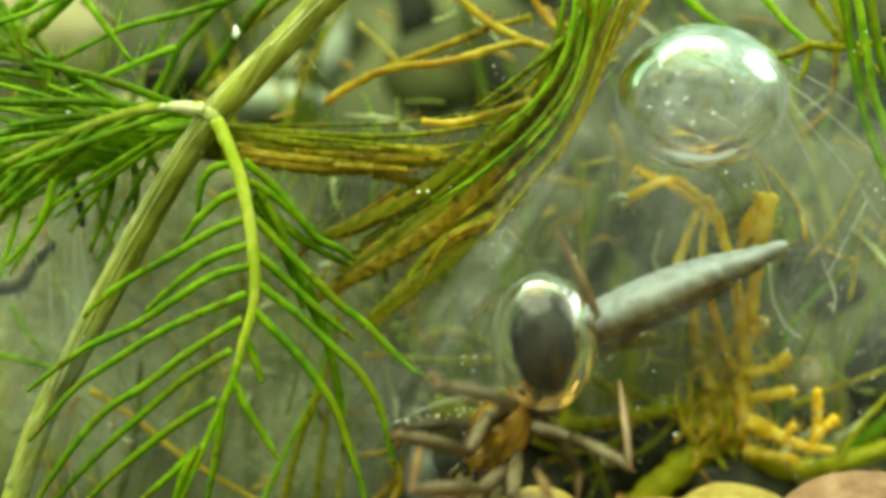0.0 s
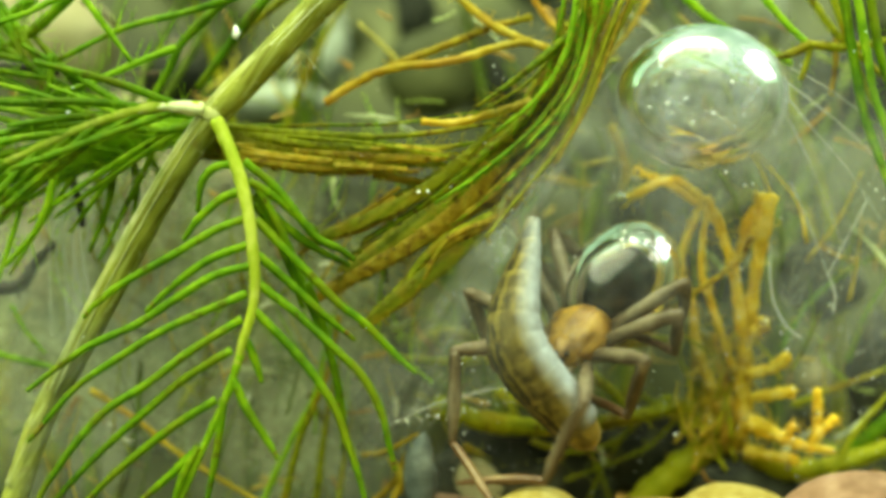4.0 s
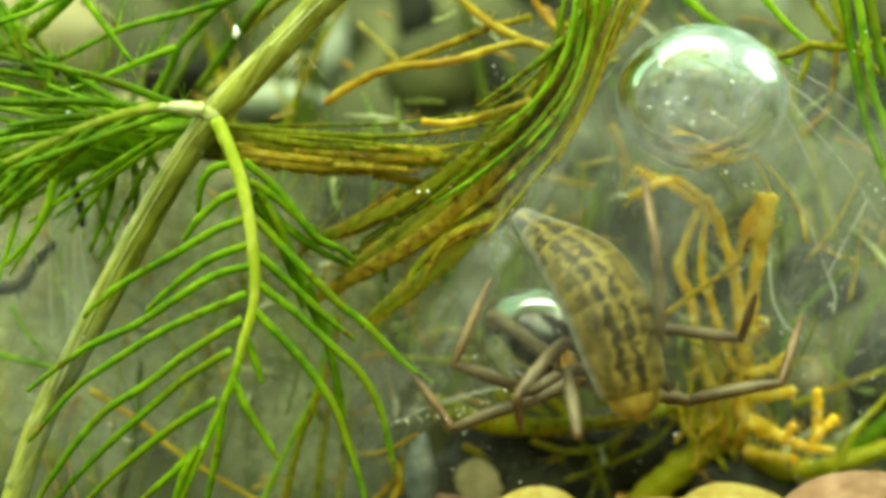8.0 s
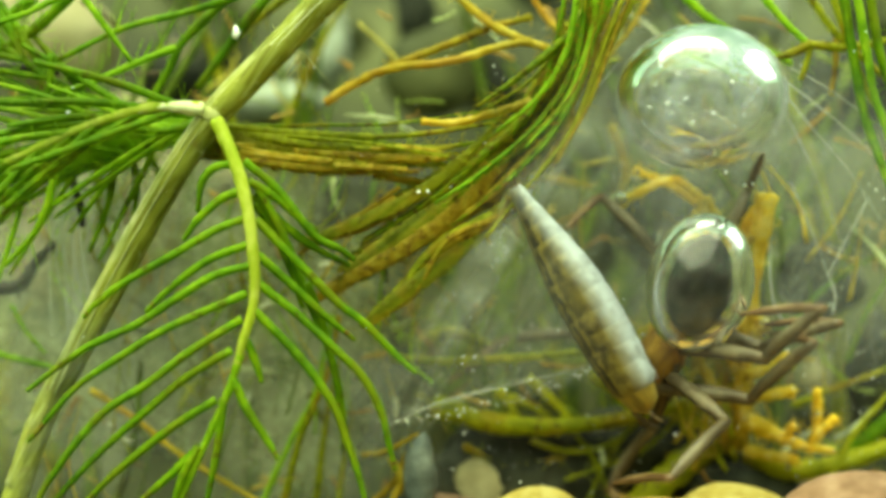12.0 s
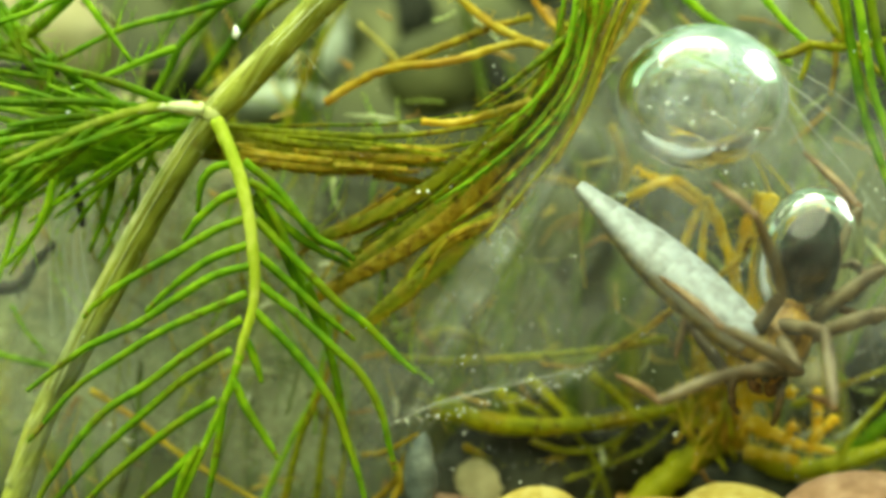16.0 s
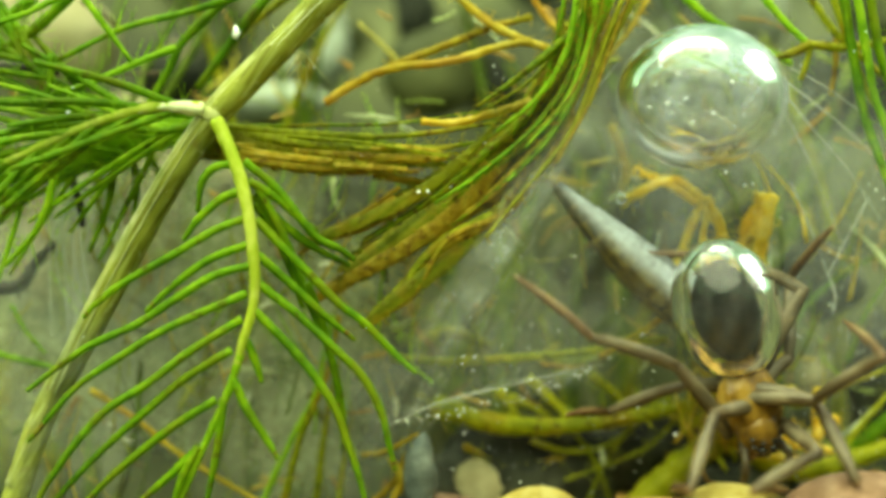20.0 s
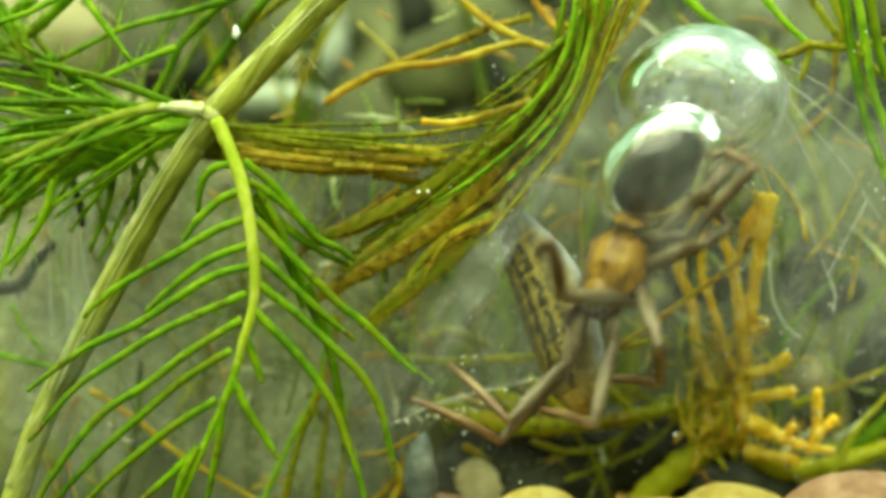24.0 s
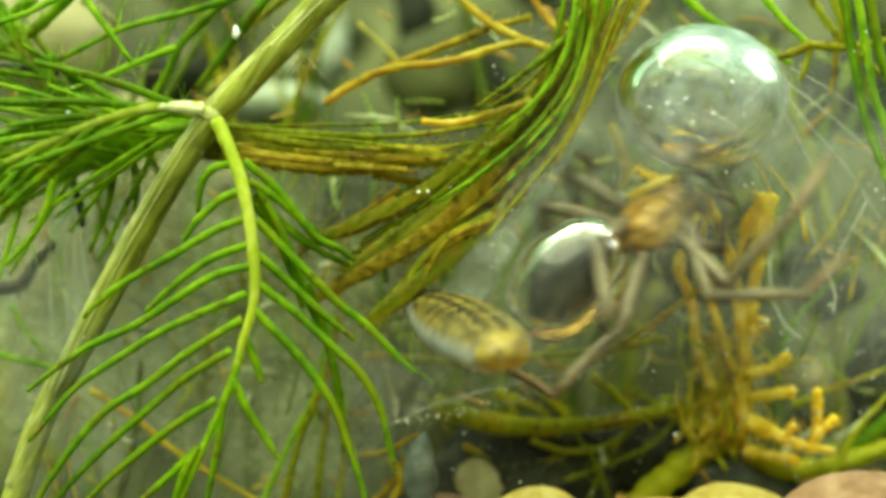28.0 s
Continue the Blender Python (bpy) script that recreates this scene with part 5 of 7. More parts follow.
def prey_skin():
    """Olive-yellow back with paired dark blotches, and a milky belly."""
    m, n, l, b = material("larva_skin")
    who = n.new("ShaderNodeObjectInfo")
    co = n.new("ShaderNodeTexCoord")
    sp = n.new("ShaderNodeSeparateXYZ")
    l.new(co.outputs["Object"], sp.inputs[0])
    up = n.new("ShaderNodeMapRange")
    up.inputs["From Min"].default_value, up.inputs["From Max"].default_value = -0.0002, 0.0007
    l.new(sp.outputs["Z"], up.inputs["Value"])
    tx = n.new("ShaderNodeTexNoise")
    tx.noise_dimensions = "4D"
    tx.inputs["Scale"].default_value, tx.inputs["Detail"].default_value = 1500, 5
    spread = n.new("ShaderNodeMath")
    spread.operation = "MULTIPLY"
    spread.inputs[1].default_value = 60
    l.new(who.outputs["Random"], spread.inputs[0])
    l.new(spread.outputs[0], tx.inputs["W"])
    l.new(co.outputs["Object"], tx.inputs["Vector"])

    def off(axis, far, rag):
        """How far a spot lies off the middle, 0 to 1 at far, with a ragged edge."""
        ab = n.new("ShaderNodeMath")
        ab.operation = "ABSOLUTE"
        l.new(sp.outputs[axis], ab.inputs[0])
        wob = n.new("ShaderNodeMath")
        wob.operation = "MULTIPLY_ADD"
        wob.inputs[1].default_value = rag
        l.new(tx.outputs["Fac"], wob.inputs[0])
        l.new(ab.outputs[0], wob.inputs[2])
        mr = n.new("ShaderNodeMapRange")
        mr.inputs["From Min"].default_value, mr.inputs["From Max"].default_value = rag * 0.5, far + rag * 0.5
        l.new(wob.outputs[0], mr.inputs["Value"])
        return mr.outputs[0]

    dark, tan = (0.035, 0.026, 0.008), (0.26, 0.2, 0.04)
    band = ramp(n, l, off("X", 0.002, 0.0014), [(0.06, (0.2,) * 3), (0.13, (1.0,) * 3), (0.33, (0.95,) * 3), (0.4, (0.2,) * 3), (0.48, (0.3,) * 3), (0.56, (0.75,) * 3), (0.74, (0.7,) * 3), (0.9, (0.35,) * 3)])
    mark = ramp(n, l, off("Y", 0.001, 0.0018), [(0.4, (1, 1, 1)), (0.75, (0.4, 0.4, 0.4))])
    back = blend(n, l, blend(n, l, 1.0, band, mark, "MULTIPLY"), tan, dark)
    fine = n.new("ShaderNodeTexNoise")
    fine.noise_dimensions = "4D"
    fine.inputs["Scale"].default_value, fine.inputs["Detail"].default_value = 1300, 4
    l.new(spread.outputs[0], fine.inputs["W"])
    l.new(co.outputs["Object"], fine.inputs["Vector"])
    fleck = ramp(n, l, fine.outputs["Fac"], [(0.36, (0.25, 0.22, 0.16)), (0.55, (1, 1, 1))])
    back = blend(n, l, 0.8, back, blend(n, l, 1.0, back, fleck, "MULTIPLY"))
    belly = ramp(n, l, tx.outputs["Fac"], [(0.32, (0.25, 0.265, 0.28)), (0.58, (0.4, 0.435, 0.5))])
    col = blend(n, l, up.outputs[0], belly, back)
    l.new(col, b.inputs["Base Color"])
    put(b, Roughness=0.45, Specular_IOR_Level=0.25)
    relief(n, l, b, noise_of(n, l, 2500, 3), 0.4, 0.0001)
    tr = n.new("ShaderNodeBsdfTranslucent")
    l.new(col, tr.inputs["Color"])
    mx = n.new("ShaderNodeMixShader")
    mx.inputs[0].default_value = 0.25
    l.new(b.outputs[0], mx.inputs[1])
    l.new(tr.outputs[0], mx.inputs[2])
    l.new(mx.outputs[0], n["Material Output"].inputs["Surface"])
    return m


LARVA = prey_skin()
LARVA_HEAD = skin("larva_head", (0.06, 0.04, 0.01), (0.34, 0.235, 0.04), (0.52, 0.4, 0.11), 1100)

FEMUR, SHIN, FOOT = 5.2, 5.0, 5.2
spider = thing("water_spider", (0, 0, 0), "brown water spider with a silvery air-coated abdomen", "spider")
spider.matrix_basis = Matrix.Identity(4)


def build_spider():
    """Head to +y, back to +z, centred on the head-and-chest shield."""
    s = Soup()
    ball(s, (0, -0.25, 0), (1.8, 2.1, 1.25), 24, 34, 0.12, 0.3, 1)
    ball(s, (0, 1.45, 0.16), (1.2, 1.25, 1.0), 18, 24, 0.1, 0.3, 2)
    part("cephalothorax", s, SHELL, spider, "amber-brown head and chest shield")
    fluff = Soup()
    for k in range(260):
        a, b = random.uniform(0, 6.28), random.uniform(0.2, 2.9)
        d = Vector((math.sin(b) * math.cos(a), math.cos(b), math.sin(b) * math.sin(a)))
        p = Vector((d.x * 1.7, d.y * 2.2, d.z * 1.18))
        tube(fluff, [p, p + d * 0.22 + Vector((0, 0.25, 0))], 0.03, 0.012, 3, 1, smooth=False)
    tagged(part("chest_hairs", fluff, LEG, spider), kind="stuff")
    for i, (x, y, z, r) in enumerate([(0.34, 2.52, 0.62, 0.28), (-0.34, 2.52, 0.62, 0.28), (0.78, 2.26, 0.72, 0.19), (-0.78, 2.26, 0.72, 0.19), (0.36, 2.15, 0.98, 0.17), (-0.36, 2.15, 0.98, 0.17), (0.88, 1.85, 0.86, 0.15), (-0.88, 1.85, 0.86, 0.15)]):
        part("eye", ball(Soup(), (x, y, z), (r, r, r), 7, 10), EYE_MAT, spider, "glossy black eye")
    for x in (-0.42, 0.42):
        fang = part("chelicera", tube(Soup(), [(x, 1.95, -0.1), (x * 1.1, 2.5, -0.6), (x * 0.8, 2.6, -1.3)], 0.42, 0.26, 10, 6, belly=0.08, wob=0.15), LEG_DARK, spider)
        part("fang", tube(Soup(), [(x * 0.8, 2.65, -1.3), (x * 0.5, 2.6, -1.7), (x * 0.2, 2.3, -1.9)], 0.16, 0.03, 7, 5), LEG_DARK, fang)
        part("palp", tube(Soup(), [(x * 2.2, 1.9, -0.2), (x * 3.2, 3.1, 0.3), (x * 3.0, 3.9, -0.6), (x * 2.4, 4.1, -1.6)], 0.3, 0.16, 9, 6, wob=0.25, seed=2), LEG, spider)
    core = ball(Soup(), (0, -0.1, 0), (2.4, 3.35, 2.4), 18, 26, 0.05, 0.4, 4)
    s = Soup()
    for k in range(90):
        a, b = random.uniform(0, 6.28), random.uniform(0.3, 2.8)
        d = Vector((math.sin(b) * math.cos(a), math.cos(b), math.sin(b) * math.sin(a)))
        p = Vector((d.x * 2.15, d.y * 3.1, d.z * 2.15))
        tube(s, [p, p + d * 0.25 + Vector((0, -0.2, 0))], 0.03, 0.015, 3, 1, smooth=False)
    belly = part("abdomen", core, FUR, spider, "dark furry abdomen")
    tagged(part("fur_hairs", s, FUR, belly), kind="stuff")
    film = Soup()
    ball(film, (0, -0.2, 0.16), (2.95, 3.95, 2.95), 40, 56, 0.025, 0.7, 6)
    part("air_film", film, FILM, belly, "silvery film of air round the abdomen")
    for x in (-0.3, 0.3):
        part("spinneret", tube(Soup(), [(x, -3.3, -0.2), (x * 1.1, -3.9, -0.3)], 0.24, 0.1, 8, 3), SHELL, belly)
    part("pedicel", tube(Soup(), [(0, -1.9, 0), (0, -2.6, 0)], 0.4, 0.4, 10, 3), SHELL, spider)
    limbs = []
    for i in range(8):
        hairs = random.Random(40 + i)
        pieces = []
        for name, n, r0, r1, mat in (("leg_femur", FEMUR, 0.36, 0.32, LEG), ("leg_shin", SHIN, 0.31, 0.23, LEG), ("leg_foot", FOOT, 0.22, 0.09, LEG_DARK)):
            s = Soup()
            tube(s, [(0, 0, 0), (0, n * 0.3, 0.12), (0, n * 0.7, 0.1), (0, n, 0)], r0, r1, 10, 5, belly=0.1, wob=0.12, seed=i)
            ball(s, (0, 0, 0), (r0, r0, r0), 7, 10)
            s, bone = Soup(), s
            for k in range(14):
                y, a = hairs.uniform(0.1, 0.95) * n, hairs.uniform(0, 6.28)
                d = Vector((math.cos(a), 0.5, math.sin(a)))
                p = Vector((d.x * r1 * 0.8, y, d.z * r1 * 0.8))
                tube(s, [p, p + d * hairs.uniform(0.3, 0.6)], 0.022, 0.012, 3, 1, smooth=False)
            bone = part(name, bone, mat, spider)
            tagged(part("leg_hairs", s, mat, bone), kind="stuff")
            pieces.append(bone)
        limbs.append(pieces)
    return belly, limbs


ABDOMEN, LEG_SETS = build_spider()

PITCH = 1.07
larva = thing("larva", (0, 0, 0), "mottled olive-yellow segmented larva with a milky belly, held by the spider", "larva")
larva.matrix_basis = Matrix.Identity(4)


def build_larva():
    """Twelve rings from the tail (first) to the head (last), each along +y with its back to +z."""
    rings = []
    for k in range(12):
        q = k / 11
        girth = lambda u: 0.5 + 0.3 * min(1.0, max(0.0, u) / 0.4) + 1.12 * math.sin(math.pi * min(1.0, max(0.0, 0.06 + u * 0.7))) ** 1.1
        w, w0, w1 = girth(q), girth(q - 0.1), girth(q + 0.1)
        if k == 11:
            w, w0, w1 = 1.3, 1.4, 0.8
        s = Soup()
        tube(s, [(0, -1.15, 0), (0, -0.85, 0), (0, -0.3, 0), (0, 0.3, 0), (0, 0.85, 0), (0, 1.1, 0)], w0 * 0.9, w1 * 0.89, 22, 3, belly=w - (w0 + w1) * 0.4475 + 0.03)
        s.v = [Vector((p.x * (1.27 - 0.1 * q), p.y, p.z * 0.76)) for p in s.v]
        ring = part("head" if k == 11 else "body_ring", s, LARVA_HEAD if k == 11 else LARVA, larva)
        if k == 11:
            for x in (-0.62, 0.62):
                part("eye", ball(Soup(), (x, 0.45, 0.3), (0.2, 0.2, 0.2), 7, 10), EYE_MAT, ring)
            for x in (-0.3, 0.3):
                part("feeler", tube(Soup(), [(x, 0.7, 0), (x * 2.2, 1.5, 0.2), (x * 3, 2.3, -0.2)], 0.07, 0.02, 5, 4), LEG_DARK, ring)
        if k == 0:
            for x in (-0.3, 0, 0.3):
                part("tail_bristle", tube(Soup(), [(x, -0.4, 0), (x * 2.5, -1.3, 0.1), (x * 3.5, -2.0, 0)], 0.06, 0.015, 5, 4), LEG_DARK, ring)
        if k in (9, 10):
            for x in (-1, 1):
                part("leg", tube(Soup(), [(x * 0.6, 0, -0.75), (x * 0.8, 0.5, -1.1), (x * 0.5, 1.1, -1.2)], 0.14, 0.05, 6, 4), LARVA, ring)
        rings.append(ring)
    return rings


RINGS = build_larva()

# ---- what moves ----
BODY, GRIP, STEPS = [], [], {}


def stand(t, abdomen, chest, near=-1, back=(0, -0.5, 0.85), tilt=None):
    """Where the abdomen and the chest are (mm). near: -1, the chest is the nearer of the two; +1, the farther. tilt: the way the abdomen points, where it bends off."""
    a, c = Vector(abdomen), Vector(chest)
    flat = math.hypot(c.x - a.x, c.z - a.z)
    c.y = a.y + near * math.sqrt(max(0.0, 27.0 - flat * flat)) * 0.8
    BODY.append((t, a, c, Vector(back), Vector(tilt).normalized() if tilt else (c - a).normalized()))


def grip(t, tail, middle, head, back=(0, -1, 0)):
    """The larva's line from tail to head, and the way its back faces."""
    GRIP.append((t, Vector(tail), Vector(middle), Vector(head), Vector(back)))


def step(t, leg, knee, ankle, tip, out=-1):
    """Where the joints of one leg go; out: -1 bows towards the viewer, +1 away."""
    STEPS.setdefault(leg, []).append((t, Vector(knee), Vector(ankle), Vector(tip), out))


stand(0.0, (5.56, 0, 12.16), (3.00, 0, 7.16), 1, tilt=(0.1, 0, -1))
stand(0.5, (7.73, 0.5, 15.02), (5.03, 0, 10.34))
stand(0.8, (9.15, 1.5, 15.24), (5.50, 0, 10.91))
stand(1.0, (8.96, 1.5, 16.10), (5.97, 0, 11.53), tilt=(-0.35, -0.3, -1))
stand(1.2, (9.40, 1.5, 15.75), (5.56, 0, 11.03))
stand(1.5, (9.67, 1, 18.01), (8.16, 0, 13.16))
stand(1.8, (10.58, 1, 18.32), (7.38, 0, 13.94))
stand(1.9, (11.03, 1, 18.86), (8.06, 0, 13.88))
stand(2.0, (11.09, 1, 18.54), (10.25, 0, 13.72))
stand(2.2, (10.90, 1, 18.51), (10.78, 0, 13.38))
stand(2.5, (9.40, 1.5, 16.58), (7.06, 0, 13.16))
stand(2.8, (10.51, 2, 15.62), (7.84, 0, 13.00))
stand(2.9, (10.73, 2, 15.30), (7.38, 0, 13.69))
stand(3.0, (9.45, 2, 15.39), (5.66, 0, 13.94), tilt=(-0.2, -0.5, -1))
stand(3.1, (9.77, 2, 15.30), (5.72, 0, 14.25), tilt=(-0.2, -0.5, -1))
stand(3.2, (11.30, 2, 15.36), (6.47, 0, 14.25))
stand(3.3, (10.95, 2, 15.23), (8.31, 0, 12.06))
stand(3.5, (10.73, 2, 16.41), (7.69, 0, 13.31))
stand(4.5, (9.45, 2, 14.66), (6.75, 0, 11.91))
stand(5.5, (8.17, 2, 13.38), (5.19, 0, 10.97))
stand(5.8, (7.63, 2, 12.33), (4.41, 0, 10.88))
stand(5.9, (8.08, 2, 12.90), (5.06, 0, 10.97))
stand(6.0, (7.89, 2, 12.65), (5.50, 0, 11.91))
stand(6.1, (7.58, 2.5, 12.40), (8.31, 0, 12.53), 1)
stand(6.2, (6.56, 4, 12.25), (8.78, 0, 12.34))
stand(6.5, (5.90, 4, 12.38), (9.25, 0, 11.91))
stand(7.0, (5.81, 4, 12.57), (9.56, 0, 11.84))
stand(7.5, (5.58, 4, 12.31), (9.19, 0, 11.53))
stand(8.0, (5.74, 4, 12.15), (8.69, 0, 11.12))
stand(8.5, (5.58, 4, 12.15), (7.84, 0, 10.81))
stand(8.8, (8.81, 2, 12.04), (6.28, 0, 11.28))
stand(8.9, (8.53, 2, 12.52), (6.16, 0, 11.75))
stand(9.0, (8.23, 1.5, 13.56), (5.66, 0, 10.41), tilt=(-0.3, -0.3, -1))
stand(9.1, (6.93, 1.2, 11.80), (4.56, 0, 9.72))
stand(9.2, (6.74, 1.2, 11.80), (4.12, 0, 9.41))
stand(9.5, (5.40, 1, 12.79), (3.16, 0, 9.09))
stand(10.0, (5.56, 1, 12.32), (3.31, 0, 7.69))
stand(10.5, (7.89, 0.5, 14.86), (7.69, 0, 10.50))
stand(11.0, (10.44, 0, 15.81), (10.34, 0, 10.97))
stand(11.5, (12.53, 0, 15.66), (11.75, 0, 11.28), 1)
stand(12.0, (14.19, 0, 15.41), (12.4, 0, 11.5), 1, tilt=(-0.25, -0.1, -1))
stand(12.5, (13.94, 0, 16.13), (11.75, 0, 11.91), 1)
stand(13.5, (13.78, 0, 16.28), (11.91, 0, 11.91), 1)
stand(14.5, (14.03, 0, 16.44), (13.00, 0, 12.22), 1, tilt=(-0.2, -0.1, -1))
stand(14.7, (14.09, 0, 16.53), (13.00, 0, 12.28), 1, tilt=(-0.2, -0.1, -1))
stand(14.9, (15.62, 0, 18.03), (15.12, 0, 13.31), 1, tilt=(-0.1, 0, -1))
stand(15.0, (16.69, 0, 18.03), (16.38, 0, 13.31), tilt=(-0.05, 0, -1))
stand(15.1, (20.00, 0, 20.50), (19.62, 0, 15.50))
stand(15.2, (20.59, 0, 20.59), (20.03, 0, 15.50))
stand(15.3, (20.41, 0, 19.69), (19.25, 0, 14.72))
stand(15.5, (20.66, 0, 18.09), (19.19, 0, 13.41), tilt=(-0.2, 0, -1))
stand(15.6, (21.22, 0, 17.47), (19.41, 0, 13.00), tilt=(-0.3, 0, -1))
stand(16.0, (20.19, 0, 16.91), (18.16, 0, 12.53), tilt=(-0.3, 0, -1))
stand(16.5, (19.25, 0, 17.22), (18.00, 0, 12.84))
stand(16.8, (19.09, 0, 16.62), (17.06, 0, 12.84))
stand(16.9, (16.06, 0, 13.16), (17.53, 0, 10.97), 1, tilt=(0.3, -0.1, -1))
stand(17.0, (14.34, 0, 11.53), (17.00, 0, 9.97), 1, tilt=(0.3, -0.1, -1))
stand(17.1, (14.22, 0, 10.97), (18.31, 0, 10.34), 1, tilt=(0.4, -0.1, -1))
stand(17.3, (14.47, 0, 10.81), (19.22, 0, 11.81))
stand(17.5, (12.69, 0, 11.28), (18.94, 0, 12.53))
stand(17.8, (12.31, 0, 13.09), (17.53, 0, 13.72))
stand(17.9, (14.00, 0, 13.09), (18.94, 0, 14.41))
stand(18.0, (14.78, 0, 13.41), (19.72, 0, 14.56))
stand(18.1, (15.53, 0, 14.97), (20.03, 0, 16.22))
stand(18.2, (15.47, 0, 15.16), (19.56, 0, 16.22))
stand(18.5, (15.03, 0, 14.72), (19.87, 0, 16.44))
stand(18.8, (15.28, 0, 15.16), (19.56, 0, 15.91))
stand(18.9, (14.78, 0, 14.22), (19.72, 0, 14.03))
stand(19.0, (16.50, 0, 14.72), (21.69, 0, 13.91), tilt=(1, 0, -0.35))
stand(19.1, (16.72, 0, 14.41), (21.59, 0, 13.09))
stand(19.2, (16.22, 0, 15.34), (20.97, 0, 12.84))
stand(19.5, (14.33, -0.5, 12.87), (18.62, 0, 9.72))
stand(19.8, (15.24, -1, 13.51), (16.91, 0, 9.03))
stand(20.0, (15.49, -1, 14.01), (16.69, 0, 9.03))
stand(20.3, (15.05, -1, 14.01), (14.94, 0, 9.28))
stand(20.5, (13.17, -1, 15.99), (10.50, 0, 11.28))
stand(21.0, (9.35, -0.5, 13.80), (5.2, 0, 9.9), 1, tilt=(-1, -0.1, -0.35))
stand(21.5, (8.58, -0.5, 14.42), (4.5, 0, 10.4), 1, tilt=(-1, -0.1, -0.35))
stand(22.5, (10.27, -2, 18.14), (6.75, 0, 13.78))
stand(23.5, (12.39, -3.2, 21.99), (8.62, 0, 16.59), tilt=(-0.8, -0.1, -0.8))
stand(24.0, (11.54, -3.5, 21.59), (9.19, 0, 16.44), tilt=(-0.8, -0.15, -0.75))
stand(24.1, (9.76, -2.5, 19.20), (7.06, 0, 12.84), tilt=(-0.4, -0.1, -1))
stand(24.2, (8.99, -1, 15.06), (5.19, 0, 10.66))
stand(24.5, (7.69, 0, 15.66), (6.75, 0, 11.28))
stand(24.8, (-1.41, 2.5, 7.74), (3.00, 0, 8.31))
stand(24.9, (-1.25, 2.5, 7.58), (3.16, 0, 8.47))
stand(25.0, (-0.45, 2.5, 8.06), (3.31, 0, 8.78))
stand(25.5, (0.19, 1.5, 8.00), (4.25, 0, 10.66), tilt=(1, 0.1, 0.2))
stand(26.0, (1.28, 0, 8.00), (6.28, 0, 12.69), 1, tilt=(1, 0.1, 0.1))
stand(26.5, (2.69, 0, 9.41), (7.37, 0, 14.72), 1)
stand(26.8, (3.31, 0, 9.97), (7.69, 0, 14.41), 1)
stand(26.9, (4.44, 0, 10.50), (8.00, 0, 15.03), 1)
stand(27.0, (5.31, 0, 11.97), (8.47, 0, 16.28), 1)
stand(27.2, (5.69, 0, 12.53), (8.47, 0, 17.06), 1)
stand(27.5, (5.34, 0, 12.53), (7.06, 0, 17.53), 1)
stand(27.9, (6.28, 0, 15.50), (10.25, 0, 19.41), tilt=(0.65, -0.1, 0.75))
stand(28.0, (7.06, 0, 15.84), (11.75, 0, 19.16), tilt=(0.65, -0.1, 0.75))

LEFT, VIEW, UNDER = (-0.9, -0.25, -0.35), (0.1, -1, 0.2), (-0.55, 0.35, -0.65)
grip(0.0, (18.30, 1.5, 17.28), (13.19, 3.6, 15.06), (7.65, 5.5, 12.50), (-0.35, 0.15, -0.9))
grip(1.0, (4.09, 2, 17.15), (2.95, 0.5, 13.13), (4.67, -1, 9.03), (-0.55, -0.8, 0.1))
grip(1.8, (5.47, 1, 19.40), (4.18, 0.5, 14.48), (6.00, -0.5, 9.64), LEFT)
grip(1.9, (5.59, 1, 19.71), (4.30, 0.5, 14.30), (5.81, -0.5, 9.64), LEFT)
grip(2.0, (6.03, 1, 18.76), (6.25, 0.5, 14.30), (8.76, -0.5, 8.83), LEFT)
grip(2.2, (5.47, 1, 19.08), (5.44, 0.5, 14.30), (7.18, -0.5, 9.45), LEFT)
grip(2.8, (5.75, 3, 18.66), (3.16, 0, 15.03), (3.66, -3, 11.49), LEFT)
grip(2.9, (5.36, 3, 18.82), (3.31, 0, 15.34), (4.11, -3, 12.09), LEFT)
grip(3.0, (5.20, 3, 19.31), (2.84, 0, 15.50), (3.35, -3, 11.49), (-0.6, -0.75, 0.1))
grip(3.2, (4.66, 2, 18.97), (3.78, 0, 14.72), (5.84, -2, 10.19), LEFT)
grip(3.3, (5.24, 1, 18.16), (3.37, -1, 13.98), (6.14, -2, 9.28), LEFT)
grip(3.5, (4.87, 0, 18.16), (4.46, -2, 12.33), (8.44, -2, 7.44), LEFT)
grip(5.5, (4.46, -2, 17.53), (2.30, -3, 13.30), (4.11, -3, 8.77), (-0.6, -0.7, 0))
grip(5.8, (3.78, 0, 17.84), (1.80, -2, 14.11), (3.51, -3, 9.22), (-0.7, -0.6, 0))
grip(5.9, (3.85, 1, 18.32), (2.38, -2, 14.63), (4.36, -4, 10.06), (-0.6, -0.75, 0))
grip(6.0, (4.18, 2, 18.65), (3.55, -2, 14.78), (6.38, -5, 11.47), VIEW)
grip(6.1, (4.53, 2.5, 18.82), (5.47, -3, 14.51), (8.05, -4.5, 10.84), VIEW)
grip(6.2, (4.21, 2.5, 19.62), (6.49, -3.5, 15.43), (8.55, -4, 11.55), VIEW)
grip(6.5, (3.95, 1, 19.43), (7.42, -3.2, 15.57), (11.03, -4, 10.72), VIEW)
grip(7.0, (4.14, 1, 19.43), (7.78, -3.2, 15.57), (11.39, -4, 10.72), VIEW)
grip(7.5, (4.04, 1, 19.43), (7.60, -3.2, 15.39), (11.21, -4, 10.54), VIEW)
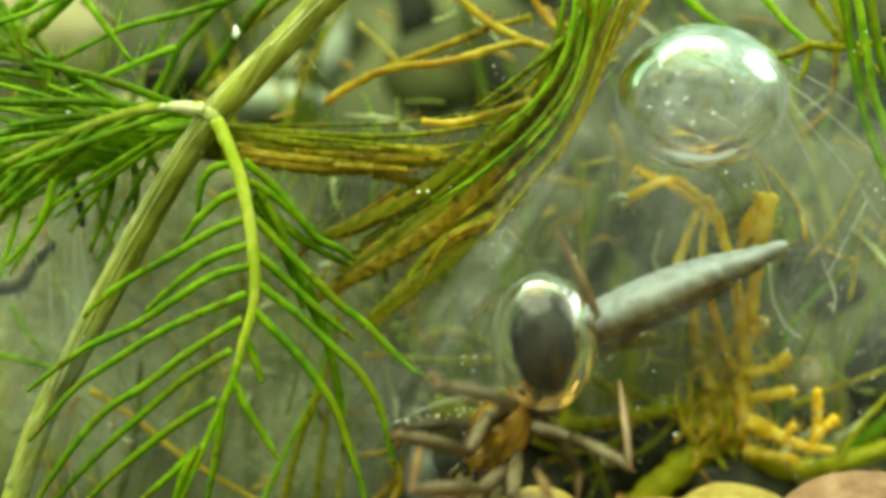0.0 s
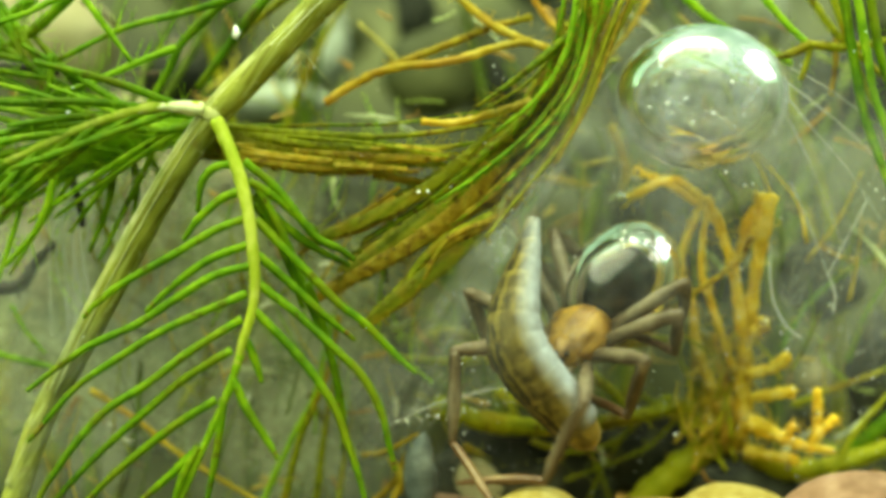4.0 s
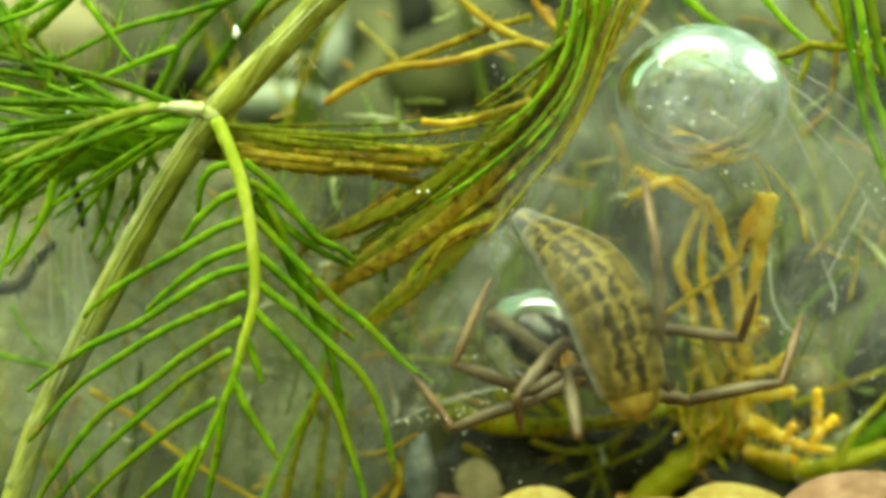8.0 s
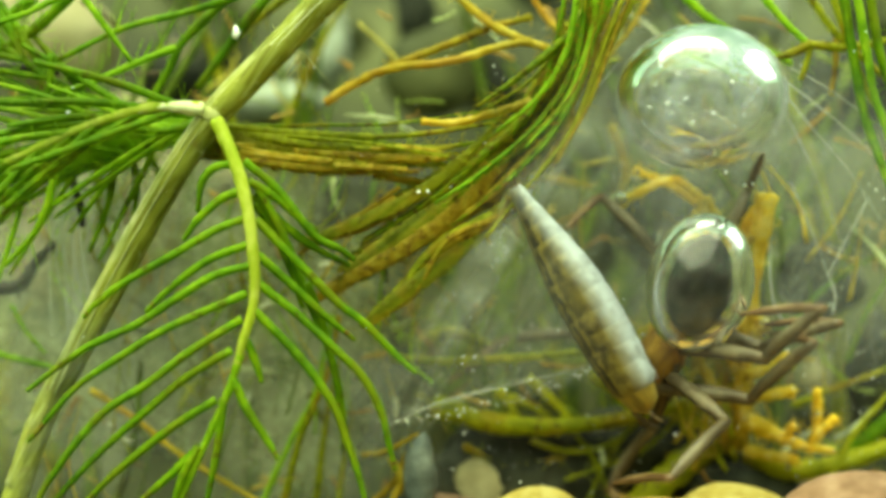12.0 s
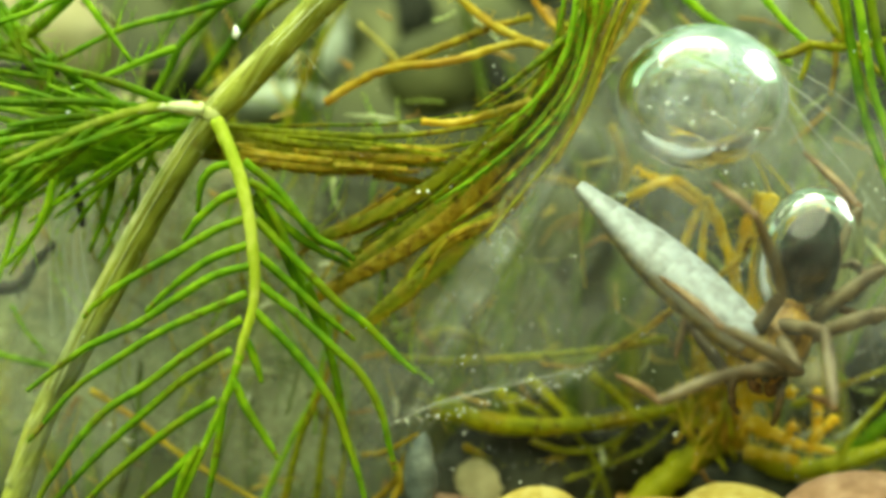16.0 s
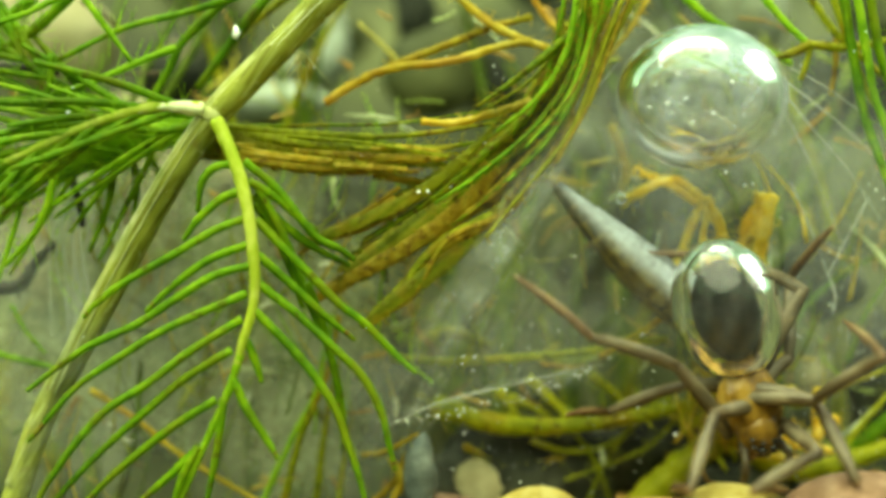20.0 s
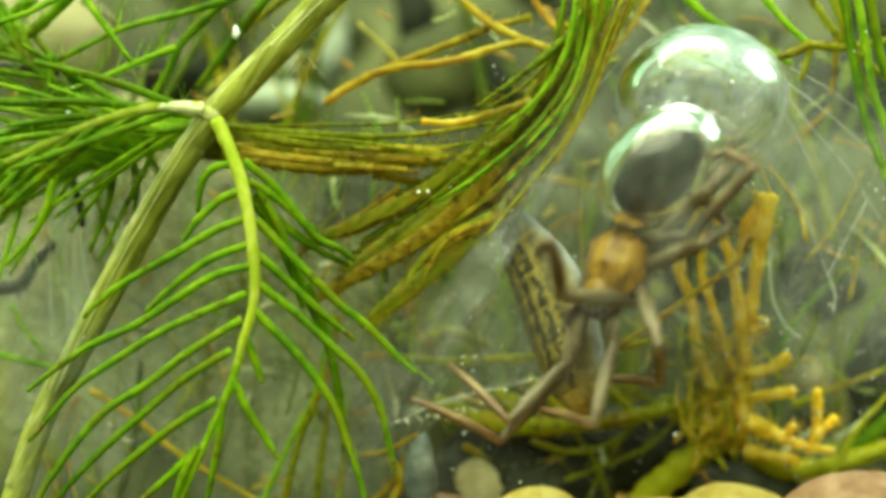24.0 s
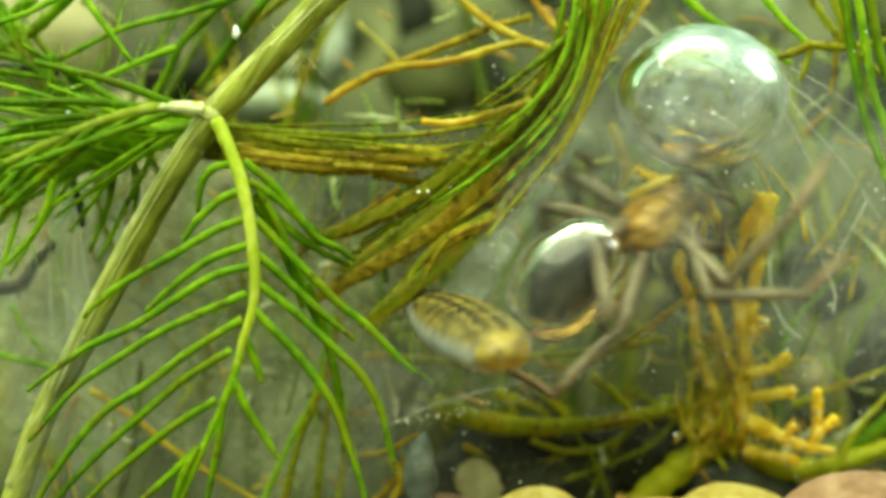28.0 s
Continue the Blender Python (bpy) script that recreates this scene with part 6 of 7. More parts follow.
grip(8.0, (4.52, 0.5, 19.17), (8.26, -3.2, 15.36), (10.34, -4, 9.01), VIEW)
grip(8.5, (5.29, -1, 18.46), (6.49, -3.5, 13.92), (7.35, -4, 8.27), VIEW)
grip(8.8, (3.78, 0, 19.09), (3.81, -3, 14.21), (5.56, -4, 8.57), (-0.1, -1, 0.1))
grip(8.9, (3.98, 1, 18.64), (2.69, -2, 14.11), (4.36, -4, 9.31), (-0.6, -0.75, 0))
grip(9.0, (3.35, 1, 18.48), (1.87, -1.5, 14.00), (2.75, -4, 8.57), (-0.75, -0.55, 0))
grip(9.2, (3.98, 1, 18.48), (1.05, -1.5, 13.53), (1.39, -3, 8.31), LEFT)
grip(10.0, (4.25, 0, 18.47), (0.03, -1.5, 11.38), (2.90, -3, 4.84), LEFT)
grip(10.5, (2.69, 0, 18.78), (1.42, -1, 13.51), (5.38, -2, 7.14), LEFT)
grip(11.0, (3.47, 0, 19.25), (4.82, -1, 13.51), (9.20, -2, 8.36), LEFT)
grip(12.0, (4.41, 0, 20.19), (7.62, -0.8, 14.90), (10.79, -1.5, 9.39), LEFT)
grip(14.7, (4.56, 0, 20.81), (7.31, -0.8, 15.36), (10.33, -1.5, 9.69), LEFT)
grip(15.0, (4.64, 1, 21.13), (9.72, 0, 17.84), (13.35, -1, 12.86), UNDER)
grip(15.1, (5.40, 1, 20.15), (13.47, 0, 17.84), (17.90, -1, 12.21), UNDER)
grip(15.3, (5.47, 1, 20.31), (13.47, 0, 18.16), (17.34, -1, 12.09), UNDER)
grip(15.5, (5.40, 1, 20.03), (12.38, 0, 17.53), (16.54, -1.5, 12.77), UNDER)
grip(16.0, (7.46, 1, 21.16), (12.69, 0, 16.28), (17.91, -2, 11.42), UNDER)
grip(16.5, (7.14, 1, 21.64), (11.88, 1, 18.48), (16.75, 0, 14.72), UNDER)
grip(16.8, (6.54, 1, 19.74), (10.93, 1, 16.58), (14.66, 0, 13.78), UNDER)
grip(16.9, (5.49, 2.5, 19.78), (9.66, 2.5, 13.52), (16.33, 3, 14.95), (0, 0.5, -0.8))
grip(17.0, (5.33, 2.5, 18.98), (9.66, 2.5, 12.72), (16.65, 3, 14.30), (0, 0.5, -0.8))
grip(17.1, (4.85, 2.5, 18.66), (9.18, 2.5, 12.56), (16.17, 3, 14.05), (0, 0.5, -0.8))
grip(17.3, (4.69, 2.5, 18.98), (7.32, 2.5, 12.97), (13.59, 3, 13.34), (0, 0.5, -0.8))
grip(17.5, (6.45, 2.5, 17.85), (8.22, 2.5, 12.40), (13.43, 3, 10.75), (-0.75, -0.1, -0.6))
grip(18.0, (6.71, 2.5, 19.14), (8.70, 2.5, 13.20), (13.75, 3, 10.17), (-0.85, -0.25, -0.4))
grip(18.5, (6.93, 2.5, 19.72), (9.66, 2.5, 15.28), (15.04, 3, 13.66), (-0.85, -0.25, -0.4))
grip(19.0, (7.10, 2.5, 20.04), (10.36, 3, 15.92), (16.26, 3.5, 15.42), (-0.85, -0.25, -0.4))
grip(20.0, (7.16, 3.4, 20.45), (11.59, 3.8, 16.23), (16.18, 4, 12.31), (-0.75, -0.05, -0.4))
grip(21.0, (7.97, 3.4, 19.96), (12.56, 3.8, 16.88), (12.92, 4, 11.01), (0.5, 0.5, 0.5))
grip(21.5, (8.30, 3.4, 20.13), (12.24, 3.8, 16.88), (12.59, 4, 11.34), (0.5, 0.5, 0.5))
grip(23.5, (3.42, 3, 18.98), (5.24, 1, 16.11), (7.45, -1, 13.05), (-0.7, -0.7, 0))
grip(24.0, (4.55, 3, 17.86), (6.07, 1.5, 14.99), (7.22, 0, 11.28), (-0.7, -0.7, 0))
grip(24.2, (2.78, 1, 18.80), (2.47, 0, 15.03), (3.74, -1, 9.80), (-0.6, -0.7, 0))
grip(24.5, (5.44, -1, 17.22), (5.69, -2, 12.64), (6.83, -3, 8.77), (-0.6, -0.7, 0))
grip(24.8, (-0.86, 2, 15.94), (0.95, -2, 13.10), (3.91, -4, 9.76), VIEW)
grip(25.0, (-1.25, 2, 14.98), (1.41, -2, 12.18), (4.96, -4, 10.06), VIEW)
grip(26.0, (-1.82, 3.5, 14.68), (0.49, -1.5, 13.53), (2.44, -6.5, 12.54), (0.1, -0.65, 0.75))
grip(27.0, (-1.69, 3.5, 14.81), (0.61, -1.5, 13.78), (2.55, -6.5, 12.77), (0.1, -0.65, 0.75))
grip(28.0, (-1.36, 3.5, 14.58), (0.92, -1.5, 13.35), (2.84, -6.5, 12.36), (0.1, -0.65, 0.75))

# legs: 0 to 3 on one side from the front, 4 to 7 on the other
step(0.0, 0, (8.31, 0, 12.06), (9.31, 0, 15.03), (5.50, 0, 20.03))
step(0.0, 1, (3.62, 0, 9.22), (1.44, 0, 9.72), (-0.88, 0, 10.16))
step(0.0, 2, (6.75, 0, 7.38), (8.31, 0, 6.59), (10.19, 0, 9.72))
step(0.0, 3, (1.44, 0, 6.91), (-0.75, 0, 6.91), (-2.94, 0, 6.28))
step(0.0, 4, (2.06, 0, 4.88), (0.19, 0, 4.41), (-1.38, 0, 6.28))
step(0.0, 5, (3.62, 0, 4.56), (4.56, 0, 3.78), (5.50, 0, 4.41))
step(0.0, 6, (1.75, 0, 7.38), (-0.44, 0, 7.53), (-2.31, 0, 7.22), 1)
step(0.0, 7, (5.50, 0, 8.00), (6.75, 0, 6.28), (7.06, 0, 4.41), 1)
step(1.0, 0, (8.62, 0, 16.47), (10.97, 0, 15.56), (12.69, 0, 20.97))
step(1.0, 1, (6.28, 0, 18.31), (3.78, 0, 18.00), (3.16, 0, 15.03))
step(1.0, 2, (4.56, 0, 13.94), (2.38, 0, 14.56), (1.75, 0, 15.66))
step(1.0, 3, (6.91, 0, 10.59), (2.69, 0, 11.12), (-0.25, 0, 12.38))
step(1.0, 4, (6.28, 0, 9.25), (5.66, 0, 7.53), (5.19, 0, 6.28))
step(1.0, 5, (8.62, 0, 9.72), (9.41, 0, 9.03), (8.62, 0, 10.66))
step(1.0, 6, (9.88, 0, 12.53), (10.81, 0, 12.84), (10.19, 0, 13.78))
step(2.0, 0, (13.47, 0, 17.84), (14.09, 0, 19.72), (14.25, 0, 21.91))
step(2.0, 1, (9.25, 0, 15.97), (5.50, 0, 15.59), (0.50, 0, 15.50))
step(2.0, 2, (14.09, 0, 14.72), (14.09, 0, 11.28), (11.12, 0, 7.53))
step(2.0, 3, (6.75, 0, 13.78), (3.62, 0, 14.41), (2.06, 0, 15.66), 1)
step(3.0, 0, (10.09, 0, 17.31), (13.00, 0, 17.53), (13.88, 0, 21.91))
step(3.0, 1, (5.00, 0, 15.94), (2.06, 0, 15.66), (0.19, 0, 15.59))
step(3.0, 2, (1.59, 0, 12.53), (1.75, 0, 9.41), (5.66, 0, 8.31))
step(3.0, 3, (7.06, 0, 11.28), (6.44, 0, 9.41), (5.50, 0, 8.16))
step(3.0, 4, (6.75, 0, 11.28), (7.06, 0, 9.41), (5.66, 0, 8.62))
step(3.0, 5, (6.28, 0, 10.66), (5.34, 0, 8.78), (4.72, 0, 9.72))
step(3.0, 6, (8.00, 0, 16.28), (10.19, 0, 16.91), (10.81, 0, 15.66), 1)
step(3.0, 7, (3.62, 0, 15.97), (2.06, 0, 15.03), (1.44, 0, 13.78), 1)
step(6.0, 0, (11.12, 0, 15.03), (11.91, 0, 18.16), (11.12, 0, 22.53))
step(6.0, 1, (3.62, 0, 10.66), (1.75, 0, 8.78), (-2.00, 0, 9.72))
step(6.0, 2, (4.56, 0, 8.16), (6.12, 0, 7.53), (6.75, 0, 8.78))
step(6.0, 3, (2.37, 0, 11.28), (2.37, 0, 12.53), (3.62, 0, 13.78), 1)
for t in (6.5, 7.0, 7.5):
    step(t, 0, (15.19, 0, 10.03), (18.31, 0, 10.28), (20.50, 0, 13.78))
    step(t, 1, (13.62, 0, 15.91), (14.44, 0, 17.84), (14.25, 0, 21.91), 1)
    step(t, 2, (15.56, 0, 15.66), (16.12, 0, 17.84), (14.94, 0, 21.59), 1)
    step(t, 3, (11.91, 0, 15.66), (11.91, 0, 18.16), (11.28, 0, 21.91))
    step(t, 4, (8.06, 0, 10.66), (8.78, 0, 9.72), (10.25, 0, 6.94))
    step(t, 5, (5.50, 0, 8.94), (0.91, 0, 7.59), (-2.00, 0, 10.34))
    step(t, 6, (5.34, 0, 9.72), (2.44, 0, 12.72), (0.56, 0, 16.12))
    step(t, 7, (5.03, 0, 11.28), (2.59, 0, 14.06), (2.78, 0, 16.81))
step(8.0, 0, (14.09, 0, 9.03), (17.69, 0, 10.03), (20.44, 0, 13.53))
step(8.0, 1, (11.28, 0, 11.91), (11.75, 0, 16.28), (11.37, 0, 21.59))
step(8.0, 2, (13.00, 0, 13.78), (16.12, 0, 12.53), (16.44, 0, 15.03), 1)
step(8.0, 4, (6.75, 0, 10.97), (6.91, 0, 9.41), (7.69, 0, 6.91))
step(8.0, 5, (5.19, 0, 9.25), (0.50, 0, 7.62), (-1.81, 0, 10.34))
step(8.0, 6, (4.56, 0, 9.66), (2.00, 0, 10.66), (2.59, 0, 15.78))
step(8.0, 7, (6.44, 0, 12.53), (5.19, 0, 10.97), (4.41, 0, 7.06))
step(9.0, 0, (7.37, 0, 15.66), (11.12, 0, 16.28), (10.81, 0, 20.97))
step(9.0, 1, (3.00, 0, 7.53), (3.62, 0, 5.66), (4.56, 0, 4.41))
step(9.0, 2, (8.94, 0, 8.16), (9.56, 0, 10.66), (10.19, 0, 13.78))
step(10.0, 0, (7.69, 0, 11.91), (7.69, 0, 14.41), (4.09, 0, 19.09))
step(10.0, 1, (6.75, 0, 8.16), (6.75, 0, 4.72), (3.31, 0, 4.09))
step(10.0, 2, (7.37, 0, 9.72), (8.00, 0, 6.28), (4.56, 0, 4.41), 1)
step(10.0, 3, (0.50, 0, 5.66), (-1.69, 0, 5.03), (-3.87, 0, 4.41))
step(10.0, 4, (6.75, 0, 10.97), (9.56, 0, 15.66), (9.72, 0, 21.28), 1)
step(11.0, 0, (11.44, 0, 13.63), (8.31, 0, 16.75), (3.31, 0, 19.25))
step(11.0, 1, (14.56, 0, 9.72), (13.00, 0, 8.00), (9.56, 0, 8.00))
step(11.0, 2, (13.94, 0, 10.66), (14.25, 0, 8.78), (11.44, 0, 7.22))
step(11.0, 3, (6.44, 0, 11.28), (3.62, 0, 11.28), (0.50, 0, 9.72), 1)
step(11.0, 4, (14.25, 0, 13.78), (14.25, 0, 17.84), (15.19, 0, 20.66), 1)
step(12.0, 0, (8.62, 0, 12.53), (4.56, 0, 12.53), (0.50, 0, 10.41), 1)
step(12.0, 1, (11.91, 0, 17.84), (9.56, 0, 19.72), (6.75, 0, 18.78), 1)
step(12.0, 2, (15.50, 0, 17.84), (16.44, 0, 19.41), (16.81, 0, 22.37), 1)
step(12.0, 3, (17.06, 0, 12.22), (19.56, 0, 12.84), (18.94, 0, 13.16))
step(12.0, 4, (16.44, 0, 9.41), (18.94, 0, 11.28), (19.25, 0, 12.53))
step(12.0, 5, (14.87, 0, 8.47), (13.62, 0, 6.28), (10.19, 0, 3.94))
step(12.0, 6, (12.06, 0, 7.53), (10.19, 0, 5.34), (9.25, 0, 4.09), 1)
step(12.0, 7, (17.06, 0, 11.66), (19.09, 0, 12.91), (17.53, 0, 13.78))
step(14.5, 2, (15.50, 0, 17.84), (16.44, 0, 19.41), (16.81, 0, 22.37), 1)
step(14.5, 3, (17.06, 0, 12.22), (19.56, 0, 12.84), (18.94, 0, 13.16))
step(14.5, 6, (12.06, 0, 7.53), (10.19, 0, 5.34), (9.25, 0, 4.09), 1)
step(14.5, 7, (17.06, 0, 11.66), (19.09, 0, 12.91), (17.53, 0, 13.78))
step(14.5, 0, (9.87, 0, 10.66), (5.50, 0, 12.53), (1.44, 0, 10.97), 1)
step(14.5, 1, (11.91, 0, 17.84), (10.19, 0, 19.72), (7.37, 0, 18.78), 1)
step(14.5, 4, (15.81, 0, 9.72), (18.00, 0, 11.28), (18.62, 0, 12.84))
step(14.5, 5, (13.31, 0, 8.16), (13.00, 0, 6.28), (9.25, 0, 4.41))
step(16.0, 0, (18.00, 0, 15.03), (17.53, 0, 17.84), (15.81, 0, 21.28))
step(16.0, 1, (21.75, 0, 15.03), (22.69, 0, 19.41), (20.81, 0, 22.84))
step(16.0, 2, (19.87, 0, 13.16), (20.97, 0, 10.97), (21.44, 0, 8.78))
step(16.0, 3, (18.62, 0, 11.28), (15.81, 0, 12.84), (12.69, 0, 15.66))
step(16.0, 4, (15.81, 0, 10.97), (13.00, 0, 9.72), (10.19, 0, 10.03))
step(16.0, 5, (16.75, 0, 10.03), (14.87, 0, 11.91), (12.37, 0, 11.91), 1)
step(16.9, 0, (17.69, 0, 14.56), (19.19, 0, 15.59), (19.56, 0, 18.47))
step(16.9, 1, (17.84, 0, 10.50), (18.25, 0, 13.72), (17.06, 0, 17.22))
step(16.9, 2, (14.72, 0, 16.75), (15.28, 0, 17.00), (16.75, 0, 17.22), 1)
step(16.9, 3, (17.22, 0, 9.88), (17.62, 0, 10.28), (17.69, 0, 12.84), 1)
step(16.9, 4, (14.09, 0, 10.19), (14.81, 0, 10.12), (16.12, 0, 10.97), 1)
step(16.9, 5, (14.41, 0, 15.97), (16.06, 0, 17.16), (17.69, 0, 18.47), 1)
step(16.9, 6, (16.28, 0, 10.19), (14.19, 0, 10.28), (12.69, 0, 9.72), 1)
step(16.9, 7, (17.84, 0, 11.44), (18.56, 0, 11.53), (18.94, 0, 14.09), 1)
step(17.0, 0, (19.09, 0, 12.84), (21.44, 0, 12.84), (22.38, 0, 15.03))
step(17.0, 1, (19.25, 0, 8.78), (20.50, 0, 10.97), (19.88, 0, 13.78))
step(17.0, 2, (16.12, 0, 15.03), (17.53, 0, 14.25), (19.56, 0, 13.78), 1)
step(17.0, 3, (18.62, 0, 8.16), (19.88, 0, 7.53), (20.50, 0, 9.41), 1)
step(17.0, 4, (15.50, 0, 8.47), (17.06, 0, 7.38), (18.94, 0, 7.53), 1)
step(17.0, 5, (15.81, 0, 14.25), (18.31, 0, 14.41), (20.50, 0, 15.03), 1)
step(17.0, 6, (17.69, 0, 8.47), (16.44, 0, 7.53), (15.50, 0, 6.28), 1)
step(17.0, 7, (19.25, 0, 9.72), (20.81, 0, 8.78), (21.75, 0, 10.66), 1)
step(17.1, 0, (20.81, 0, 14.25), (24.19, 0, 15.09), (25.81, 0, 17.84))
step(17.1, 1, (20.97, 0, 10.19), (23.25, 0, 13.22), (23.31, 0, 16.59))
step(17.1, 2, (17.84, 0, 16.44), (20.28, 0, 16.50), (23.00, 0, 16.59), 1)
step(17.1, 3, (20.34, 0, 9.56), (22.62, 0, 9.78), (23.94, 0, 12.22), 1)
step(17.1, 4, (17.22, 0, 9.88), (19.81, 0, 9.62), (22.38, 0, 10.34), 1)
step(17.1, 5, (17.53, 0, 15.66), (21.06, 0, 16.66), (23.94, 0, 17.84), 1)
step(17.1, 6, (19.41, 0, 9.88), (19.19, 0, 9.78), (18.94, 0, 9.09), 1)
step(17.1, 7, (20.97, 0, 11.12), (23.56, 0, 11.03), (25.19, 0, 13.47), 1)
step(18.0, 0, (21.75, 0, 12.84), (23.00, 0, 15.66), (24.25, 0, 16.59))
step(18.0, 1, (18.00, 0, 16.28), (17.53, 0, 18.78), (17.22, 0, 22.53))
step(18.0, 2, (11.75, 0, 14.97), (9.19, 0, 16.03), (7.31, 0, 18.94))
step(18.0, 3, (15.81, 0, 9.78), (12.06, 0, 10.28), (8.62, 0, 12.84))
step(18.0, 4, (18.62, 0, 12.53), (21.44, 0, 12.22), (22.38, 0, 15.03), 1)
step(18.0, 5, (17.06, 0, 10.97), (15.19, 0, 9.72), (13.62, 0, 10.66), 1)
step(18.0, 6, (19.25, 0, 16.59), (20.19, 0, 18.78), (20.50, 0, 20.66), 1)
step(18.0, 7, (20.50, 0, 12.22), (21.44, 0, 10.03), (20.50, 0, 8.16), 1)
step(19.0, 0, (23.31, 0, 11.91), (24.25, 0, 9.41), (24.87, 0, 6.91))
step(19.0, 1, (21.75, 0, 11.28), (21.12, 0, 8.16), (21.75, 0, 5.66))
step(19.0, 2, (12.53, 0, 11.53), (8.69, 0, 12.84), (5.50, 0, 15.97))
step(19.0, 3, (19.25, 0, 16.59), (17.37, 0, 17.53), (14.56, 0, 18.78), 1)
step(19.0, 4, (19.25, 0, 11.28), (19.09, 0, 8.78), (18.94, 0, 6.91), 1)
step(19.0, 5, (20.81, 0, 10.66), (21.12, 0, 8.16), (20.50, 0, 6.28), 1)
step(19.0, 6, (21.75, 0, 16.59), (23.31, 0, 18.16), (24.25, 0, 20.03), 1)
step(20.0, 0, (12.69, 0, 11.13), (8.62, 0, 12.53), (3.78, 0, 16.13))
step(20.0, 1, (19.41, 0, 11.28), (19.41, 0, 14.09), (20.50, 0, 18.47), 1)
step(20.0, 2, (19.87, 0, 9.41), (22.06, 0, 10.50), (23.62, 0, 13.16))
step(20.0, 3, (20.19, 0, 9.25), (21.59, 0, 6.59), (22.53, 0, 3.47))
step(20.0, 4, (19.56, 0, 6.91), (18.31, 0, 5.19), (19.87, 0, 3.47))
step(20.0, 5, (14.56, 0, 8.78), (13.94, 0, 6.28), (13.31, 0, 3.47))
step(20.0, 6, (14.25, 0, 9.72), (10.50, 0, 8.78), (6.75, 0, 8.78), 1)
step(21.0, 0, (4.87, 0, 15.03), (4.56, 0, 15.97), (6.75, 0, 20.34), 1)
step(21.0, 1, (3.31, 0, 12.53), (2.06, 0, 13.78), (0.81, 0, 16.28))
step(21.0, 2, (9.25, 0, 10.03), (11.75, 0, 10.03), (13.94, 0, 10.03))
step(21.0, 3, (3.62, 0, 8.00), (1.12, 0, 6.59), (-2.00, 0, 7.22))
step(21.0, 4, (6.75, 0, 7.22), (7.69, 0, 5.34), (8.00, 0, 3.47))
step(21.0, 5, (2.69, 0, 8.00), (0.50, 0, 6.53), (-1.53, 0, 7.38))
step(21.0, 6, (4.72, 0, 7.53), (5.97, 0, 5.19), (7.06, 0, 3.78))
step(21.0, 7, (3.00, 0, 10.97), (1.12, 0, 13.78), (0.97, 0, 15.66))
step(24.0, 0, (6.44, 0, 9.41), (3.62, 0, 7.53), (-2.00, 0, 9.41))
step(24.0, 1, (7.06, 0, 11.28), (4.56, 0, 9.09), (0.50, 0, 10.81))
step(24.0, 2, (9.25, 0, 12.53), (8.62, 0, 9.72), (5.50, 0, 8.16))
step(24.0, 3, (13.00, 0, 18.16), (15.81, 0, 20.66), (16.44, 0, 23.16))
step(24.0, 4, (6.44, 0, 15.03), (6.12, 0, 16.28), (5.50, 0, 17.22))
step(25.0, 0, (7.37, 0, 12.53), (7.06, 0, 16.28), (4.87, 0, 19.72))
step(25.0, 1, (4.25, 0, 11.28), (6.75, 0, 10.66), (8.00, 0, 9.41))
step(25.0, 2, (-1.69, 0, 5.34), (-4.50, 0, 4.72), (-6.69, 0, 6.91))
step(26.0, 0, (8.62, 0, 15.03), (8.31, 0, 18.78), (5.34, 0, 22.22))
step(26.0, 1, (10.19, 0, 13.78), (10.19, 0, 18.16), (7.53, 0, 22.53))
step(26.0, 2, (3.00, 0, 11.28), (1.44, 0, 9.72), (3.00, 0, 4.72))
step(26.0, 3, (9.25, 0, 10.97), (6.75, 0, 10.66), (4.87, 0, 10.66))
step(26.0, 4, (8.62, 0, 14.72), (7.06, 0, 14.72), (4.56, 0, 14.41))
step(27.0, 0, (10.50, 0, 16.59), (8.00, 0, 17.84), (5.50, 0, 18.78))
step(27.0, 1, (10.19, 0, 13.78), (8.62, 0, 11.28), (7.06, 0, 10.03))
step(27.0, 2, (5.81, 0, 10.03), (4.56, 0, 7.22), (1.75, 0, 4.72))
step(27.0, 3, (10.81, 0, 17.53), (12.06, 0, 19.41), (13.00, 0, 20.97), 1)
step(28.0, 0, (14.09, 0, 15.03), (19.25, 0, 14.88), (23.25, 0, 17.22))
step(28.0, 1, (15.03, 0, 15.66), (18.62, 0, 18.78), (22.12, 0, 22.69))
step(28.0, 2, (15.81, 0, 17.53), (15.66, 0, 20.03), (15.66, 0, 22.22), 1)
step(28.0, 3, (9.56, 0, 13.16), (5.66, 0, 8.94), (3.16, 0, 10.81))
step(28.0, 4, (9.72, 0, 18.16), (8.62, 0, 20.97), (7.06, 0, 22.53), 1)
step(28.0, 5, (8.31, 0, 17.84), (8.62, 0, 15.66), (10.19, 0, 14.41))


def between(rows, t):
    """The rows before and after t, and how far t lies between them."""
    if t <= rows[0][0]:
        return rows[0], rows[0], 0.0
    for a, b in zip(rows, rows[1:]):
        if t <= b[0]:
            s = (t - a[0]) / (b[0] - a[0])
            return a, b, s
    return rows[-1], rows[-1], 0.0


def upright(place, way, back):
    """A pose with +y along way and +z as near to back as it goes."""
    y = way.normalized()
    x = y.cross(back)
    x = x.normalized() if x.length > 1e-4 else y.orthogonal().normalized()
    z = x.cross(y)
    m = Matrix((x, y, z)).transposed().to_4x4()
    m.translation = place * MM
    return m


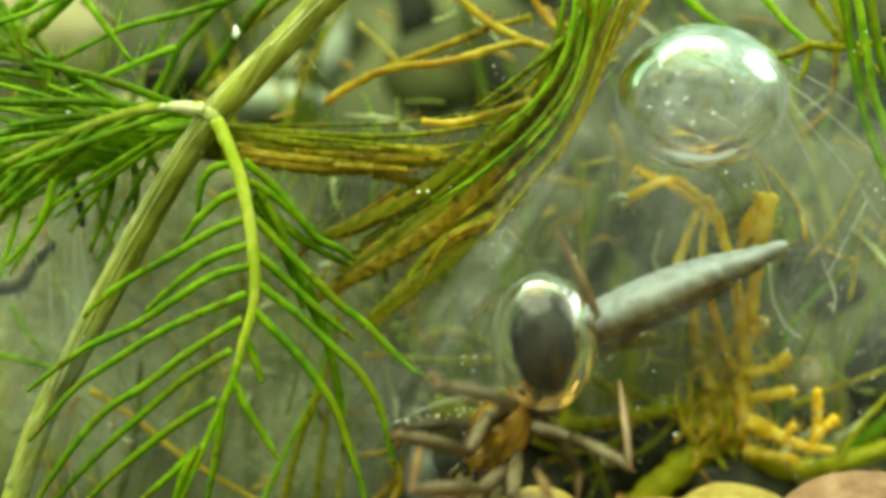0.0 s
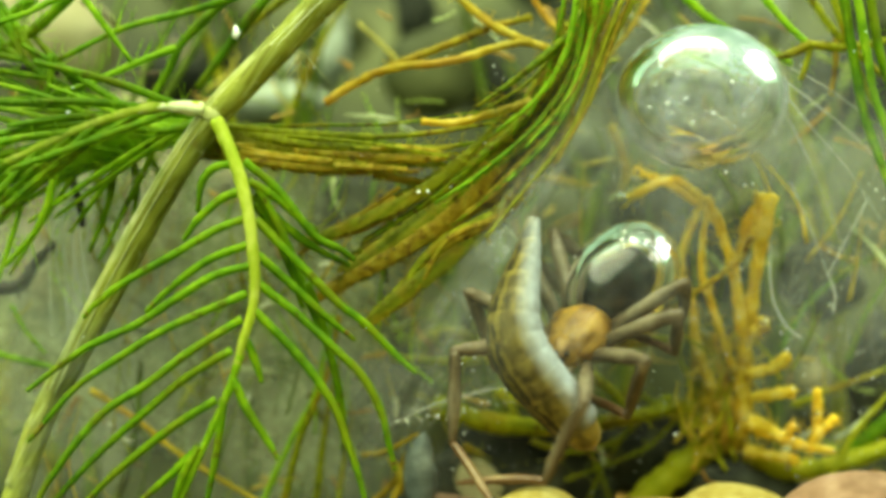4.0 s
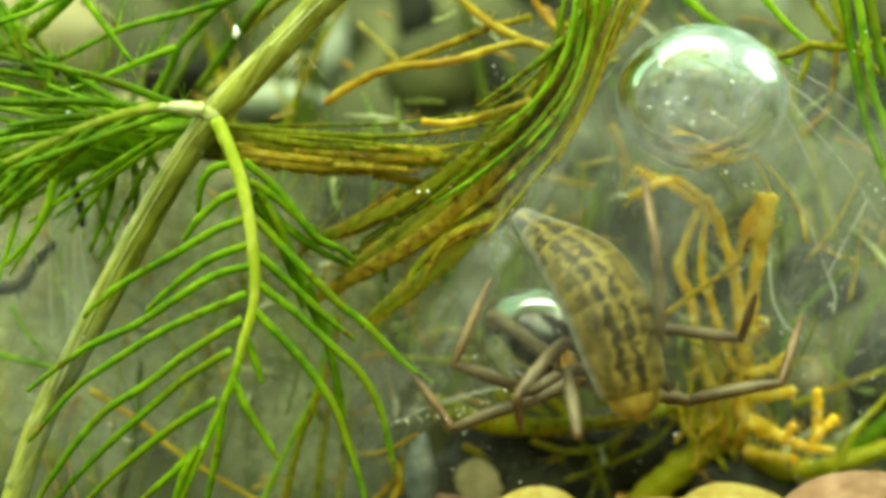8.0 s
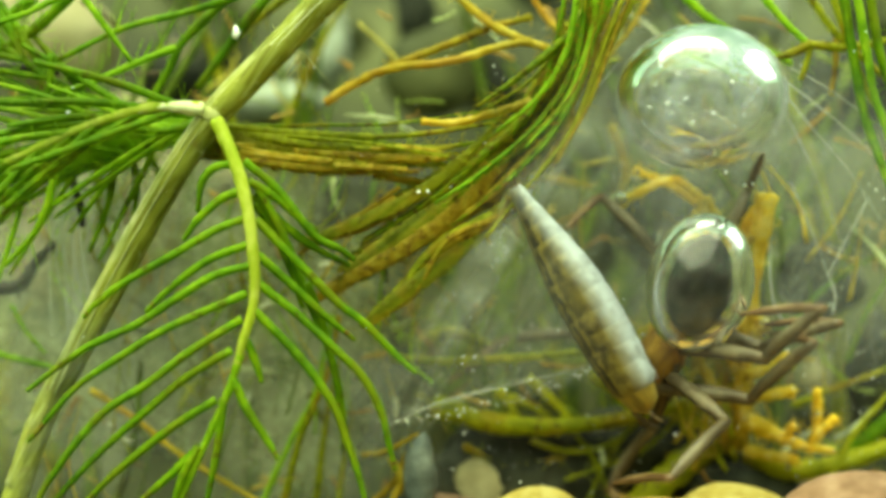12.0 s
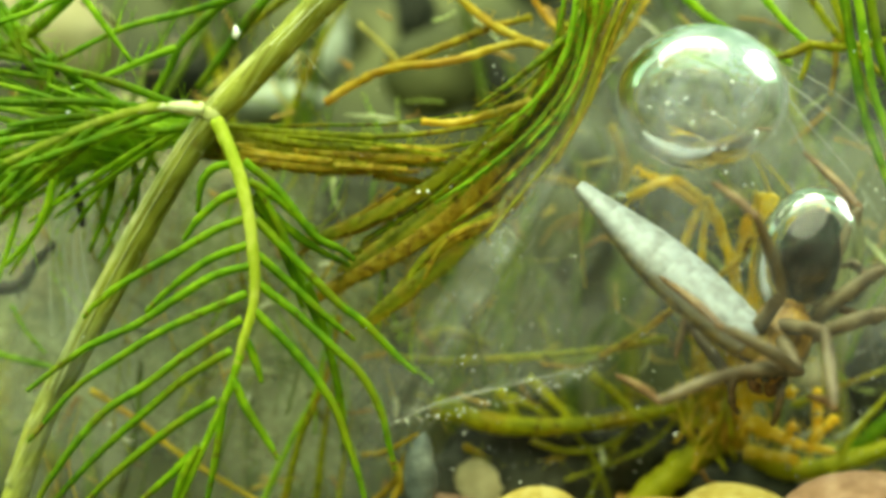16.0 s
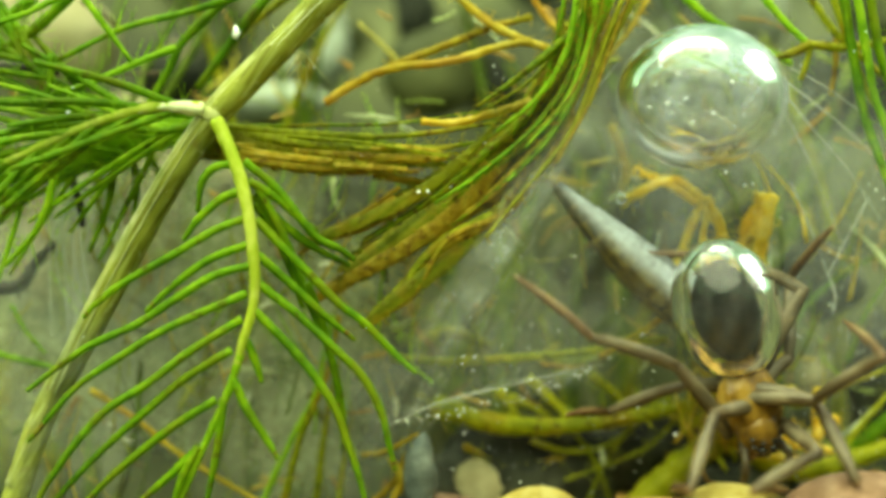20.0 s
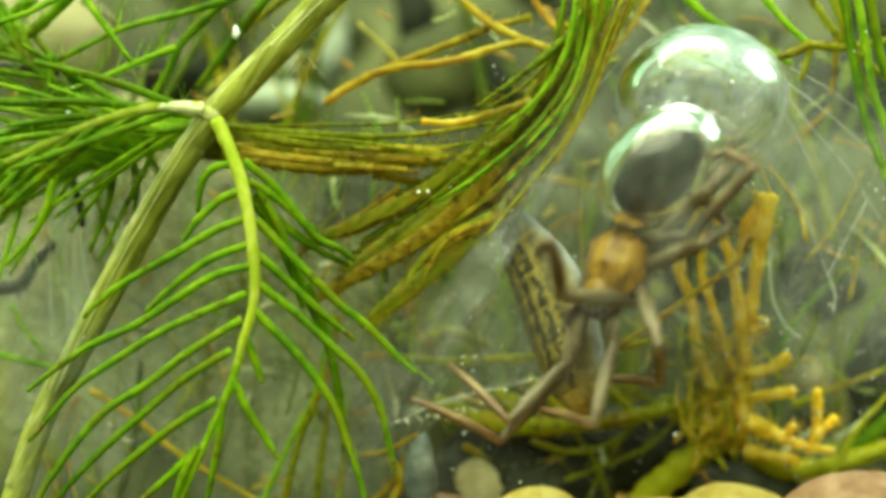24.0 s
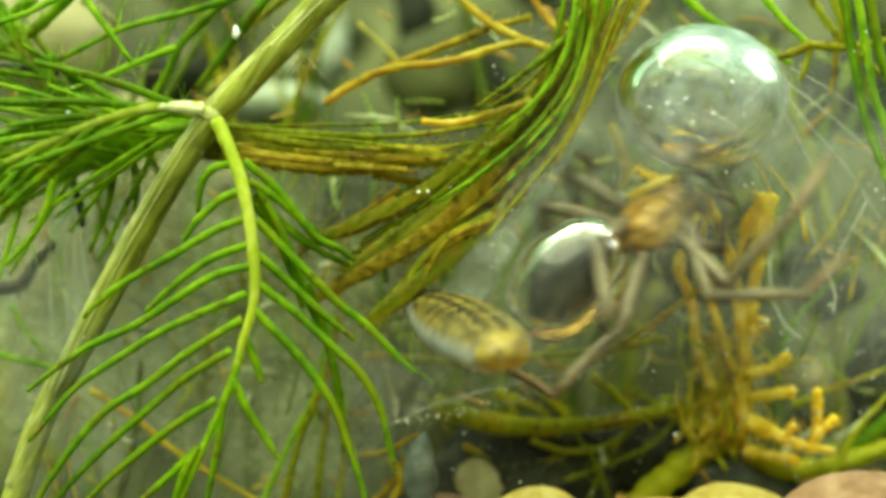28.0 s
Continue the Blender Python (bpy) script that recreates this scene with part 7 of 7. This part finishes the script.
REST = [(0.75, 0.65), (0.95, 0.3), (0.95, -0.25), (0.75, -0.65)]


def chest_at(t):
    a, b, s = between(BODY, t)
    ab, ch, back = a[1].lerp(b[1], s), a[2].lerp(b[2], s), a[3].lerp(b[3], s)
    return upright(ch, ch - ab, back), upright(ab, a[4].lerp(b[4], s), back)


def hip(m, leg):
    side, k = (1 if leg < 4 else -1), leg % 4
    return m @ (Vector((side * (1.55 - 0.1 * k), 1.2 - 0.9 * k, -0.4)) * MM) / MM


def resting(m, leg, t):
    """The three directions of a leg that does nothing in particular, drawn in under the body."""
    side, k = (1 if leg < 4 else -1), leg % 4
    x, y = REST[k]
    sway = 0.18 * math.sin(t * 2.1 + leg * 1.7)
    turn = m.to_3x3()
    return [(turn @ Vector(d)).normalized() for d in ((side * x * 0.8, y * 1.2 + sway, 0.5), (-side * 0.25, y * 0.7 + sway, -0.85), (-side * 0.6, y * 0.2 + sway, -0.15))]


def placed(h, row):
    """The three directions of a leg whose joints are known but for their depth."""
    out, p = [], h.copy()
    for q, n, sign in ((row[1], FEMUR, row[4]), (row[2], SHIN, 0.4 * row[4]), (row[3], FOOT, -row[4])):
        k = (91.43 + p.y) / 91.43
        d = Vector(((q.x * k) - p.x, 0, 17.5 + (q.z - 17.5) * k - p.z))
        d.y = sign * math.sqrt(max(0.0, n * n - d.length_squared)) * 0.9
        d.normalize()
        out.append(d)
        p = p + d * n
    return out


def leg_at(leg, t, m):
    rows = STEPS.get(leg, [])
    h = hip(m, leg)
    rest = resting(m, leg, t)
    if not rows:
        return h, rest
    a, b, s = between(rows, t)
    da = placed(hip(chest_at(a[0])[0], leg), a)
    db = placed(hip(chest_at(b[0])[0], leg), b)
    # long stretches without a known step fall back to the resting pose
    gap = b[0] - a[0]
    w = 0.0
    if gap > 1.2:
        w = min(1.0, min(t - a[0], b[0] - t) / 0.7)
    elif gap == 0:
        w = min(1.0, abs(t - a[0]) / 0.7)
    return h, [(x.lerp(y, s) * (1 - w) + r * w + Vector((0, -0.02, 0))).normalized() for x, y, r in zip(da, db, rest)]


def larva_at(t):
    a, b, s = between(GRIP, t)
    p, q, r, back = (x.lerp(y, s) for x, y in zip(a[1:], b[1:]))
    line = spline([p, q, r], 16)
    line = [line[0] + (line[0] - line[1]).normalized() * k for k in (6.0, 3.0)] + line
    line += [line[-1] + (line[-1] - line[-2]).normalized() * k for k in (3.0, 6.0)]
    run = [0.0]
    for u, v in zip(line, line[1:]):
        run.append(run[-1] + (v - u).length)
    zero = min(range(len(line)), key=lambda i: (line[i] - q).length)
    out = []
    for k in range(12):
        want = run[zero] + (k - 5.5) * PITCH
        i = max(0, min(len(run) - 2, next((j for j in range(len(run) - 1) if run[j + 1] >= want), len(run) - 2)))
        f = (want - run[i]) / max(1e-6, run[i + 1] - run[i])
        out.append(upright(line[i].lerp(line[i + 1], f), line[i + 1] - line[i], back))
    return out


def motions():
    times = [k * 0.1 for k in range(281)]
    rows, belly_rows = [], []
    limb_rows = [[[], [], []] for _ in range(8)]
    ring_rows, larva_rows = [[] for _ in range(12)], []
    for t in times:
        m, ab = chest_at(t)
        rows.append((t, m))
        inv = m.inverted()
        belly_rows.append((t, inv @ ab))
        for leg in range(8):
            p, ways = leg_at(leg, t, m)
            for k, (d, n) in enumerate(zip(ways, (FEMUR, SHIN, FOOT))):
                limb_rows[leg][k].append((t, inv @ upright(p, d, Vector((0.1, -0.35, 0.93)))))
                p = p + d * n
        rings = larva_at(t)
        larva_rows.append((t, rings[5]))
        back = rings[5].inverted()
        for k in range(12):
            ring_rows[k].append((t, back @ rings[k]))
    walk(spider, rows)
    walk(ABDOMEN, belly_rows)
    for leg in range(8):
        for k in range(3):
            walk(LEG_SETS[leg][k], limb_rows[leg][k])
    walk(larva, larva_rows)
    for k in range(12):
        walk(RINGS[k], ring_rows[k])


motions()
